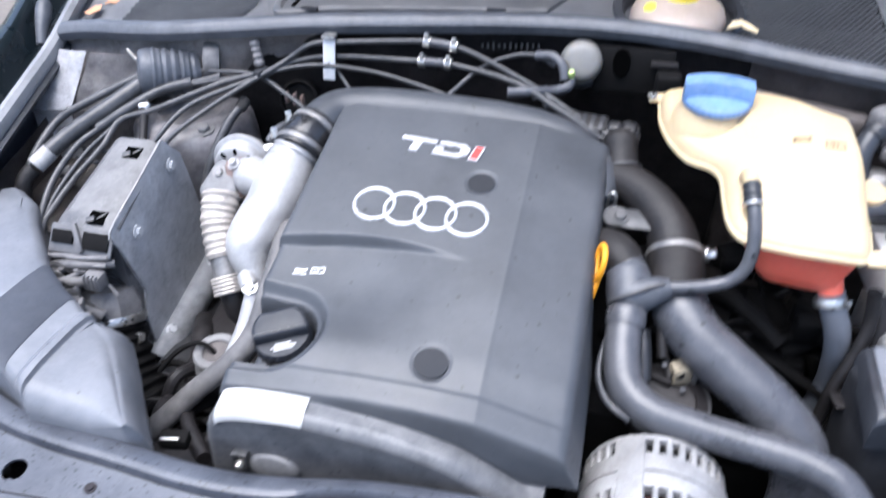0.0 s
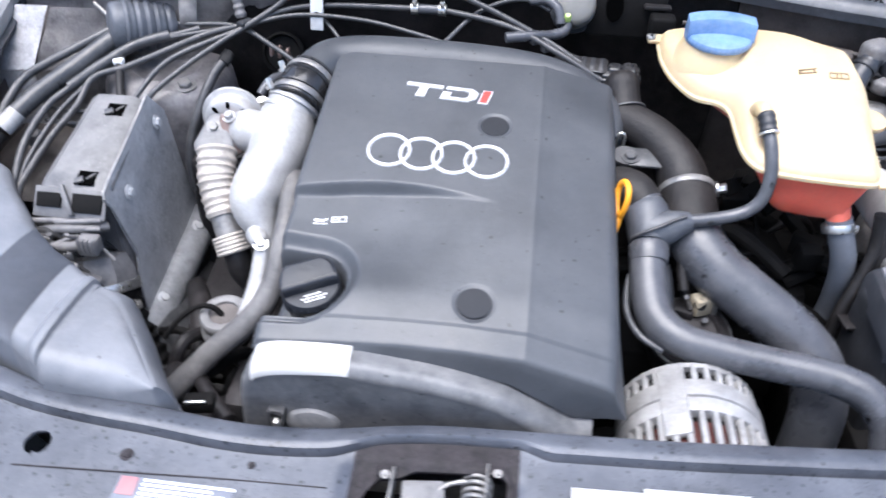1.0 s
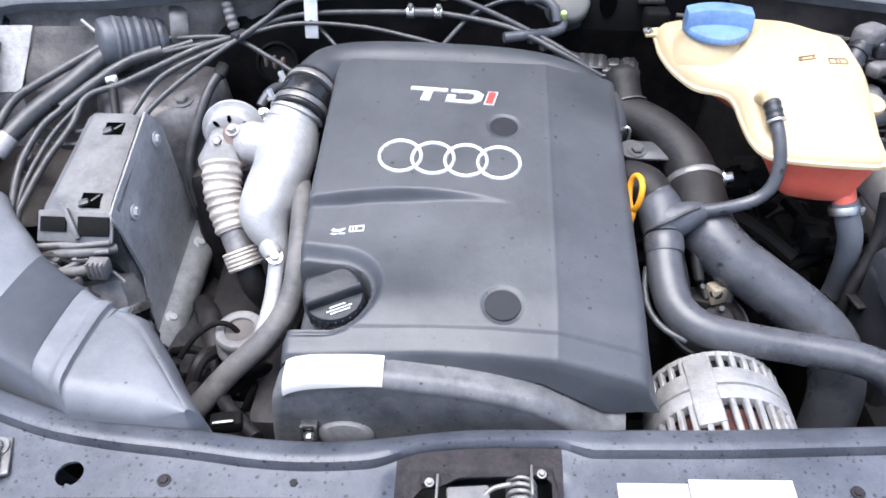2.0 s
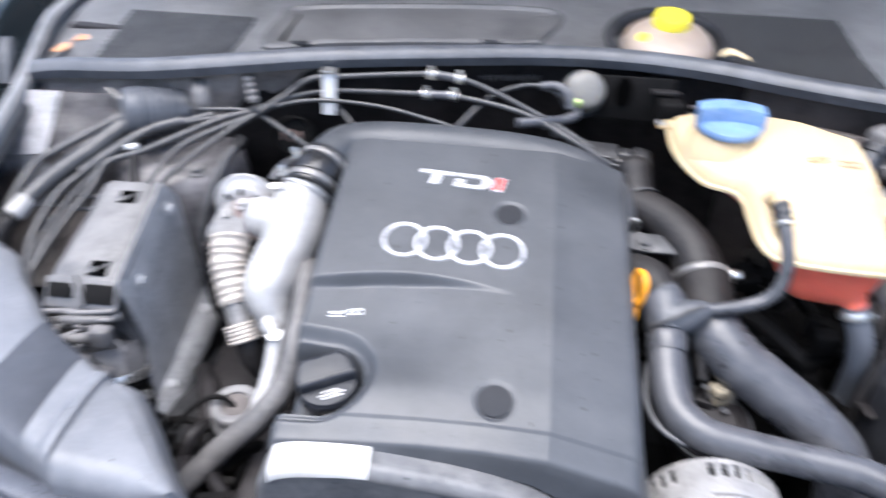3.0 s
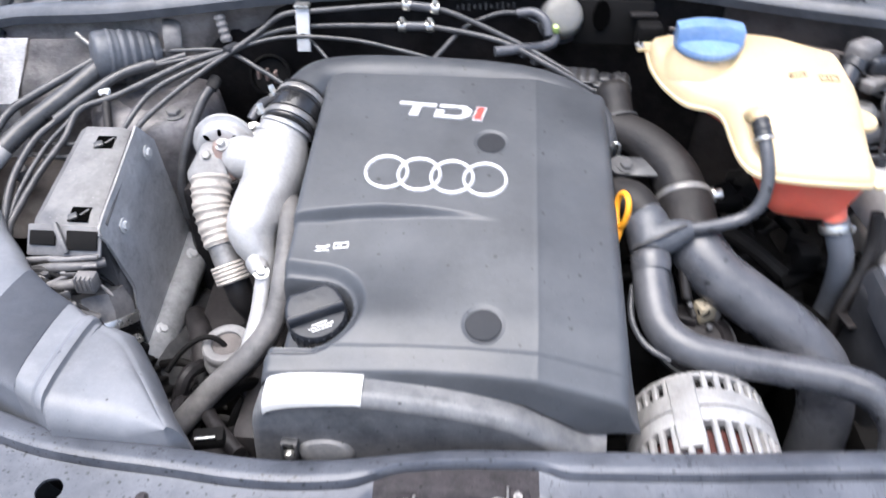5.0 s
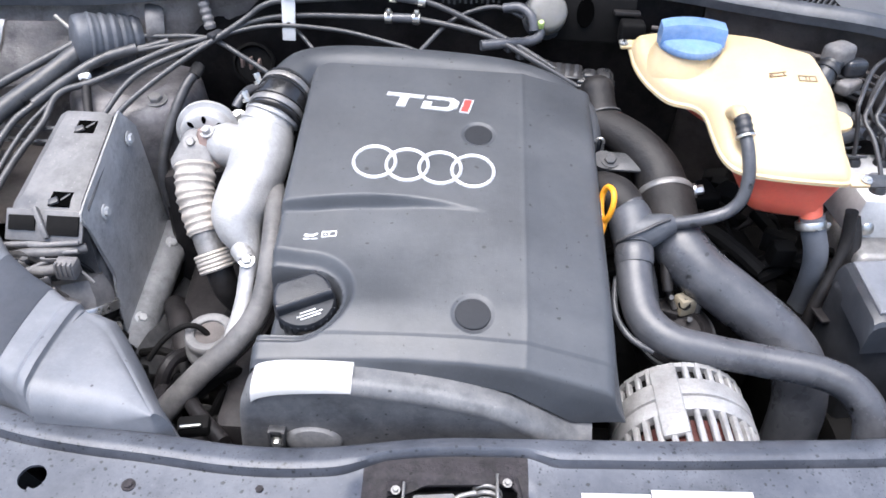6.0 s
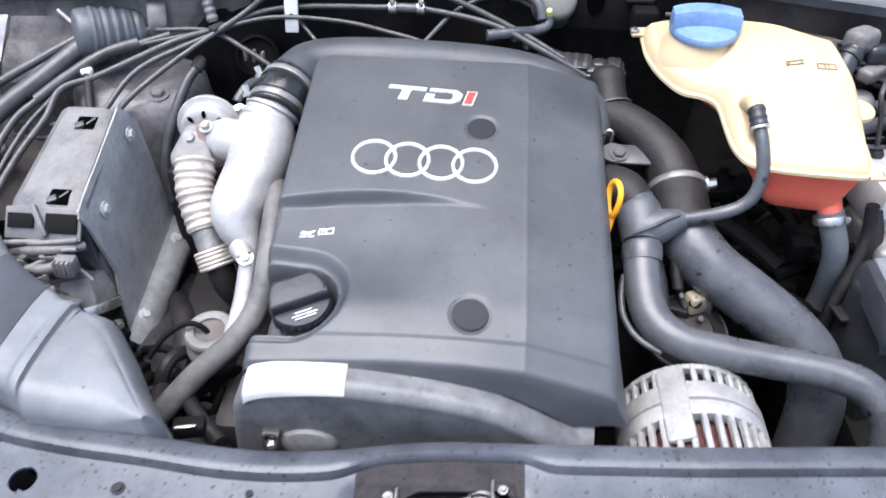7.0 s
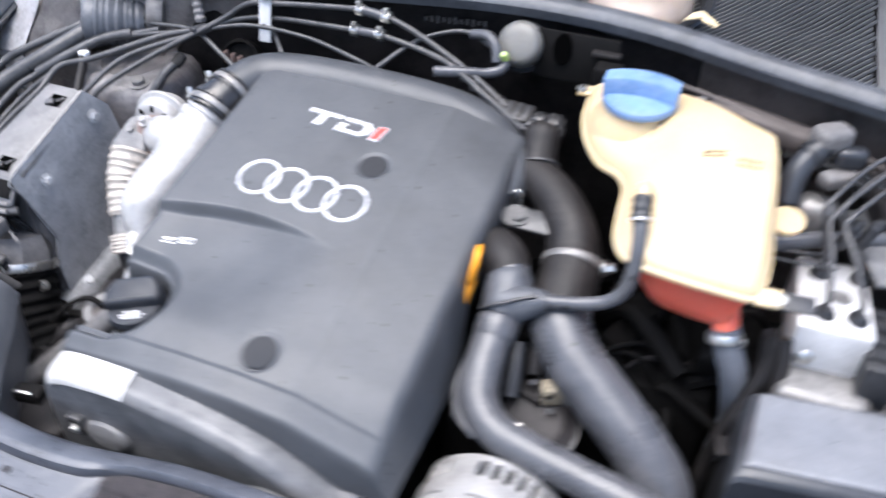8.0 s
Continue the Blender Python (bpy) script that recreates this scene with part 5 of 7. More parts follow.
# ---- pipes across the bulkhead ----
bp = thing("brake_pipes", "dark brake and fuel pipes clipped along the bulkhead", "pipes", at=(-0.3, 0.93, 0.98))
RUNS = [([(-0.02, 0.885, 0.955), (-0.094, 0.915, 0.985), (-0.167, 0.932, 1.012), (-0.21, 0.937, 1.024), (-0.250, 0.938, 1.027), (-0.362, 0.932, 1.018), (-0.405, 0.928, 1.012), (-0.440, 0.912, 0.990), (-0.515, 0.852, 0.950), (-0.560, 0.803, 0.920), (-0.57, 0.785, 0.90)], 0.0036),
        ([(0.0, 0.87, 0.945), (-0.063, 0.890, 0.972), (-0.129, 0.918, 0.992), (-0.216, 0.930, 1.003), (-0.251, 0.932, 1.002), (-0.365, 0.932, 0.998), (-0.424, 0.922, 0.990), (-0.464, 0.898, 0.975), (-0.550, 0.848, 0.946), (-0.580, 0.797, 0.916), (-0.59, 0.78, 0.90)], 0.0036),
        ([(-0.580, 0.869, 0.960), (-0.55, 0.878, 0.964), (-0.472, 0.899, 0.976), (-0.400, 0.918, 0.988), (-0.317, 0.918, 0.987), (-0.255, 0.908, 0.980), (-0.209, 0.897, 0.972), (-0.19, 0.89, 0.955)], 0.0028),
        ([(-0.209, 0.897, 0.974), (-0.173, 0.938, 0.999), (-0.134, 0.955, 1.012), (-0.106, 0.958, 1.013), (-0.080, 0.950, 1.005)], 0.0030),
        ([(-0.40, 0.925, 0.985), (-0.375, 0.930, 0.982), (-0.345, 0.905, 0.965), (-0.32, 0.89, 0.94)], 0.0025),
        ([(-0.60, 0.912, 0.968), (-0.55, 0.905, 0.970), (-0.48, 0.905, 0.972), (-0.43, 0.89, 0.955), (-0.38, 0.875, 0.93)], 0.0032),
        ([(-0.524, 0.891, 0.971), (-0.601, 0.860, 0.953), (-0.638, 0.829, 0.935), (-0.671, 0.799, 0.916), (-0.688, 0.776, 0.903), (-0.700, 0.736, 0.878), (-0.697, 0.697, 0.855), (-0.69, 0.66, 0.82)], 0.0045),
        ([(-0.48, 0.898, 0.974), (-0.520, 0.882, 0.965), (-0.600, 0.838, 0.938), (-0.642, 0.818, 0.927), (-0.651, 0.783, 0.906), (-0.671, 0.741, 0.880), (-0.683, 0.700, 0.856), (-0.686, 0.676, 0.842), (-0.68, 0.64, 0.80)], 0.0042),
        ([(-0.642, 0.818, 0.927), (-0.655, 0.80, 0.915), (-0.675, 0.77, 0.895), (-0.69, 0.72, 0.865), (-0.692, 0.68, 0.84)], 0.003),
        ([(-0.70, 0.80, 0.89), (-0.66, 0.785, 0.895), (-0.62, 0.785, 0.90), (-0.59, 0.79, 0.895)], 0.0028),
        ([(-0.70, 0.785, 0.88), (-0.66, 0.772, 0.885), (-0.62, 0.772, 0.89), (-0.59, 0.777, 0.885)], 0.0028)]
for pts, r in RUNS:
    part("pipe", tube(pts, r, 12), DULL, bp)
part("conduit_sleeve", tube([(-0.560, 0.878, 0.965), (-0.601, 0.861, 0.955), (-0.638, 0.830, 0.937), (-0.668, 0.803, 0.919)], 0.0066, 14), DULL, bp)
for a, b in (((-0.246, 0.938, 1.027), (-0.210, 0.937, 1.024)), ((-0.2515, 0.932, 1.002), (-0.216, 0.930, 1.003))):
    d = (Vector(b) - Vector(a)).normalized()
    m = frame_at(a, d)
    ln = (Vector(b) - Vector(a)).length
    part("union_sleeve", revolve([(0.002, 0.004), (0.0058, 0.004), (0.0058, ln - 0.004), (0.002, ln - 0.004)], m, 16), RUBBER, bp)
    for o in (a, b):
        cb2 = revolve([(0.003, -0.0045), (0.0075, -0.0045), (0.0075, 0.0045), (0.003, 0.0045)], frame_at(o, d), 16)
        box((o[0], o[1] - 0.004, o[2] + 0.0085), (0.006, 0.006, 0.008), 0.001, bm=cb2)
        part("hose_clip", cb2, STEEL, bp, "bright zinc hose clip")
part("wall_bracket", box((-0.3775, 0.9235, 0.997), (0.017, 0.004, 0.056), 0.0012, Matrix.Rotation(-0.22, 4, "X")), BRIGHTALU, bp, "zinc pipe bracket")
part("bracket_top", box((-0.3775, 0.931, 1.0255), (0.019, 0.018, 0.004), 0.0012), STEEL, bp, "zinc pipe bracket")
part("bracket_hole", revolve([(0.0005, 0.001), (0.003, 0.001), (0.003, -0.002)], frame_at((-0.3775, 0.9195, 0.990), (0, -1, 0.22)), 12), SHADEBLACK, bp, "dark bracket hole")
part("pipe_stub", tube([(-0.603, 0.800, 0.905), (-0.609, 0.818, 0.920), (-0.615, 0.838, 0.937)], 0.0055, 12), HOSE, bp)
part("white_clip", box((-0.616, 0.840, 0.941), (0.013, 0.010, 0.008), 0.002), WHITE, bp, "white plastic clip")
part("pipe_tie", box((-0.466, 0.900, 0.978), (0.012, 0.022, 0.010), 0.002, Matrix.Rotation(-0.5, 4, "Z")), BLACK, bp)

# thick hose with a white cuff, from the bulkhead grommet
th = thing("drain_hose", "thick dark rubber hose with a white end cuff", "hose", at=(-0.68, 0.82, 0.92))
part("hose", tube([(-0.622, 0.885, 0.962), (-0.637, 0.866, 0.955), (-0.668, 0.828, 0.935), (-0.705, 0.792, 0.912), (-0.727, 0.760, 0.893)], 0.0115, 18), DULL, th)
part("cuff", tube([(-0.722, 0.767, 0.897), (-0.7295, 0.756, 0.8895), (-0.7350, 0.7475, 0.884)], 0.0122, 18), CUFF, th, "off-white plastic cuff")
part("hose_end", tube([(-0.737, 0.744, 0.881), (-0.745, 0.730, 0.868), (-0.748, 0.72, 0.84)], 0.011, 16), HOSE, th)
tn = thing("breather_hose", "thin dark hose beside the thick one", "hose", at=(-0.69, 0.83, 0.93))
part("hose", tube([(-0.625, 0.893, 0.970), (-0.640, 0.880, 0.965), (-0.709, 0.828, 0.935), (-0.731, 0.810, 0.922), (-0.740, 0.785, 0.907), (-0.745, 0.755, 0.887), (-0.745, 0.735, 0.865)], 0.0055, 14), DULL, tn)
gr = thing("bulkhead_grommet", "dark ribbed rubber grommet where the loom passes the bulkhead", "grommet", at=(-0.6, 0.92, 0.97))
part("bellows", ridged([(-0.627, 0.886, 0.968), (-0.609, 0.898, 0.965), (-0.591, 0.910, 0.962), (-0.573, 0.922, 0.960)], lambda t: 0.0325 - 0.006 * t, 0.0026, 5, 36, drift=0.55, sharp=0.8), SEAL, gr)
part("mouth", tube([(-0.641, 0.877, 0.970, 0.0180), (-0.638, 0.879, 0.9695, 0.0290), (-0.632, 0.883, 0.969, 0.0318), (-0.621, 0.890, 0.9675, 0.0325)], seg=26, step=0.003), SEAL, gr)
part("collar", revolve([(0.02, -0.011), (0.030, -0.011), (0.032, -0.006), (0.032, 0.006), (0.030, 0.011), (0.02, 0.011)], frame_at((-0.555, 0.934, 0.972), (1, 0.35, -0.1)), 24), BOX, gr, "pale dusty collar")

part("wall_clip", ridged([(-0.487, 0.930, 1.010), (-0.483, 0.926, 0.995), (-0.478, 0.920, 0.978)], 0.0062, 0.0016, 4, 14), BOX, gr, "ribbed plastic wall clip")

# silver board and strut tower behind the filter box
fo = thing("foil_board", "silver foil-faced insulation board, smudged with dirt", "insulation board", at=(-0.76, 0.92, 0.85))
part("board", patch([(-0.800, 0.842, 0.914), (-0.742, 0.848, 0.916), (-0.733, 0.903, 0.982), (-0.788, 0.905, 0.980)], 14, 0.003), FOIL, fo)
part("board_front", patch([(-0.800, 0.842, 0.800), (-0.742, 0.848, 0.800), (-0.742, 0.848, 0.915), (-0.800, 0.842, 0.913)], 8, 0.002), FOIL, fo)
part("dirty_panel", patch([(-0.741, 0.849, 0.914), (-0.640, 0.868, 0.925), (-0.636, 0.912, 0.978), (-0.732, 0.905, 0.980)], 16, 0.006, freq=28), TOWER, fo, "dirt-smeared grey panel")
part("panel_front", patch([(-0.741, 0.850, 0.80), (-0.640, 0.869, 0.80), (-0.640, 0.868, 0.924), (-0.741, 0.849, 0.913)], 8, 0.003), TOWER, fo, "dark lower panel")
part("panel_rib", tube([(-0.668, 0.904, 0.990), (-0.654, 0.898, 0.981), (-0.636, 0.890, 0.970)], 0.003, 8), WORN, fo, "pale folded rib")
iw = thing("inner_wing_liner", "brown-grey dusty liner with a pale knob beside the wing", "liner", at=(-0.76, 0.75, 0.8))
part("sheet", patch([(-0.772, 0.690, 0.80), (-0.776, 0.850, 0.83), (-0.782, 0.850, 0.905), (-0.778, 0.690, 0.868)], 12, 0.004), BROWNWALL, iw)
part("floor_sheet", patch([(-0.775, 0.70, 0.815), (-0.69, 0.72, 0.80), (-0.69, 0.85, 0.83), (-0.775, 0.85, 0.84)], 12, 0.006), BROWNWALL, iw)
part("knob", revolve([(0.002, -0.01), (0.008, -0.01), (0.010, 0.0), (0.007, 0.008), (0.001, 0.010)], frame_at((-0.757, 0.745, 0.862), (0.4, -0.4, 1)), 18), CUFF, iw, "pale plastic knob")
part("knob", revolve([(0.002, -0.01), (0.010, -0.01), (0.012, 0.0), (0.008, 0.008), (0.001, 0.010)], frame_at((-0.728, 0.790, 0.850), (0.1, -0.4, 1)), 18), BOX, iw, "grey plastic knob")
wr = thing("thin_wires", "thin dark wires in the gap beside the air duct", "wires", at=(-0.68, 0.48, 0.78))
for pts in ([(-0.715, 0.53, 0.79), (-0.708, 0.508, 0.803), (-0.695, 0.497, 0.800), (-0.70, 0.49, 0.78)], [(-0.70, 0.515, 0.78), (-0.690, 0.498, 0.80), (-0.676, 0.489, 0.802), (-0.664, 0.478, 0.78)], [(-0.68, 0.49, 0.77), (-0.662, 0.465, 0.80), (-0.645, 0.450, 0.802), (-0.625, 0.442, 0.79)], [(-0.65, 0.47, 0.77), (-0.630, 0.446, 0.80), (-0.618, 0.440, 0.80), (-0.60, 0.43, 0.77)]):
    part("wire", tube(pts, 0.0019, 8), BOX, wr)
tw = thing("strut_tower", "dusty brown-grey painted strut tower", "strut tower", at=(-0.56, 0.88, 0.6))
part("dome", revolve([(0.092, -0.40), (0.087, -0.05), (0.083, -0.018), (0.076, -0.006), (0.062, 0.0), (0.045, 0.003), (0.038, -0.002), (0.01, -0.003)], frame_at((-0.574, 0.885, 0.920), (0.03, -0.10, 1)), 44), TOWER, tw)
part("stud_nut", bolt((-0.535, 0.8430, 0.9120), (0.03, -0.2, 1), 0.009, 0.008), WORN, tw, "greenish worn nut")
hl = thing("heater_hose", "dark hose hooking down behind the filter box", "hose", at=(-0.5, 0.85, 0.85))
part("hose", tube([(-0.4905, 0.872, 0.939), (-0.499, 0.853, 0.927), (-0.509, 0.830, 0.902), (-0.518, 0.810, 0.872), (-0.524, 0.798, 0.838), (-0.522, 0.793, 0.79)], 0.0064, 14), DULL, hl)
part("end_cap", revolve([(0.003, -0.010), (0.0075, -0.010), (0.0082, 0.0), (0.0070, 0.007), (0.003, 0.009)], frame_at((-0.488, 0.876, 0.942), (0.25, 0.75, 0.5)), 24), LOOM, hl)
ps = thing("plug_cluster", "old brownish plug cluster on the bulkhead", "connector", at=(-0.43, 0.93, 0.93))
pshell = part("housing", revolve([(0.003, -0.02), (0.028, -0.02), (0.028, 0.002), (0.024, 0.005), (0.022, -0.002), (0.003, -0.003)], frame_at((-0.430, 0.928, 0.930), (0.1, -0.8, 0.45)), 26), SHADEBLACK, ps)
for k in range(3):
    part("pin", box((-0.440 + k * 0.011, 0.913, 0.940 - k * 0.002), (0.004, 0.010, 0.016), 0.0015), RUST, pshell, "brownish contact pin")

# vacuum dome with elbow
vd = thing("vacuum_reservoir", "milky plastic round vacuum reservoir with an elbow hose", "reservoir", at=(-0.05, 0.96, 1.0))
part("dome", revolve([(0.003, -0.03), (0.034, -0.028), (0.0365, -0.010), (0.0355, 0.004), (0.0325, 0.0105), (0.027, 0.0135), (0.014, 0.0150), (0.002, 0.0150)], frame_at((-0.049, 0.966, 1.008), (0.0, -0.75, 0.5)) @ Matrix.Diagonal((0.75, 0.75, 0.80, 1)), 36), HAZY, vd)
part("back_plate", revolve([(0.003, -0.034), (0.040, -0.034), (0.041, -0.026), (0.036, -0.022), (0.003, -0.022)], frame_at((-0.049, 0.966, 1.008), (0.0, -0.75, 0.5)) @ Matrix.Diagonal((0.75, 0.75, 0.80, 1)), 36), BLACK, vd)
part("green_nipple", revolve([(0.002, -0.004), (0.0045, -0.004), (0.0045, 0.006), (0.003, 0.009), (0.001, 0.009)], frame_at((-0.058, 0.938, 1.000), (0, -0.6, 0.8)), 14), NIPPLE, vd, "yellow-green nipple")
part("elbow", tube([(-0.058, 0.940, 0.992), (-0.060, 0.930, 0.987), (-0.075, 0.922, 0.984), (-0.10, 0.912, 0.985), (-0.133, 0.902, 0.984)], 0.0065, 14), RUBBER, vd)
part("feed_hose", tube([(-0.106, 0.955, 1.014), (-0.085, 0.950, 1.018), (-0.070, 0.940, 1.010), (-0.066, 0.933, 0.995)], 0.006, 14), RUBBER, vd)

# ribbed intake hose deep beside the duct
rhs = thing("ribbed_intake_hose", "black ribbed intake hose with a bright band clamp", "hose", at=(-0.5, 0.55, 0.7))
part("hose", ridged([(-0.574, 0.609, 0.764), (-0.564, 0.594, 0.735), (-0.545, 0.575, 0.700), (-0.512, 0.556, 0.670), (-0.465, 0.540, 0.645), (-0.41, 0.53, 0.62)], 0.041, 0.0045, 13, 32), SHADEBLACK, rhs)
rclamp = part("band_clamp", clamp_band(((-0.5750, 0.6120, 0.7690), (-0.5720, 0.6060, 0.7580)), 0.0455, 0.010), STEEL, rhs, "bright band clamp")
part("mouth", revolve([(0.03, -0.01), (0.0445, -0.01), (0.0445, 0.014), (0.040, 0.024), (0.036, 0.034), (0.003, 0.036)], frame_at((-0.5755, 0.6130, 0.7710), (-0.1, 0.4, 1)), 8), BOX, rhs, "faceted dusty plastic mouth")
part("clamp_screw", bolt((-0.5270, 0.5995, 0.7530), (1, -0.4, 0.3), 0.0045, 0.008), STEEL, rclamp)


# ---- right hand side: intake hoses ----
th2 = thing("turbo_intake_hose", "dark dusty rubber intake hose curving down from the cover", "hose", at=(0.08, 0.78, 0.9))
part("hose", tube([(-0.035, 0.846, 0.920, 0.021), (0.000, 0.838, 0.921, 0.0215), (0.031, 0.822, 0.920, 0.0230), (0.060, 0.798, 0.911, 0.0255), (0.081, 0.771, 0.896, 0.0280), (0.090, 0.745, 0.879, 0.0295), (0.091, 0.735, 0.875, 0.0295)], seg=28, step=0.006), HOSE, th2)
sb_m = Matrix.Rotation(-0.12, 4, "Z") @ Matrix.Rotation(0.35, 4, "X")
sensor = part("sensor_body", box((-0.029, 0.891, 0.955), (0.050, 0.026, 0.020), 0.003, sb_m, segments=2), HOSE, th2, "black plastic sensor plug")
for k in range(4):
    part("sensor_rib", box((-0.045 + 0.011 * k, 0.8905 - 0.0012 * k, 0.9640), (0.0060, 0.022, 0.0025), 0.0008, sb_m), BLACK, sensor)
part("plug_window", box((-0.020, 0.8785, 0.9560), (0.018, 0.004, 0.010), 0.001, sb_m), DULL, sensor)
for c, size in (((0.012, 0.882, 0.956), (0.046, 0.026, 0.012)), ((0.004, 0.884, 0.962), (0.016, 0.016, 0.008)), ((0.022, 0.882, 0.963), (0.018, 0.020, 0.008)), ((-0.006, 0.874, 0.949), (0.014, 0.010, 0.010)), ((0.029, 0.876, 0.951), (0.016, 0.018, 0.012))):
    part("sensor_head", box(c, size, 0.0038, sb_m, segments=3), SLEEVE, th2, "lumpy black sensor head")
part("sensor_loop", tube([(-0.046, 0.898, 0.962), (-0.058, 0.902, 0.961), (-0.068, 0.894, 0.955), (-0.066, 0.880, 0.945), (-0.055, 0.872, 0.935)], 0.0085, 12), HOSE, th2)
part("sensor_neck", tube([(0.019, 0.836, 0.924, 0.0215), (0.0175, 0.848, 0.934, 0.0205), (0.0160, 0.858, 0.942, 0.0200), (0.0145, 0.866, 0.948, 0.0210), (0.0135, 0.873, 0.953, 0.0195), (0.0130, 0.878, 0.957, 0.0150)], seg=26, step=0.002), HOSE, th2)
part("neck_ring", clamp_band(((0.0200, 0.8395, 0.9265), (0.0192, 0.8425, 0.9290)), 0.0222, 0.0025), DULL, th2, "thin moulded ring")
part("sensor_screw", bolt((0.009, 0.8630, 0.9610), (0.0, -0.6, 0.8), 0.0052, 0.004), STEEL, th2, "bright screw head")
for c in ((-0.098, 0.910, 0.981), (-0.083, 0.903, 0.975)):
    part("pipe_tab", box(c, (0.008, 0.010, 0.012), 0.0015, Matrix.Rotation(0.6, 4, "Z")), DULL, bp)
bh = thing("intercooler_pipe", "thick smooth grey-black intercooler pipe", "pipe", at=(0.16, 0.64, 0.8))
part("pipe", tube([(0.0905, 0.746, 0.880, 0.031), (0.092, 0.728, 0.873, 0.031), (0.093, 0.706, 0.865, 0.031), (0.099, 0.680, 0.855, 0.031), (0.120, 0.656, 0.840, 0.0300), (0.156, 0.635, 0.822, 0.0295), (0.197, 0.612, 0.800, 0.0295), (0.226, 0.592, 0.775, 0.0295), (0.237, 0.575, 0.742, 0.0290), (0.237, 0.562, 0.70, 0.0285), (0.237, 0.555, 0.60, 0.0285)], seg=30, step=0.006), RUBBER, bh)
part("coupling", tube([(0.0906, 0.744, 0.8792, 0.0316), (0.0920, 0.728, 0.8730, 0.0318), (0.0930, 0.708, 0.8657, 0.0318), (0.0955, 0.694, 0.8602, 0.0316)], seg=30, step=0.005), HOSE, bh, "dark dusty rubber coupling")
part("upper_clamp", clamp_band(((0.090, 0.751, 0.882), (0.0912, 0.737, 0.876)), 0.0310, 0.008), WORN, bh, "dull band clamp")
part("clamp_screw", bolt((0.122, 0.746, 0.886), (1, -0.1, 0.35), 0.0055, 0.012), STEEL, bh, "bright clamp screw")
lb2 = thing("lifting_bracket", "dull metal bracket with a bolt beside the cover", "bracket", at=(0.035, 0.775, 0.9))
lbp = part("plate", box((0.043, 0.768, 0.906), (0.060, 0.028, 0.005), 0.003, Matrix.Rotation(0.35, 4, "X")), DULL, lb2)
part("round_end", revolve([(0.004, -0.0026), (0.0138, -0.0026), (0.0138, 0.003), (0.004, 0.003)], frame_at((0.018, 0.768, 0.906), (0, -0.35, 1)), 24), DULL, lb2)
part("nut", bolt((0.024, 0.766, 0.908), (0, -0.35, 1), 0.007, 0.005), DULL, lbp)
part("clip_loop", tube([(0.008, 0.790, 0.905), (0.009, 0.789, 0.921), (0.013, 0.788, 0.925), (0.017, 0.788, 0.921), (0.017, 0.789, 0.905)], 0.002, 10, 0.003), STEEL, lb2)

# coolant hose with tee
ch = thing("coolant_hose", "smooth grey-black coolant hose with an elbow", "hose", at=(0.1, 0.58, 0.83))
part("hose", tube([(0.000, 0.735, 0.880, 0.021), (0.012, 0.728, 0.890, 0.022), (0.027, 0.712, 0.893, 0.0225), (0.040, 0.692, 0.884, 0.021), (0.043, 0.665, 0.868, 0.0195), (0.042, 0.635, 0.852, 0.0190), (0.044, 0.605, 0.838, 0.0190), (0.052, 0.578, 0.827, 0.019), (0.076, 0.558, 0.821, 0.0178), (0.115, 0.550, 0.818, 0.0170), (0.165, 0.543, 0.815, 0.0170), (0.215, 0.534, 0.814, 0.0172), (0.247, 0.521, 0.809, 0.0174), (0.266, 0.503, 0.792, 0.0176), (0.272, 0.489, 0.765, 0.0178), (0.275, 0.475, 0.70, 0.019), (0.275, 0.47, 0.62, 0.019)], seg=24, step=0.005), RUBBER, ch)
part("elbow_sleeve", tube([(-0.001, 0.7358, 0.8795, 0.0214), (0.012, 0.728, 0.890, 0.0226), (0.027, 0.712, 0.893, 0.0231), (0.037, 0.6975, 0.8870, 0.0222)], seg=24, step=0.004), HOSE, ch, "dark dusty rubber elbow")
part("tee_piece", tube([(0.0385, 0.700, 0.8885, 0.0200), (0.0400, 0.692, 0.8840, 0.0235), (0.0425, 0.678, 0.8765, 0.0245), (0.0435, 0.666, 0.8695, 0.0235), (0.0435, 0.657, 0.8645, 0.0212)], seg=26, step=0.003), SEAL, ch, "dark rubber tee piece")
part("tee_seam", tube([(0.0230, 0.6530, 0.8740), (0.0330, 0.6475, 0.8860), (0.0480, 0.6500, 0.8930), (0.0620, 0.6560, 0.8980), (0.0760, 0.6620, 0.9010)], 0.0018, 8), DULL, ch)
part("tee_collar", revolve([(0.008, -0.012), (0.0200, -0.012), (0.0213, -0.004), (0.0213, 0.006), (0.0200, 0.009), (0.008, 0.009)], frame_at((0.0428, 0.648, 0.8600), (0, 0.85, 0.5)), 26), RUBBER, ch)
part("branch_cone", tube([(0.0480, 0.668, 0.8760, 0.0215), (0.0600, 0.6675, 0.8815, 0.0185), (0.0720, 0.6680, 0.8870, 0.0145), (0.0840, 0.6695, 0.8905, 0.0100)], seg=20, step=0.003), SEAL, ch)
bl = thing("bleed_hose", "thin black coolant bleed hose to the tank", "hose", at=(0.12, 0.69, 0.9))
part("hose", tube([(0.078, 0.669, 0.890), (0.100, 0.6715, 0.893), (0.122, 0.675, 0.897), (0.141, 0.6775, 0.905), (0.1525, 0.681, 0.920), (0.156, 0.690, 0.943), (0.1535, 0.705, 0.965), (0.1495, 0.719, 0.979)], 0.0070, 16), RUBBER, bl)
part("ribbed_end", ridged([(0.1505, 0.715, 0.976), (0.1485, 0.724, 0.984), (0.147, 0.733, 0.990)], 0.0085, 0.0009, 3, 18), BLACK, bl)
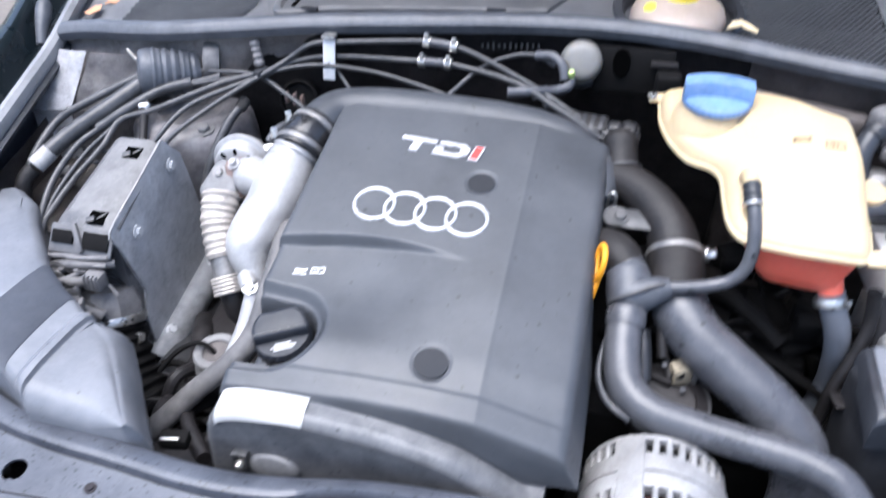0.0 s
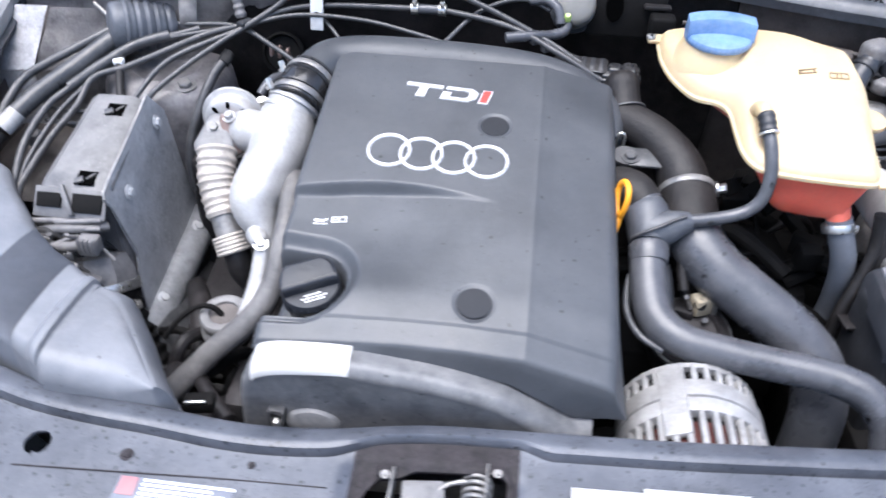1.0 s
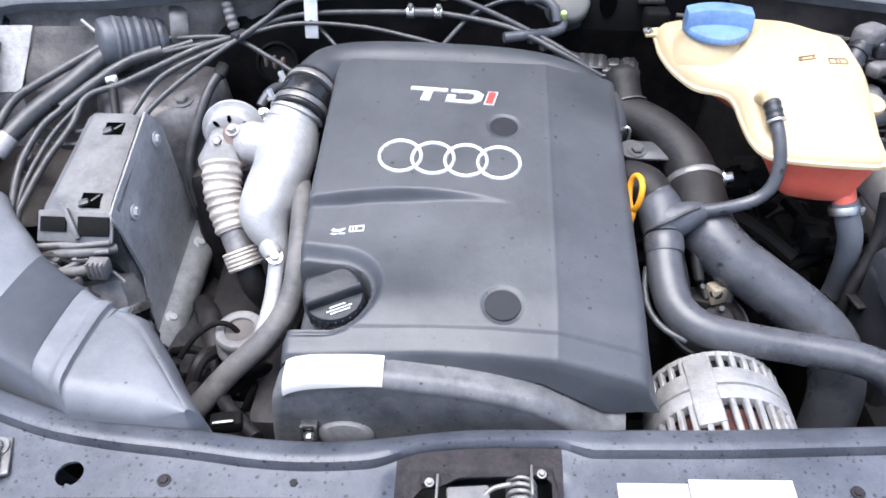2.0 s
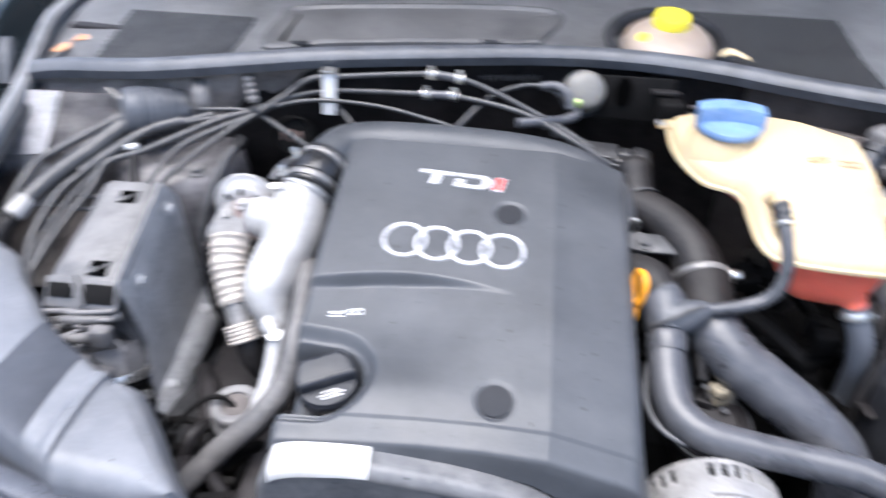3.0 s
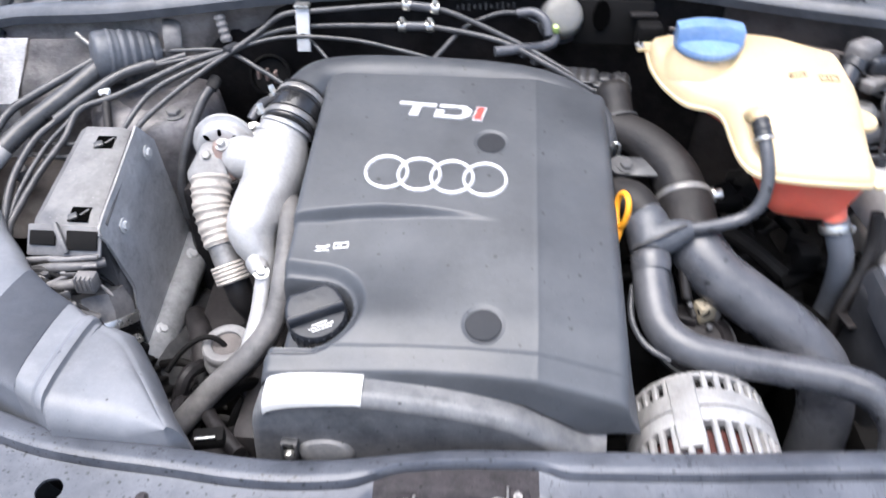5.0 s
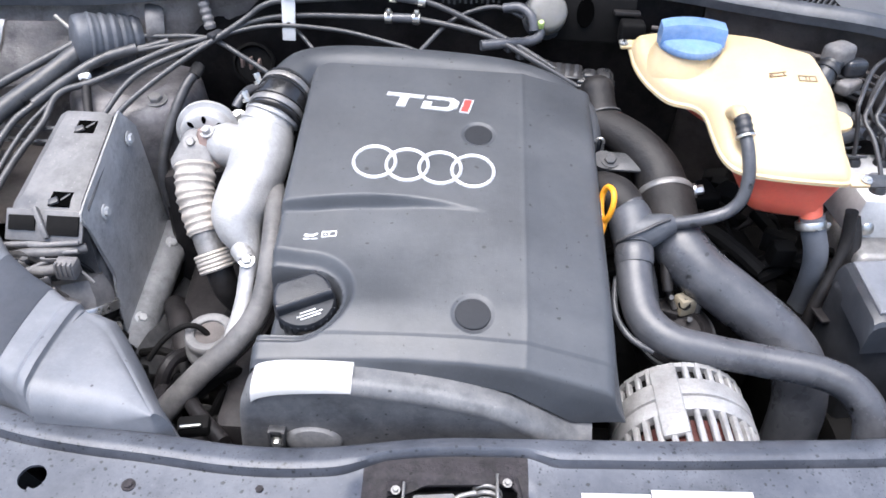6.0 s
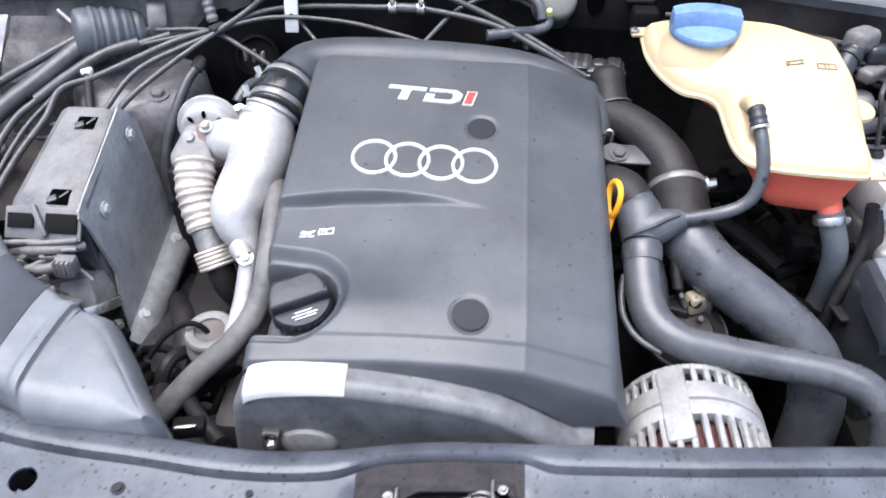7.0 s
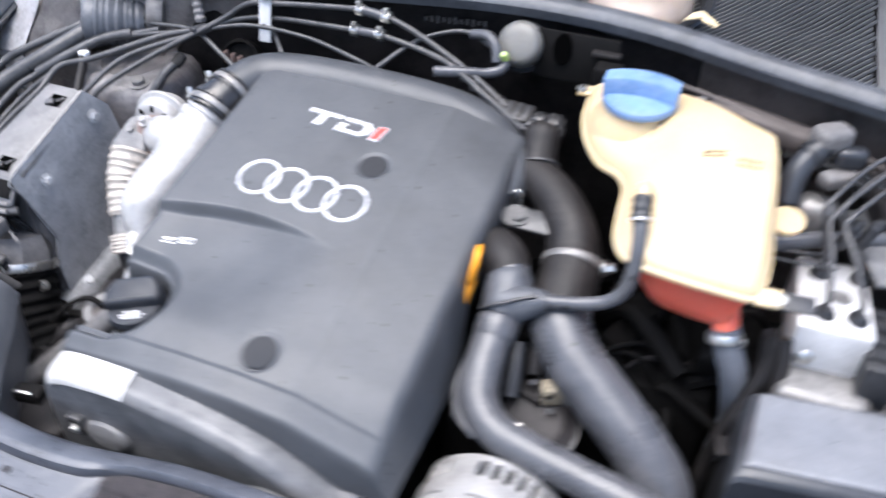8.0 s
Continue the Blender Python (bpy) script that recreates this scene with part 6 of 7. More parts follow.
part("spring_clip", clamp_band(((0.1510, 0.713, 0.974), (0.1495, 0.718, 0.979)), 0.0086, 0.003), STEEL, bl, "bright spring clip")

# ---- coolant tank ----
tank = thing("coolant_tank", "yellowed translucent coolant tank, red coolant in its lower half", "coolant tank", at=(0.18, 0.78, 0.9))
OUT = [(0.0565, 0.912), (0.0535, 0.892), (0.0558, 0.870), (0.0673, 0.840), (0.0890, 0.811), (0.112, 0.792), (0.1225, 0.775), (0.1255, 0.746), (0.1300, 0.716), (0.141, 0.697), (0.160, 0.690), (0.195, 0.686), (0.243, 0.684), (0.262, 0.687), (0.268, 0.712), (0.2665, 0.762), (0.262, 0.806), (0.257, 0.836), (0.249, 0.847), (0.226, 0.857), (0.192, 0.874), (0.150, 0.900), (0.100, 0.922)]
OUT = [(float(a), float(b)) for a, b in smooth_outline(OUT, 0.006)]


def dip(u):
    """The filler end of the tank sits lower."""
    return 0.012 * (1 - ss(0.08, 0.125, u))


def seam_z(u, v):
    return 0.944 + 0.265 * (v - 0.69) - dip(u)


def top_rise(u, v):
    """How far the upper shell stands over the seam."""
    return 0.011 + 0.030 * ss(0.10, 0.20, u) * ss(0.70, 0.79, v) + dip(u) * 0.7


def shell_ring(inset, f):
    o = offset_outline(OUT, inset)
    return [(u, v, seam_z(u, v) + f * top_rise(u, v)) for u, v in o]


def inward(k):
    """The shell's top ring drawn in towards the tank's middle line."""
    a, b = Vector((0.108, 0.868)), Vector((0.198, 0.755))
    ring = []
    for u, v in offset_outline(OUT, 0.016):
        t = min(1.0, max(0.0, (Vector((u, v)) - a).dot(b - a) / (b - a).length_squared))
        c = a + (b - a) * t
        x, y = u + (c.x - u) * k, v + (c.y - v) * k
        ring.append((x, y, seam_z(x, y) + top_rise(x, y)))
    return ring


part("upper_shell", rings_to_bm([shell_ring(0.0012, 0.0), shell_ring(0.0022, 0.35), shell_ring(0.0050, 0.68), shell_ring(0.0085, 0.9), shell_ring(0.0125, 0.985)] + [inward(k) for k in (0.0, 0.2, 0.4, 0.6, 0.8, 1.0)], caps=False), TANK, tank, angle=80)
part("seam_flange", rings_to_bm([[(u, v, seam_z(u, v) - 0.0028) for u, v in offset_outline(OUT, 0.003)], [(u, v, seam_z(u, v) - 0.0022) for u, v in offset_outline(OUT, -0.001)], [(u, v, seam_z(u, v) + 0.0014) for u, v in offset_outline(OUT, -0.001)], [(u, v, seam_z(u, v) + 0.0028) for u, v in offset_outline(OUT, 0.003)]]), TANK, tank)


def low_ring(inset, drop):
    o = offset_outline(OUT, inset)
    return [(u + (0.222 - u) * 0.32 * drop / 0.06 + 0.012 * (1 - ss(0.06, 0.11, u)), v + 0.10 * drop, seam_z(u, v) - drop * (0.60 + 0.40 * ss(0.10, 0.17, u))) for u, v in o]


part("lower_shell", rings_to_bm([low_ring(0.004, 0.002), low_ring(0.006, 0.014), low_ring(0.010, 0.040), low_ring(0.013, 0.056), low_ring(0.017, 0.062)]), COOLANT, tank, "coolant-filled red lower shell", angle=60)
neck = frame_at((0.1095, 0.868, 0.995), (0.0, -0.03, 1))
part("filler_neck", revolve([(0.0480, -0.016), (0.0470, -0.010), (0.0435, 0.0), (0.0395, 0.007), (0.037, 0.012), (0.034, 0.018), (0.010, 0.018)], neck, 40), TANK, tank, angle=60)
part("hose_stub", tube([(0.147, 0.732, 0.989), (0.146, 0.740, 0.992), (0.146, 0.752, 0.986), (0.147, 0.765, 0.975)], 0.0088, 14), TANK, tank)
part("bottom_stub", tube([(0.243, 0.716, 0.905), (0.246, 0.712, 0.892), (0.249, 0.707, 0.878)], 0.0125, 18), COOLANT, tank)
part("mounting_ear", box((0.0515, 0.908, 0.994), (0.024, 0.015, 0.005), 0.002, Matrix.Rotation(0.15, 4, "Z") @ Matrix.Rotation(0.26, 4, "X")), TANK, tank)
part("mounting_ear", revolve([(0.002, -0.003), (0.016, -0.003), (0.017, -0.001), (0.017, 0.001), (0.016, 0.003), (0.002, 0.003)], frame_at((0.275, 0.782, 0.967), (0, -0.26, 1)), 24), TANK, tank)
part("mounting_tab", box((0.272, 0.6925, 0.9440), (0.022, 0.020, 0.005), 0.002, Matrix.Rotation(0.1, 4, "Z") @ Matrix.Rotation(0.26, 4, "X")), TANK, tank)
part("mounting_bracket", box((0.292, 0.700, 0.9395), (0.040, 0.020, 0.003), 0.0014, Matrix.Rotation(0.1, 4, "Z") @ Matrix.Rotation(0.2, 4, "X")), DULL, tank, "dull metal mounting bracket")
for p in ((0.044, 0.906, 0.9968), (0.280, 0.690, 0.9468)):
    part("ear_screw", bolt(p, (0, -0.26, 1), 0.0038, 0.003), STEEL, tank, "zinc mounting screw")
# moulded marks on the top
for u, v, w in ((0.198, 0.796, 0.020), (0.230, 0.792, 0.020)):
    z = seam_z(u, v) + top_rise(u, v) + 0.0004
    mk = bmesh.new()
    tilt = Matrix.Rotation(0.26, 4, "X")
    for dx, dy, sx, sy, rz in (((0, 0.003, w, 0.0012, 0.25), (0.002, -0.002, w * 0.7, 0.0012, 0.2), (-0.008, -0.003, 0.004, 0.004, 0.5), (0.007, 0.001, 0.0012, 0.006, 0.2)) if u < 0.2 else ((0, 0.004, w, 0.0010, 0), (0, -0.004, w, 0.0010, 0), (-0.0095, 0, 0.001, 0.008, 0), (-0.002, 0, 0.001, 0.008, 0), (0.002, 0, 0.001, 0.008, 0), (0.0095, 0, 0.001, 0.008, 0))):
        box((u + dx, v + dy, z + 0.265 * dy), (sx, sy, 0.0012), 0.0, tilt @ Matrix.Rotation(rz, 4, "Z"), mk)
    part("moulded_mark", mk, BROWN, tank, "small unreadable moulded mark", smooth=False)

cmx = frame_at((0.1125, 0.866, 1.010), (0.0, -0.10, 1))
rings = []
for r, h in ((0.030, 0.004), (0.0375, 0.005), (0.0382, 0.007), (0.0378, 0.010), (0.0365, 0.0125), (0.033, 0.014), (0.020, 0.0145)):
    rings.append([cmx @ Vector(((r + (0.0003 * math.cos(36 * a) if 0 < h < 0.022 else 0)) * math.cos(a), (r + (0.0003 * math.cos(36 * a) if 0 < h < 0.022 else 0)) * math.sin(a), h)) for a in np.linspace(0, 2 * math.pi, 144, endpoint=False)])
cap = part("screw_cap", rings_to_bm(rings), BLUE, tank, "blue ribbed screw cap")
gbm = rings_to_bm([[cmx @ Vector((x, y, z)) for y, z in ((-0.014 + 0.009 * (1 - (x / 0.038) ** 2), 0.010), (-0.0125 + 0.009 * (1 - (x / 0.038) ** 2), 0.026), (-0.010 + 0.009 * (1 - (x / 0.038) ** 2), 0.0305 - 0.6 * x * x), (0.016 - 7 * x * x, 0.0325 - 0.6 * x * x), (0.020 - 9 * x * x, 0.028), (0.023 - 9 * x * x, 0.010))] for x in np.linspace(-0.0375, 0.0375, 25)])
part("grip_bar", gbm, BLUE, cap, angle=50)

tbh = thing("tank_feed_hose", "grey rubber hose from the bottom of the coolant tank", "hose", at=(0.25, 0.67, 0.8))
part("hose", tube([(0.248, 0.708, 0.886), (0.254, 0.704, 0.868), (0.265, 0.702, 0.842), (0.273, 0.706, 0.812), (0.279, 0.714, 0.780), (0.283, 0.722, 0.745), (0.280, 0.728, 0.69)], 0.0135, 20), BELLOWS, tbh)
for a, b in (((0.2483, 0.7065, 0.8785), (0.2495, 0.7040, 0.8730)),):
    part("spring_band", clamp_band((a, b), 0.0145, 0.009), STEEL, tbh, "bright spring band clamp")
part("band_ear", box((0.2645, 0.700, 0.878), (0.007, 0.005, 0.010), 0.0015), STEEL, tbh)

# ---- dipstick ----
ds = thing("oil_dipstick", "orange-yellow plastic dipstick handle with a finger loop", "dipstick", at=(0.0, 0.66, 0.85))
lp = []
sx_, nx_ = Vector((0.08, 0.33, 0.94)).normalized(), Vector((-1, -0.19, 0.18)).normalized()
dm = Matrix.Translation((0.0085, 0.6725, 0.9085)) @ Matrix((sx_.cross(nx_), sx_, nx_)).transposed().to_4x4()
for k in range(33):
    a = 2 * math.pi * k / 32
    lp.append(tuple(dm @ Vector((0.0145 * math.cos(a) * (1 + 0.25 * math.sin(a)), 0.0185 * math.sin(a), 0))))
part("finger_loop", rings_to_bm(tube_rings(np.array(lp), 0.0032, 12), caps=False), YELLOW, ds)
dn = dm @ Vector((0, -0.0185, 0))
part("stem", tube([(dn.x + 0.001, dn.y, dn.z + 0.002, 0.0042), (dn.x - 0.002, dn.y - 0.004, dn.z - 0.008, 0.0052), (dn.x - 0.006, dn.y - 0.010, dn.z - 0.024, 0.0054), (dn.x - 0.010, dn.y - 0.017, dn.z - 0.042, 0.0050), (dn.x - 0.012, dn.y - 0.022, dn.z - 0.062, 0.0045)], seg=14), YELLOW, ds)

# ---- alternator ----
al = thing("alternator", "pale aluminium alternator with slotted vents", "alternator", at=(0.087, 0.53, 0.78))
AX = Vector((0.0, 1.0, 0.02)).normalized()
am = frame_at(Vector((0.0900, 0.430, 0.7440)), AX) @ Matrix.Diagonal((1.02, 1.02, 0.95, 1))
part("core", revolve([(0.03, 0.002), (0.060, 0.004), (0.060, 0.118), (0.03, 0.122)], am, 40), SHADEBLACK, al)
part("winding", revolve([(0.05, 0.004), (0.0612, 0.006), (0.0618, 0.014), (0.0612, 0.040), (0.05, 0.042)], am, 40), COPPER, al, "copper winding behind the vents")
part("middle_band", revolve([(0.058, 0.046), (0.0695, 0.047), (0.0705, 0.049), (0.0705, 0.063), (0.0675, 0.0638), (0.0675, 0.0655), (0.0705, 0.0665), (0.0705, 0.084), (0.069, 0.088), (0.058, 0.090)], am, 56), ALTER, al)
part("front_ring", revolve([(0.02, -0.012), (0.050, -0.010), (0.0655, -0.002), (0.0685, 0.004), (0.0665, 0.007), (0.050, 0.006)], am, 56), ALTER, al)
part("rear_ring", revolve([(0.050, 0.106), (0.0672, 0.106), (0.0672, 0.112), (0.062, 0.117), (0.055, 0.122), (0.030, 0.128), (0.01, 0.128)], am, 56), ALTER, al)
for k in range(34):
    a = 2 * math.pi * k / 34
    for z0, z1, r in ((0.003, 0.050, 0.0662), (0.085, 0.113, 0.0645)):
        rib = box((r, 0, (z0 + z1) / 2), (0.007, 0.0058, z1 - z0), 0.0014, segments=1)
        bmesh.ops.transform(rib, matrix=am @ Matrix.Rotation(a, 4, "Z"), verts=rib.verts)
        part("vent_rib", rib, ALTER, al)
pad = box((0.0672, 0, 0.062), (0.008, 0.026, 0.088), 0.003, segments=2)
bmesh.ops.transform(pad, matrix=am @ Matrix.Rotation(radians(66), 4, "Z"), verts=pad.verts)
part("casting_pad", pad, ALTER, al)

vp = thing("vacuum_pump", "grimy metal vacuum pump with a bright screw", "pump", at=(0.1, 0.62, 0.78))
vpm = frame_at((0.098, 0.612, 0.785), (0.0, -0.35, 1))
part("body", revolve([(0.042, -0.06), (0.044, -0.01), (0.042, 0.0), (0.030, 0.006), (0.028, 0.002), (0.004, 0.002)], vpm, 32), SHADEWALL, vp)
part("rim", revolve([(0.040, -0.008), (0.0455, -0.008), (0.0455, -0.002), (0.040, -0.001)], vpm, 40), DULL, vp)
part("tan_lump", box((0.108, 0.636, 0.806), (0.021, 0.018, 0.022), 0.003, Matrix.Rotation(0.4, 4, "Z"), segments=2), TAN, vp, "tan corroded fitting")
part("lump_eye", revolve([(0.001, 0.001), (0.006, 0.001), (0.007, -0.002)], frame_at((0.105, 0.628, 0.812), (-0.2, -0.8, 0.6)), 14), SHADEBLACK, vp, "dark eye of the fitting")
part("lump_plate", box((0.120, 0.641, 0.803), (0.006, 0.020, 0.030), 0.001, Matrix.Rotation(0.4, 4, "Z")), WORN, vp)
part("small_bolt", bolt((0.112, 0.622, 0.795), (-0.1, -0.7, 0.7), 0.0035, 0.006, washer=False), DULL, vp)
part("small_bolt", bolt((0.090, 0.634, 0.815), (-0.1, -0.7, 0.7), 0.0032, 0.006, washer=False), DULL, vp)
part("short_pipe", tube([(0.082, 0.665, 0.85), (0.084, 0.652, 0.835), (0.087, 0.640, 0.820)], 0.006, 12), HOSE, vp)
part("bracket", box((0.088, 0.637, 0.795), (0.03, 0.02, 0.012), 0.003, Matrix.Rotation(-0.3, 4, "Z")), SHADEWALL, vp)
part("screw", bolt((0.090, 0.578, 0.806), (0, -0.3, 1), 0.0045, 0.005), STEEL, vp, "bright screw")
part("thin_pipe", tube([(0.080, 0.70, 0.84), (0.085, 0.67, 0.825), (0.092, 0.65, 0.81), (0.098, 0.63, 0.80)], 0.005, 12), HOSE, vp)
part("stub", tube([(0.063, 0.66, 0.835), (0.067, 0.64, 0.82), (0.07, 0.62, 0.80)], 0.009, 14), BLACK, vp)
ring = thing("wire_loop", "thin dark cable looping under the coolant hose", "cable", at=(0.03, 0.57, 0.8))
part("cable", tube([(0.026, 0.635, 0.838), (0.022, 0.610, 0.828), (0.024, 0.588, 0.820), (0.036, 0.566, 0.814), (0.058, 0.552, 0.810)], 0.0035, 10), RUBBER, ring)

# ---- brake unit and relay box ----
ab = thing("brake_control_unit", "bright aluminium brake valve block with dark pipes", "valve block", at=(0.34, 0.77, 0.8))
part("valve_block", box((0.337, 0.775, 0.875), (0.066, 0.108, 0.055), 0.003, Matrix.Rotation(0.06, 4, "Z")), BRIGHTALU, ab)
part("motor", box((0.345, 0.735, 0.815), (0.085, 0.11, 0.075), 0.012, segments=3), WORN, ab)
for px, py, run in ((0.3284, 0.7413, 0), (0.3571, 0.7439, 1), (0.3223, 0.8015, 0), (0.3582, 0.8049, 1)):
    part("union_nut", revolve([(0.002, -0.002), (0.0095, -0.002), (0.009, 0.004), (0.0065, 0.008), (0.002, 0.008)], frame_at((px, py, 0.903), (0, 0, 1)), 12), BLACK, ab)
    near_row = py < 0.78
    top = (0.3067 + 0.014 * run + 0.006 * near_row, 0.809 - 0.012 * near_row, 0.975 - 0.006 * near_row)
    part("brake_pipe", tube([(px, py, 0.905), (px - 0.0015, py + 0.004, 0.922), (px * 0.45 + top[0] * 0.55, py * 0.45 + top[1] * 0.55, 0.950), (top[0] + 0.001, top[1] - 0.001, top[2] - 0.006), (top[0] + 0.005, top[1] + 0.010, top[2] + 0.004), (top[0] + 0.045, top[1] + 0.075 - 0.01 * run, top[2] + 0.020), (top[0] + 0.10, top[1] + 0.11, top[2] + 0.030)], 0.0027, 10), DULL, ab)
for cx, cy, cz in ((0.333, 0.806, 0.9495), (0.350, 0.809, 0.9525)):
    clip = part("pipe_clip", box((cx, cy, cz), (0.010, 0.012, 0.030), 0.003, Matrix.Rotation(0.3, 4, "Y")), BLACK, ab, "black rubber pipe clip")
    part("clip_ear", box((cx + 0.006, cy + 0.004, cz + 0.013), (0.010, 0.008, 0.008), 0.002), BLACK, clip)
part("port_recess", revolve([(0.002, 0.0005), (0.008, 0.0005), (0.0095, 0.0012), (0.0105, 0.0)], frame_at((0.342, 0.773, 0.9026), (0, 0, 1)), 20), WORN, ab, "round port recess")
part("round_sensor", revolve([(0.004, -0.012), (0.0090, -0.007), (0.0112, 0.0), (0.0090, 0.006), (0.005, 0.0095), (0.001, 0.0105)], frame_at((0.322, 0.726, 0.864), (-0.2, -0.5, 0.8)), 22), STEEL, ab, "bright round fitting")
abc = part("connector", box((0.384, 0.745, 0.865), (0.03, 0.09, 0.05), 0.004), BLACK, ab)
for k in range(4):
    part("connector_rib", box((0.384, 0.715 + k * 0.02, 0.892), (0.026, 0.006, 0.006), 0.001), BLACK, abc)
rbx = thing("relay_box", "dark grey plastic relay box with a stepped lid", "relay box", at=(0.36, 0.62, 0.7))
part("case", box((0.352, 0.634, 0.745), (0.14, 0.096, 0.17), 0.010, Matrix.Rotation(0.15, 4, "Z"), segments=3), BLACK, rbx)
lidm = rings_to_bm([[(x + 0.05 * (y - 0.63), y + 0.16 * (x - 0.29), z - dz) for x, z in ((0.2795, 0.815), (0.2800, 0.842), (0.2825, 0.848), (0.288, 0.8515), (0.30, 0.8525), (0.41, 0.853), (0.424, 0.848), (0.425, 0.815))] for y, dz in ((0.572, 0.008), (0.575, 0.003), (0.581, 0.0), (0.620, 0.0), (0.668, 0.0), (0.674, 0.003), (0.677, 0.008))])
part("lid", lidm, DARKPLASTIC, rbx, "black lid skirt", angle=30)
top_o = [(0.286, 0.582), (0.415, 0.601), (0.419, 0.688), (0.291, 0.668)]
top_o = [(p[0] + (q[0] - p[0]) * k / 6, p[1] + (q[1] - p[1]) * k / 6) for p, q in zip(top_o, top_o[1:] + top_o[:1]) for k in range(6)]
# the sheen on the lid is put in as a paler top colour
part("lid_top", slab(top_o, [(0.0, 0.8505), (0.0, 0.8545), (0.002, 0.8560), (0.006, 0.8562)], lambda u, v, h: (u, v, h)), DUCT, rbx, "dusty lid top, paler grey for its sheen")
rp = thing("right_side_pipes", "dark and bright pipes along the inner wing", "pipes", at=(0.33, 0.85, 0.93))
for pts, r, mt in (([(0.265, 0.800, 0.925), (0.32, 0.823, 0.930), (0.375, 0.846, 0.930), (0.44, 0.87, 0.93)], 0.0085, RUBBER), ([(0.27, 0.800, 0.921), (0.30, 0.803, 0.922), (0.33, 0.812, 0.92)], 0.0016, DULL), ([(0.27, 0.790, 0.917), (0.30, 0.792, 0.917), (0.335, 0.80, 0.914)], 0.0016, DULL), ([(0.285, 0.70, 0.90), (0.290, 0.695, 0.86), (0.285, 0.685, 0.83), (0.27, 0.67, 0.78), (0.262, 0.66, 0.69)], 0.007, HOSE), ([(0.30, 0.72, 0.88), (0.305, 0.705, 0.85), (0.30, 0.69, 0.80), (0.292, 0.68, 0.70)], 0.009, HOSE)):
    part("pipe", tube(pts, r, 14), mt, rp)
for c, s, mt, rz in (((0.300, 0.884, 1.006), (0.038, 0.028, 0.028), BOX, 0.6), ((0.322, 0.880, 0.992), (0.030, 0.020, 0.022), DARKPLASTIC, 0.2), ((0.305, 0.855, 0.935), (0.04, 0.035, 0.04), WORN, -0.2), ((0.39, 0.90, 0.94), (0.07, 0.10, 0.03), SHADEWALL, 0.2), ((0.316, 0.866, 0.974), (0.036, 0.020, 0.016), BOX, 0.7), ((0.285, 0.660, 0.785), (0.036, 0.03, 0.004), SHADEWALL, 0.2)):
    part("fitting", box(c, s, min(0.014, s[2] * 0.3), Matrix.Rotation(rz, 4, "Z"), segments=3), mt, rp)
part("fitting_hose", tube([(0.297, 0.880, 1.002), (0.285, 0.868, 0.990), (0.277, 0.856, 0.975), (0.276, 0.842, 0.95)], 0.0125, 16), DARKPLASTIC, rp)
part("fitting_collar", clamp_band(((0.289, 0.872, 0.994), (0.285, 0.868, 0.990)), 0.0125, 0.008), BLACK, rp)
part("ledge", box((0.235, 0.940, 0.978), (0.12, 0.030, 0.022), 0.005, Matrix.Rotation(-0.35, 4, "Z"), segments=2), BROWNWALL, rp, "brownish ledge below the seal")
part("flat_sheet", box((0.405, 0.845, 0.925), (0.11, 0.12, 0.006), 0.002, Matrix.Rotation(0.25, 4, "Z")), TIMING, rp, "grey flat sheet")
rm = thing("right_side_chassis", "chassis rail and bracket, coloured near-black for deep shade", "chassis", at=(0.2, 0.7, 0.45))
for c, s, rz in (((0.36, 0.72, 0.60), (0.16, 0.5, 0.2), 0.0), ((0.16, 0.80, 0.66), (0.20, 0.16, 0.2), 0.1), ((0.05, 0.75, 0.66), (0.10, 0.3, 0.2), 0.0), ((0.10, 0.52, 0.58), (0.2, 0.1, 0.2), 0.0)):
    part("rail", box(c, s, 0.02, Matrix.Rotation(rz, 4, "Z")), SHADEBLACK, rm)

# added filler pipes and brackets, coloured dark to deepen the shade here
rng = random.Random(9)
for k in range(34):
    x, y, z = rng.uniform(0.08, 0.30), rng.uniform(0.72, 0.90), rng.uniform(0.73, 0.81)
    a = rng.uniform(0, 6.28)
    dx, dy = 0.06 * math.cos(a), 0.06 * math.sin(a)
    part("pipe", tube([(x - dx, y - dy, z - rng.uniform(0.0, 0.05)), (x - dx * 0.3, y - dy * 0.3, z), (x + dx * 0.4, y + dy * 0.4, z + rng.uniform(-0.02, 0.01)), (x + dx, y + dy, z - rng.uniform(0.02, 0.06))], rng.choice((0.003, 0.006, 0.010)), 9), rng.choice((SHADEBLACK, SHADEBLACK, SHADEBLACK, SHADEWALL)), rm)
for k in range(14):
    part("bracket", box((rng.uniform(0.08, 0.30), rng.uniform(0.74, 0.92), rng.uniform(0.76, 0.83)), (rng.uniform(0.015, 0.05), rng.uniform(0.015, 0.04), rng.uniform(0.01, 0.03)), 0.003, Matrix.Rotation(rng.uniform(0, 3), 4, "Z") @ Matrix.Rotation(rng.uniform(-0.4, 0.4), 4, "X")), SHADEBLACK, rm)
bw = thing("bulkhead_wires", "thin dusty wires clipped under the seal", "wires", at=(0.22, 0.93, 0.98))
for k in range(5):
    z = 0.955 + 0.009 * k
    part("wire", tube([(0.09, 0.975 - 0.002 * k, z + 0.004), (0.16, 0.962, z + rng.uniform(-0.006, 0.006)), (0.24, 0.935, z + rng.uniform(-0.006, 0.006)), (0.31, 0.915, z - 0.004), (0.37, 0.90, z - 0.02)], rng.choice((0.002, 0.003, 0.0045)), 8), rng.choice((DULL, HOSE, BROWNWALL)), bw)
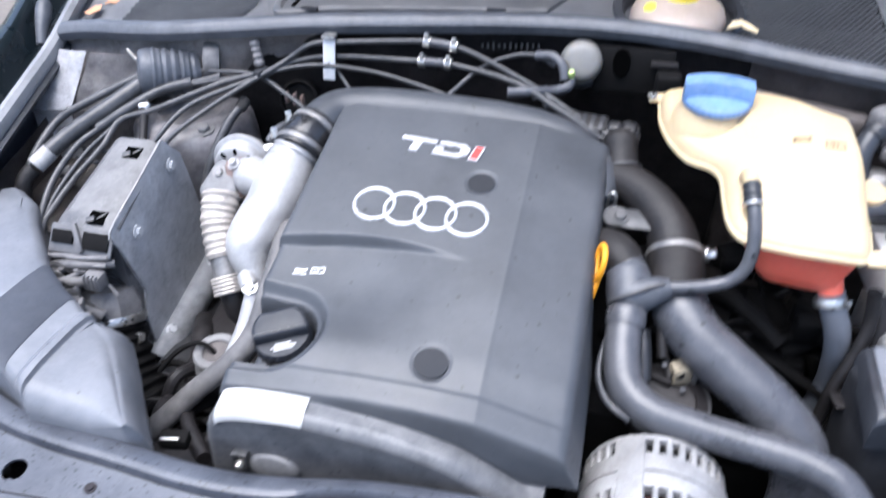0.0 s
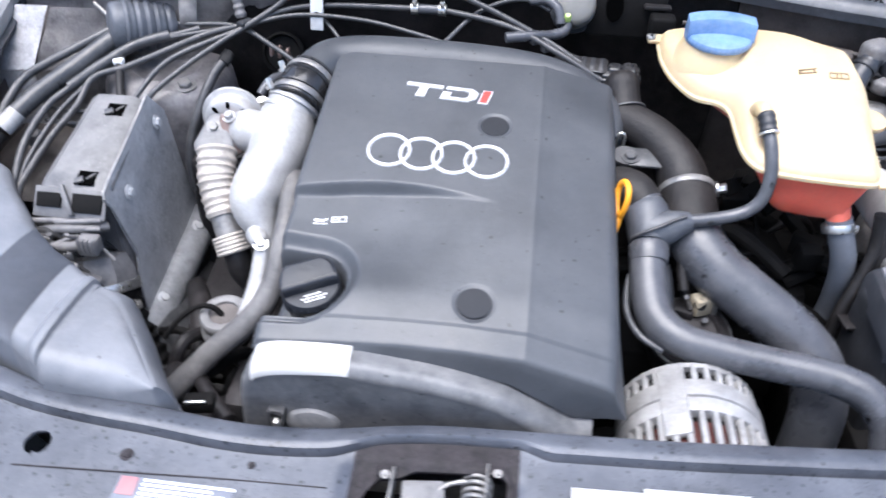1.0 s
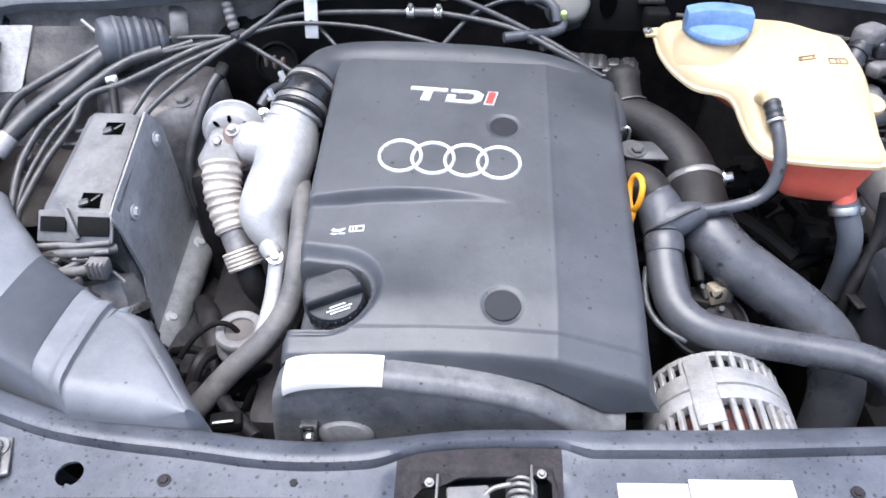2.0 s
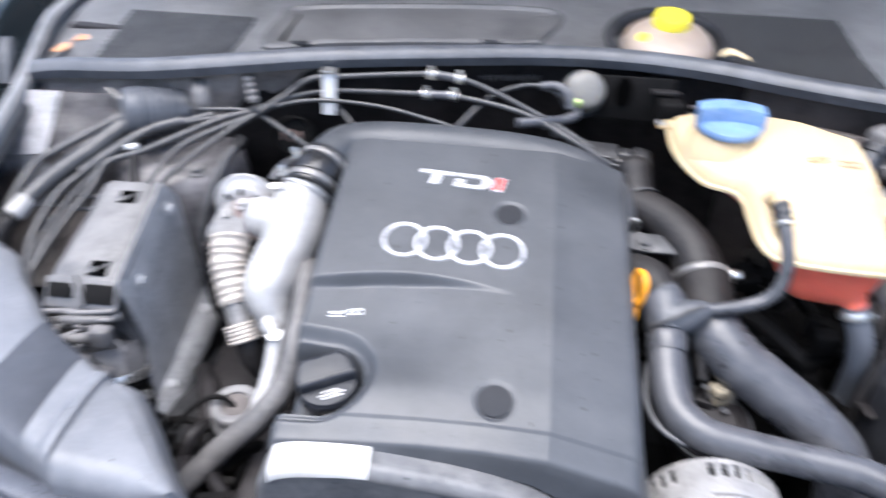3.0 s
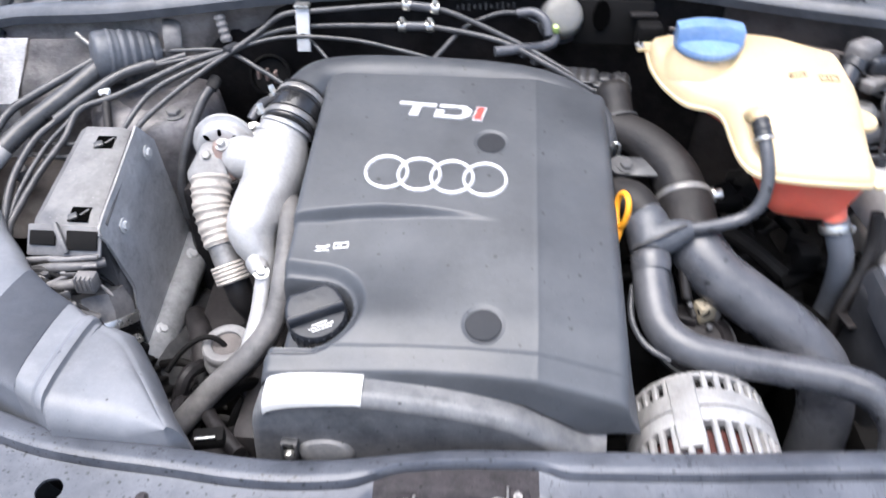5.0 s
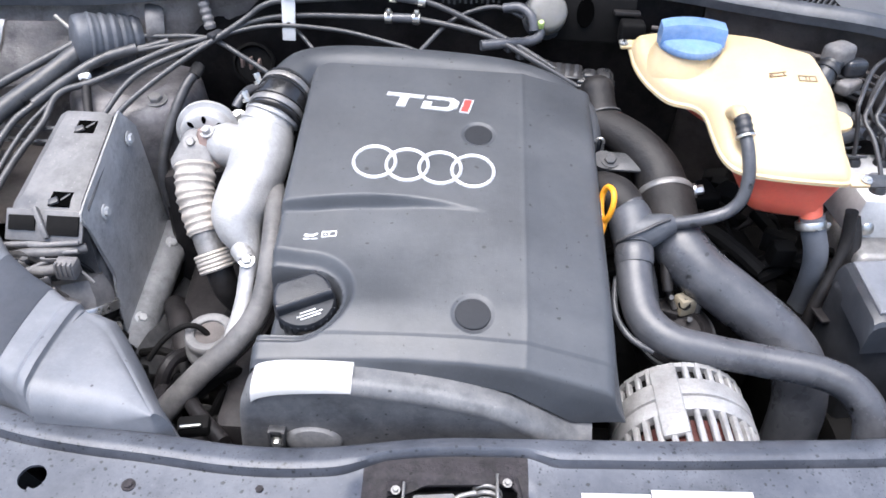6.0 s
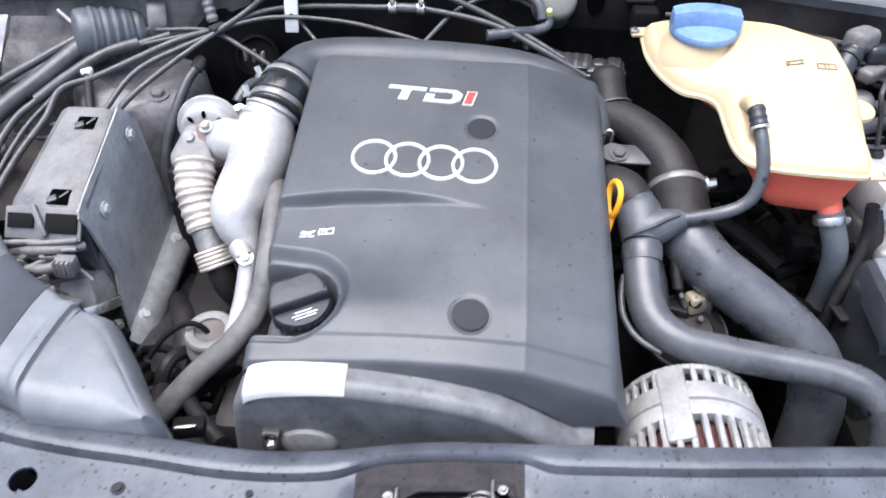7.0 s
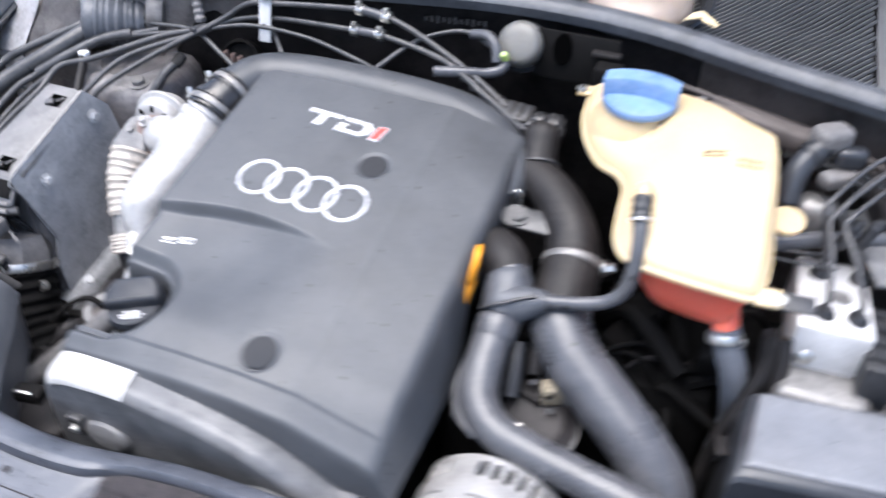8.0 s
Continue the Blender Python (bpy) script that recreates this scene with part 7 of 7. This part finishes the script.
for x, y, z in ((0.17, 0.953, 0.975), (0.27, 0.922, 0.972)):
    part("wire_clip", box((x, y, z), (0.010, 0.010, 0.030), 0.002), BOX, bw)

# ---- bonnet lock in the front panel ----
lk = thing("bonnet_lock", "greasy metal bonnet lock with a coil spring", "bonnet lock", at=(-0.15, 0.35, 0.79))
part("back_plate", box((-0.153, 0.33, 0.765), (0.125, 0.10, 0.004), 0.001), SHADEBLACK, lk)
part("slide_plate", box((-0.158, 0.353, 0.806), (0.036, 0.026, 0.010), 0.0025, Matrix.Rotation(0.12, 4, "Z")), RINGGREY, lk)
part("slide_tongue", box((-0.148, 0.340, 0.803), (0.020, 0.008, 0.005), 0.0015), STEEL, lk)
part("lower_bar", box((-0.162, 0.337, 0.801), (0.050, 0.010, 0.008), 0.002), RUST, lk, "brownish greasy bar")
part("side_plate", box((-0.1845, 0.352, 0.8085), (0.0022, 0.036, 0.022), 0.0008), WORN, lk)
part("side_plate", box((-0.1065, 0.368, 0.8095), (0.0022, 0.030, 0.022), 0.0008), WORN, lk)
part("gear_block", box((-0.139, 0.348, 0.800), (0.022, 0.016, 0.012), 0.003), BLACK, lk)
helix = [(-0.1140 + 0.0115 * math.cos(a), 0.354 + 0.0021 * a / 2 - 0.014, 0.802 + 0.0115 * math.sin(a)) for a in np.arange(0, 2 * math.pi * 5.5, 0.35)]
part("coil_spring", rings_to_bm(tube_rings(np.array(helix), 0.0021, 8)), WORN, lk, "worn coil spring")
part("spring_arm", tube([(-0.124, 0.368, 0.812), (-0.138, 0.364, 0.811), (-0.146, 0.357, 0.809), (-0.152, 0.346, 0.806)], 0.0022, 8), WORN, lk)
for x, y in ((-0.192, 0.366), (-0.099, 0.3795)):
    tab = part("mount_tab", box((x, y, 0.8165), (0.013, 0.010, 0.0025), 0.0008, Matrix.Rotation(0.1, 4, "Z")), DARKPAINT, lk)
    part("mount_bolt", bolt((x + 0.001, y - 0.004, 0.8170), (0, -0.2, 1), 0.0025, 0.0035, washer=True), WORN, tab, "bright bolt head")

# ---- things on the front panel ----
for k, (x0, x1) in enumerate(((-0.037, 0.021), (0.022, 0.108))):
    y0, y1 = 0.320, 0.368 + 0.004 * k
    rows = [[(x, y + 0.045 * (x + 0.037), 0.8225 - 0.1 * (0.3875 - y) - 0.0) for y in np.linspace(y0, y1, 5)] for x in np.linspace(x0, x1, 10)]
    sbm = rings_to_bm(rows, caps=False, closed=False)
    bmesh.ops.solidify(sbm, geom=sbm.faces[:], thickness=-0.0006)
    solo("paper_sticker", sbm, WHITE, "blank white paper sticker on the front panel", "sticker", group="stickers on the front panel")

# ---- scuttle: grilles, service lid, brake fluid reservoir, leaves ----


def scuttle_z(x, y):
    return lerp_curve((seal_y(x) + 0.03, 1.10, 1.25, 1.40), (seal_z(x) - 0.006, 1.028, 1.045, 1.06), y)


def grille(x0, x1, y0, y1, pitch, lean, name):
    """Fine slats leaning across an air inlet, over a dark opening."""
    bm = bmesh.new()
    L = y1 - y0
    for x in np.arange(x0 - lean * L, x1, pitch):
        pts = []
        for k in np.linspace(0, 1, 28):
            xx, yy = x + lean * L * k, y0 + L * k
            if x0 <= xx <= x1 and yy > seal_y(xx) + 0.026:
                pts.append((xx, yy, scuttle_z(xx, yy)))
        for a, b in zip(pts, pts[1:]):
            w = pitch * 0.24
            v = [bm.verts.new(q) for q in ((a[0] - w, a[1], a[2] + 0.0005), (b[0] - w, b[1], b[2] + 0.0005), (b[0] - w * 0.5, b[1], b[2] + 0.0045), (a[0] - w * 0.5, a[1], a[2] + 0.0045), (a[0] + w * 0.5, a[1], a[2] + 0.0045), (b[0] + w * 0.5, b[1], b[2] + 0.0045), (b[0] + w, b[1], b[2] + 0.0005), (a[0] + w, a[1], a[2] + 0.0005))]
            for q in ((0, 1, 2, 3), (3, 2, 5, 4), (4, 5, 6, 7)):
                bm.faces.new([v[i] for i in q])
    return tagged(part(name, bm, SCUTTLE, scuttle, "fine black plastic grille slats", smooth=False), kind="stuff")


grille(-0.718, -0.527, 0.955, 1.105, 0.0060, 0.6, "grille")
opening = []
for x in np.linspace(0.098, 0.338, 24):
    opening.append([(x, y, scuttle_z(x, y) + 0.0012) for y in np.linspace(seal_y(x) + 0.022, 1.232, 14)])
ob_ = rings_to_bm(opening, caps=False, closed=False)
bmesh.ops.solidify(ob_, geom=ob_.faces[:], thickness=-0.0008)
part("grille_opening", ob_, SHADEBLACK, scuttle, "dark air inlet below the grille")
grille(0.100, 0.336, 0.96, 1.23, 0.0078, 0.59, "grille")
# flat service lid with a raised rim
lid_o = [(-0.485, 1.0), (-0.40, 1.02), (-0.28, 1.045), (-0.13, 1.068), (-0.105, 1.09), (-0.10, 1.20), (-0.45, 1.16), (-0.495, 1.10)]
fine = [tuple(p) for p in smooth_outline(lid_o, 0.012)]
part("service_lid", slab(fine, [(0.0, -0.002), (0.0, 0.005), (0.004, 0.008), (0.010, 0.008), (0.014, 0.004), (0.03, 0.004)], lambda u, v, h: (u, v, scuttle_z(u, v) + h)), SCUTTLE, scuttle, "dusty black service lid")
for x, y in ((-0.437, 1.012), (-0.178, 1.058)):
    part("lid_clip", box((x, y, scuttle_z(x, y) + 0.006), (0.026, 0.010, 0.006), 0.0015), BLACK, scuttle)
res = thing("brake_fluid_reservoir", "milky brake fluid reservoir with a yellow cap", "reservoir", at=(0.075, 1.09, 1.0))
rm_ = frame_at((0.067, 1.088, 1.041), (0, -0.22, 1))
part("opening_rim", revolve([(0.072, -0.004), (0.086, -0.003), (0.088, 0.003), (0.085, 0.006), (0.076, 0.006), (0.073, 0.002), (0.072, -0.03)], rm_, 48, caps=False), BLACK, res, "black rubber rim")
part("opening_floor", revolve([(0.002, -0.0), (0.074, 0.0), (0.074, 0.002)], rm_ @ Matrix.Translation((0, 0, -0.022)), 40), SHADEBLACK, res, "dark opening")
part("tank_dome", revolve([(0.063, -0.02), (0.0635, -0.004), (0.060, 0.006), (0.050, 0.015), (0.034, 0.021), (0.003, 0.024)], rm_ @ Matrix.Translation((0, -0.006, 0)), 40), MILK, res)
part("yellow_cap", revolve([(0.022, 0.0), (0.0255, 0.002), (0.0250, 0.013), (0.023, 0.017), (0.003, 0.018)], rm_ @ Matrix.Translation((0.001, 0.008, 0.019)), 32), LEMON, res, "yellow screw cap")
part("sight_dot", revolve([(0.001, 0.0020), (0.0085, 0.0020), (0.009, -0.003)], rm_ @ Matrix.Translation((-0.038, -0.024, 0.0165)) @ Matrix.Rotation(-0.35, 4, "Y") @ Matrix.Rotation(0.25, 4, "X"), 20), LEMON, res, "yellow dot")


def leaf(name, pts, mat, label):
    bm = bmesh.new()
    lo = [bm.verts.new((x, y, z)) for x, y, z in pts]
    bm.faces.new(lo)
    ex = bmesh.ops.extrude_face_region(bm, geom=bm.faces[:])
    bmesh.ops.translate(bm, vec=(0, 0, 0.0012), verts=[g for g in ex["geom"] if isinstance(g, bmesh.types.BMVert)])
    solo(name, bm, mat, label, "leaf", group="dead leaves on the scuttle")


lz = 1.044
leaf("dead_leaf", [(0.126, 1.025, lz), (0.134, 1.042, lz + 0.004), (0.144, 1.046, lz + 0.006), (0.154, 1.038, lz + 0.004), (0.166, 1.027, lz), (0.163, 1.018, lz), (0.148, 1.022, lz + 0.004), (0.144, 1.030, lz + 0.004)], LEAFY, "pale dry dead leaf on the scuttle grille")
leaf("dead_leaf", [(-0.785, 0.985, 1.005), (-0.780, 1.005, 1.008), (-0.770, 1.010, 1.010), (-0.765, 0.995, 1.007), (-0.772, 0.98, 1.005)], LEAFRED, "reddish dead leaf scrap beside the seal")
leaf("dead_leaf", [(-0.772, 1.018, 1.008), (-0.768, 1.030, 1.012), (-0.761, 1.036, 1.014), (-0.755, 1.034, 1.010), (-0.757, 1.026, 1.008), (-0.764, 1.022, 1.010)], LEAFRED, "reddish dead leaf scrap beside the seal")

# ---- more on the front panel ----
part("panel_joint", tube([(-0.50, 0.3305, 0.8150), (-0.437, 0.333, 0.8165), (-0.319, 0.339, 0.8174), (-0.236, 0.3425, 0.8168)], 0.0007, 8), DARKPAINT, car, "dark joint between the front panels")
for x, y in ((-0.409, 0.351), (-0.302, 0.354), (0.16, 0.372)):
    solo("panel_screw", bolt((x, y, 0.8178), (0, -0.1, 1), 0.0036, 0.0026), DARKPAINT, "painted screw head in the front panel", "screw", group="front panel screws")
bk = thing("catch_plate", "bright zinc catch plate on the front corner", "catch plate", at=(-0.556, 0.363, 0.818))
bkp = part("plate", box((-0.556, 0.363, 0.8195), (0.024, 0.040, 0.004), 0.0015, Matrix.Rotation(0.35, 4, "Z")), WORN, bk)
part("ridge", box((-0.553, 0.358, 0.8235), (0.008, 0.034, 0.007), 0.001, Matrix.Rotation(0.35, 4, "Z")), WORN, bkp)
part("screw", bolt((-0.559, 0.372, 0.8215), (0, -0.1, 1), 0.0065, 0.006), WORN, bkp)
part("panel_joint", tube([(-0.645, 0.376, 0.8195), (-0.632, 0.371, 0.8190), (-0.603, 0.361, 0.8182), (-0.580, 0.351, 0.8172), (-0.578, 0.342, 0.8165)], 0.0008, 8), DARKPAINT, car, "dark joint between the front panels")
lab = thing("warning_label", "printed warning label with a red corner and unreadable lines", "label", at=(-0.35, 0.33, 0.82))
paper = part("paper", box((-0.357, 0.3195, 0.8158), (0.096, 0.024, 0.0012), 0.0003, Matrix.Rotation(0.1, 4, "X")), FILM, lab)
part("red_corner", box((-0.396, 0.3225, 0.8170), (0.014, 0.016, 0.0008), 0.0002, Matrix.Rotation(0.1, 4, "X")), PINK, paper, "faded red corner of the label")
rng = random.Random(21)
for k in range(5):
    u = -0.384
    while u < -0.316 - 0.012 * (k % 2):
        d = rng.uniform(0.003, 0.010)
        part("print_line", box((u + d / 2, 0.3290 - 0.0040 * k, 0.8176 - 0.0004 * k), (d, 0.0021, 0.0006), 0.0, Matrix.Rotation(0.1, 4, "X")), WHITE, paper, "unreadable printed line", smooth=False)
        u += d + rng.uniform(0.0008, 0.002)
# stamped number on the bulkhead, as bars
stamp = thing("stamped_plate", "row of small stamped marks on the bulkhead", "stamp", at=(-0.15, 0.99, 1.0))
for k in range(11):
    part("stamp_bar", box((-0.185 + 0.0075 * k, seal_y(-0.185 + 0.0075 * k) - 0.0045, 1.004 + 0.0005 * (k % 2)), (0.0030, 0.002, 0.0055 + 0.002 * (k * 7 % 3)), 0.0), DULL, stamp, smooth=False)
# hole in the bulkhead bracket
hb = thing("bulkhead_bracket", "dark grey bulkhead bracket with an oval hole", "bracket", at=(0.02, 0.97, 0.99))
hbp = part("plate", box((0.018, 0.975, 0.998), (0.10, 0.006, 0.058), 0.003, Matrix.Rotation(-0.15, 4, "X")), SHADEBLACK, hb)
part("oval_hole", revolve([(0.001, 0.0012), (0.0125, 0.0012), (0.0130, 0.0), (0.0130, -0.004)], frame_at((0.002, 0.9705, 1.008), (0, -1, 0.15)) @ Matrix.Diagonal((0.85, 1.45, 1, 1)), 28), HOLE, hbp, "dark oval hole")
part("buffer", box((0.062, 0.955, 0.992), (0.032, 0.026, 0.030), 0.005, segments=3), SHADEBLACK, hb)
part("pale_tab", box((0.055, 0.968, 1.012), (0.034, 0.012, 0.006), 0.002), HOSE, hb)
